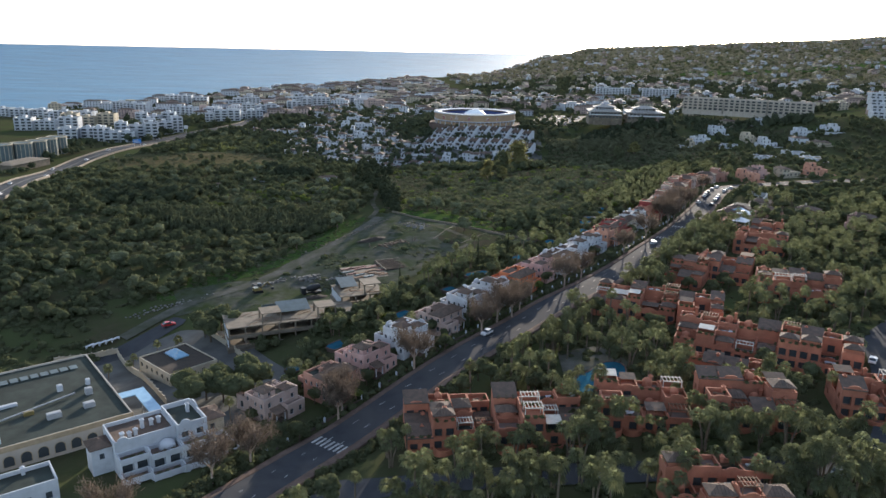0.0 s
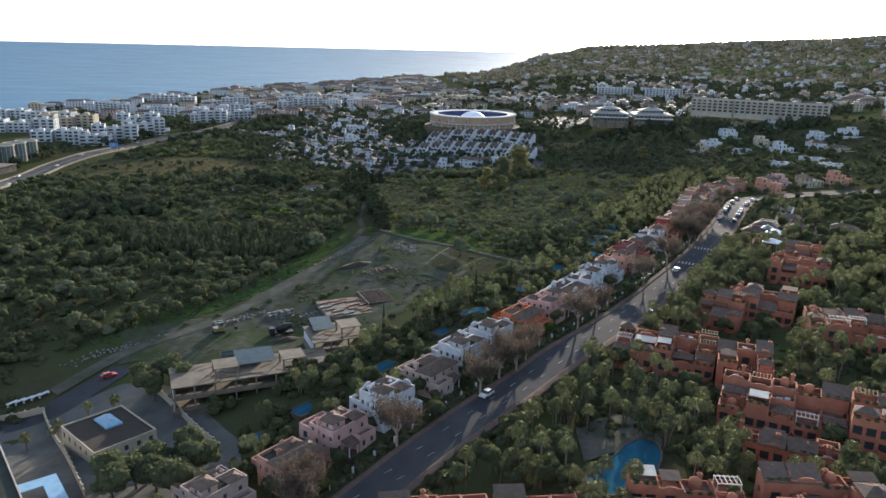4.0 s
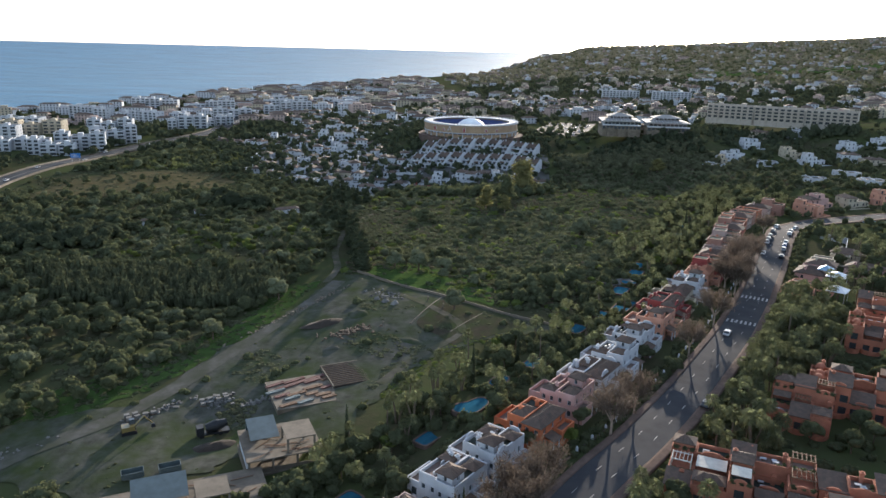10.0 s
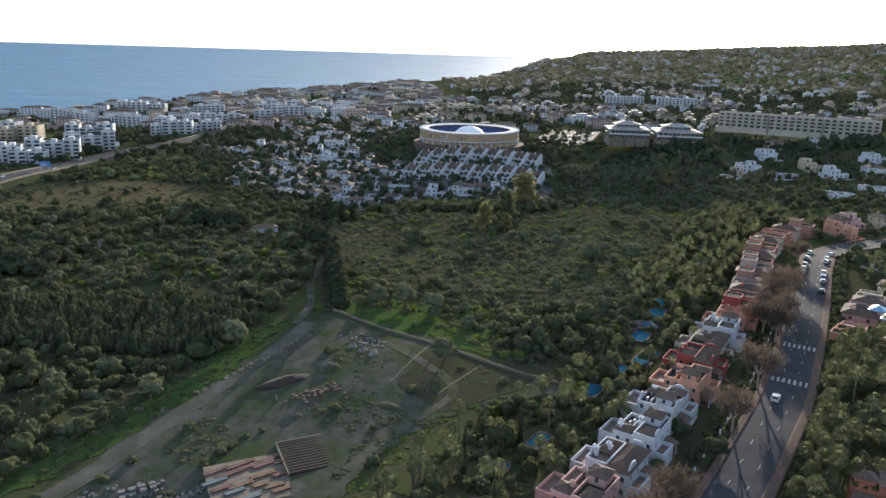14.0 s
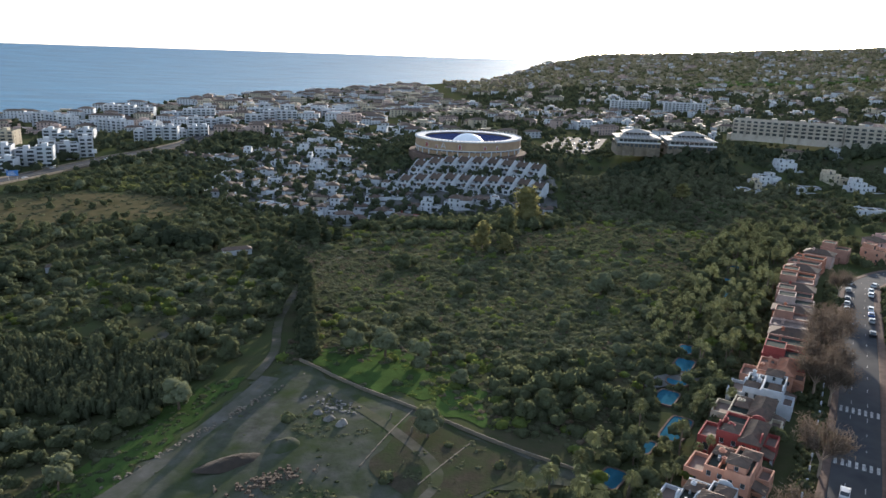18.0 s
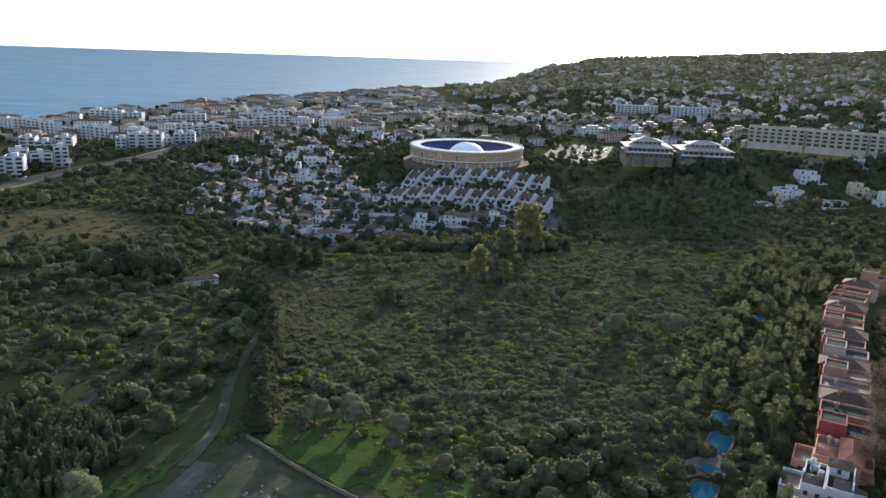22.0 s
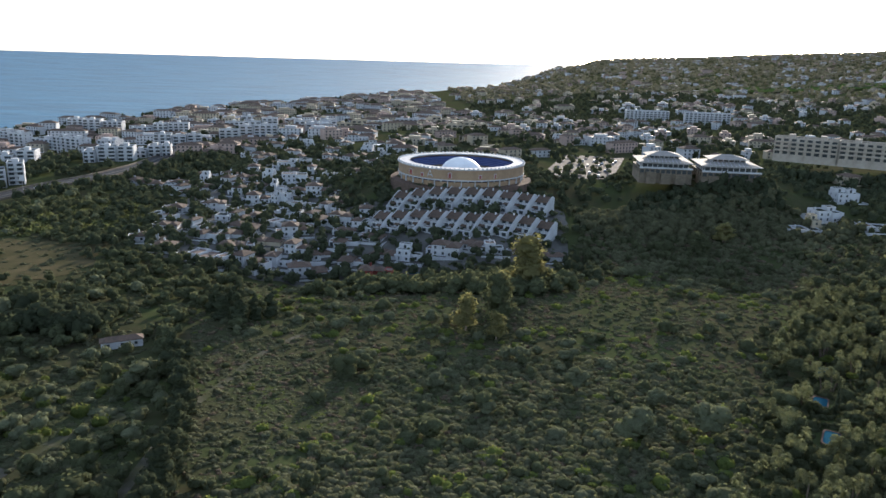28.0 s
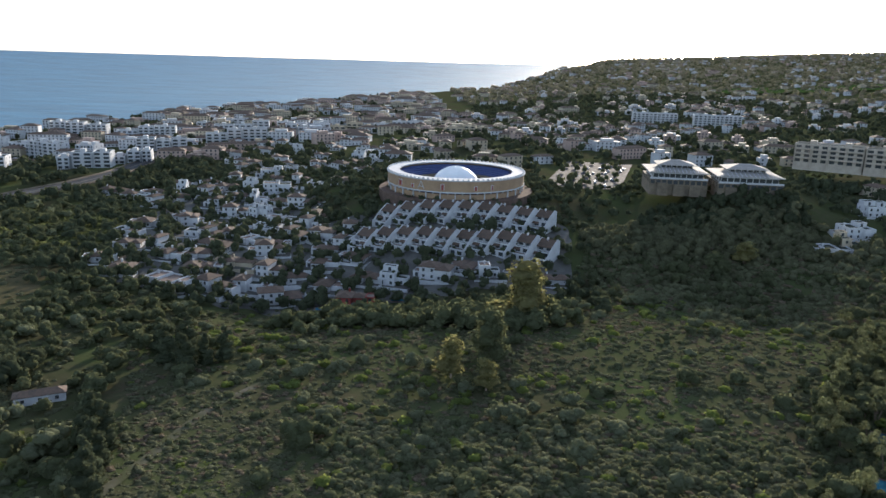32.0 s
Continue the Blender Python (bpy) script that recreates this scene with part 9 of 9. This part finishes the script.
COAST = [(-560, 1010), (-430, 900), (-200, 880), (-60, 1000), (60, 1180), (40, 1500), (-60, 2100), (-130, 2300), (-320, 1800), (-500, 1250)]
MID = [(-60, 880), (90, 840), (140, 930), (260, 880), (430, 860), (700, 900), (900, 1500), (500, 2000), (60, 1700), (20, 1200)]
HILLS = [(40, 1700), (500, 2000), (900, 1500), (1500, 1700), (2300, 3000), (2300, 4200), (700, 4300), (420, 3700), (240, 3100), (0, 2400)]
EAST = [(430, 420), (800, 500), (1000, 1400), (720, 900), (470, 820)]
far_houses("coast_houses", COAST, 520, 61, 11, 26, 3, 0.0, "white seaside buildings massed along the shore", 4.0)
far_houses("midtown_houses", MID, 480, 62, 9, 18, 3, 0.5, "pale houses scattered through the green town", 5.0)
far_houses("hill_houses", HILLS, 950, 63, 8, 20, 3, 0.5, "distant pale houses over the far slopes", 3.0)
far_houses("east_houses", EAST, 150, 64, 9, 16, 2, 0.2, "pale houses on the eastern rise", 5.0)
FAR_TREE = FAR_TREES
mass("coast_trees", FAR_TREE, *sown(COAST, 1300, 65, 2.2, 4.2, 0.9, 1.3, 0, 1.0), M["conifer"], "dark trees between the seaside buildings", "trees", 20)
mass("midtown_trees", FAR_TREE, *sown(MID, 4600, 66, 2.5, 5.0, 0.9, 1.4, 0.1, 1.0), M["conifer"], "dark trees through the green town", "trees", 21)
# hill and eastern trees: the haze over them is painted into the leaf colour
mass("hill_trees", FAR_TREE, *sown(HILLS, 8000, 67, 3.5, 8.0, 0.7, 1.1, 0.1, 1.0), M["hazed_leaf"], "distant woods over the far slopes", "trees", 22)
mass("eastern_trees", FAR_TREE, *sown(EAST, 1100, 68, 2.5, 5.0, 0.9, 1.3, 0, 1.0), M["hazed_leaf"], "trees on the eastern rise", "trees", 23)
ROADSIDE = [(-330, 420), (-300, 420), (-306, 600), (-286, 780), (-300, 900), (-340, 900), (-330, 760), (-360, 560)]
mass("roadside_trees", FAR_TREE, *sown(ROADSIDE, 240, 69, 2.0, 4.0, 0.8, 1.2, 0, 1.0), M["conifer"], "dark trees beside the highway", "trees", 24)
HOTEL_EDGE = [(-262, 700), (-230, 720), (-150, 830), (-60, 900), (-120, 1000), (-250, 860), (-275, 800)]
mass("hotel_edge_trees", FAR_TREE, *sown(HOTEL_EDGE, 420, 70, 2.2, 4.2, 0.9, 1.3, 0, 1.0), M["conifer"], "dark trees between the village and the hotels", "trees", 25)
HOTEL_FRONT = [(-300, 690), (-280, 700), (-276, 900), (-330, 930), (-345, 800)]
mass("hotel_front_trees", FAR_TREE, *sown(HOTEL_FRONT, 170, 72, 3.0, 5.0, 0.9, 1.3, 0, -6.0), M["conifer"], "dark trees before the seaside hotels", "trees", 51)
PINE_AREA = [(-250, 630), (-228, 740), (-150, 690), (-140, 640), (-185, 615)]
mass("umbrella_pines", shapes("spread", 6, 70, 0.2, 280), *sown(PINE_AREA, 260, 71, 2.6, 4.2, 1.0, 1.4, 0, 1.0), M["pine_leaf"], "light green umbrella pines by the highway", "trees", 26)
for nm, poly in (("golf_meadow", [(620, 2050), (1500, 2150), (1560, 2320), (640, 2200)]), ):
    patch(nm, poly, 3.0, M["grass"], "pale open meadow far off between woods", "meadow", 16.0)
SLAB_FRONT = [(250, 803), (364, 730), (350, 712), (236, 786)]
mass("slab_front_trees", FAR_TREE, *sown(SLAB_FRONT, 170, 76, 2.4, 4.4, 1.0, 1.5, 0, -4.0), M["conifer"], "dark trees before the long apartment blocks", "trees", 55)
CAR_PARK = [(86, 772), (134, 778), (168, 896), (124, 910)]
mass("car_park_trees", FAR_TREE, *sown(CAR_PARK, 46, 77, 1.8, 3.2, 1.0, 1.5, 0, 0.0), M["leaf"], "small dark trees between the rows of parked cars", "trees", 60)
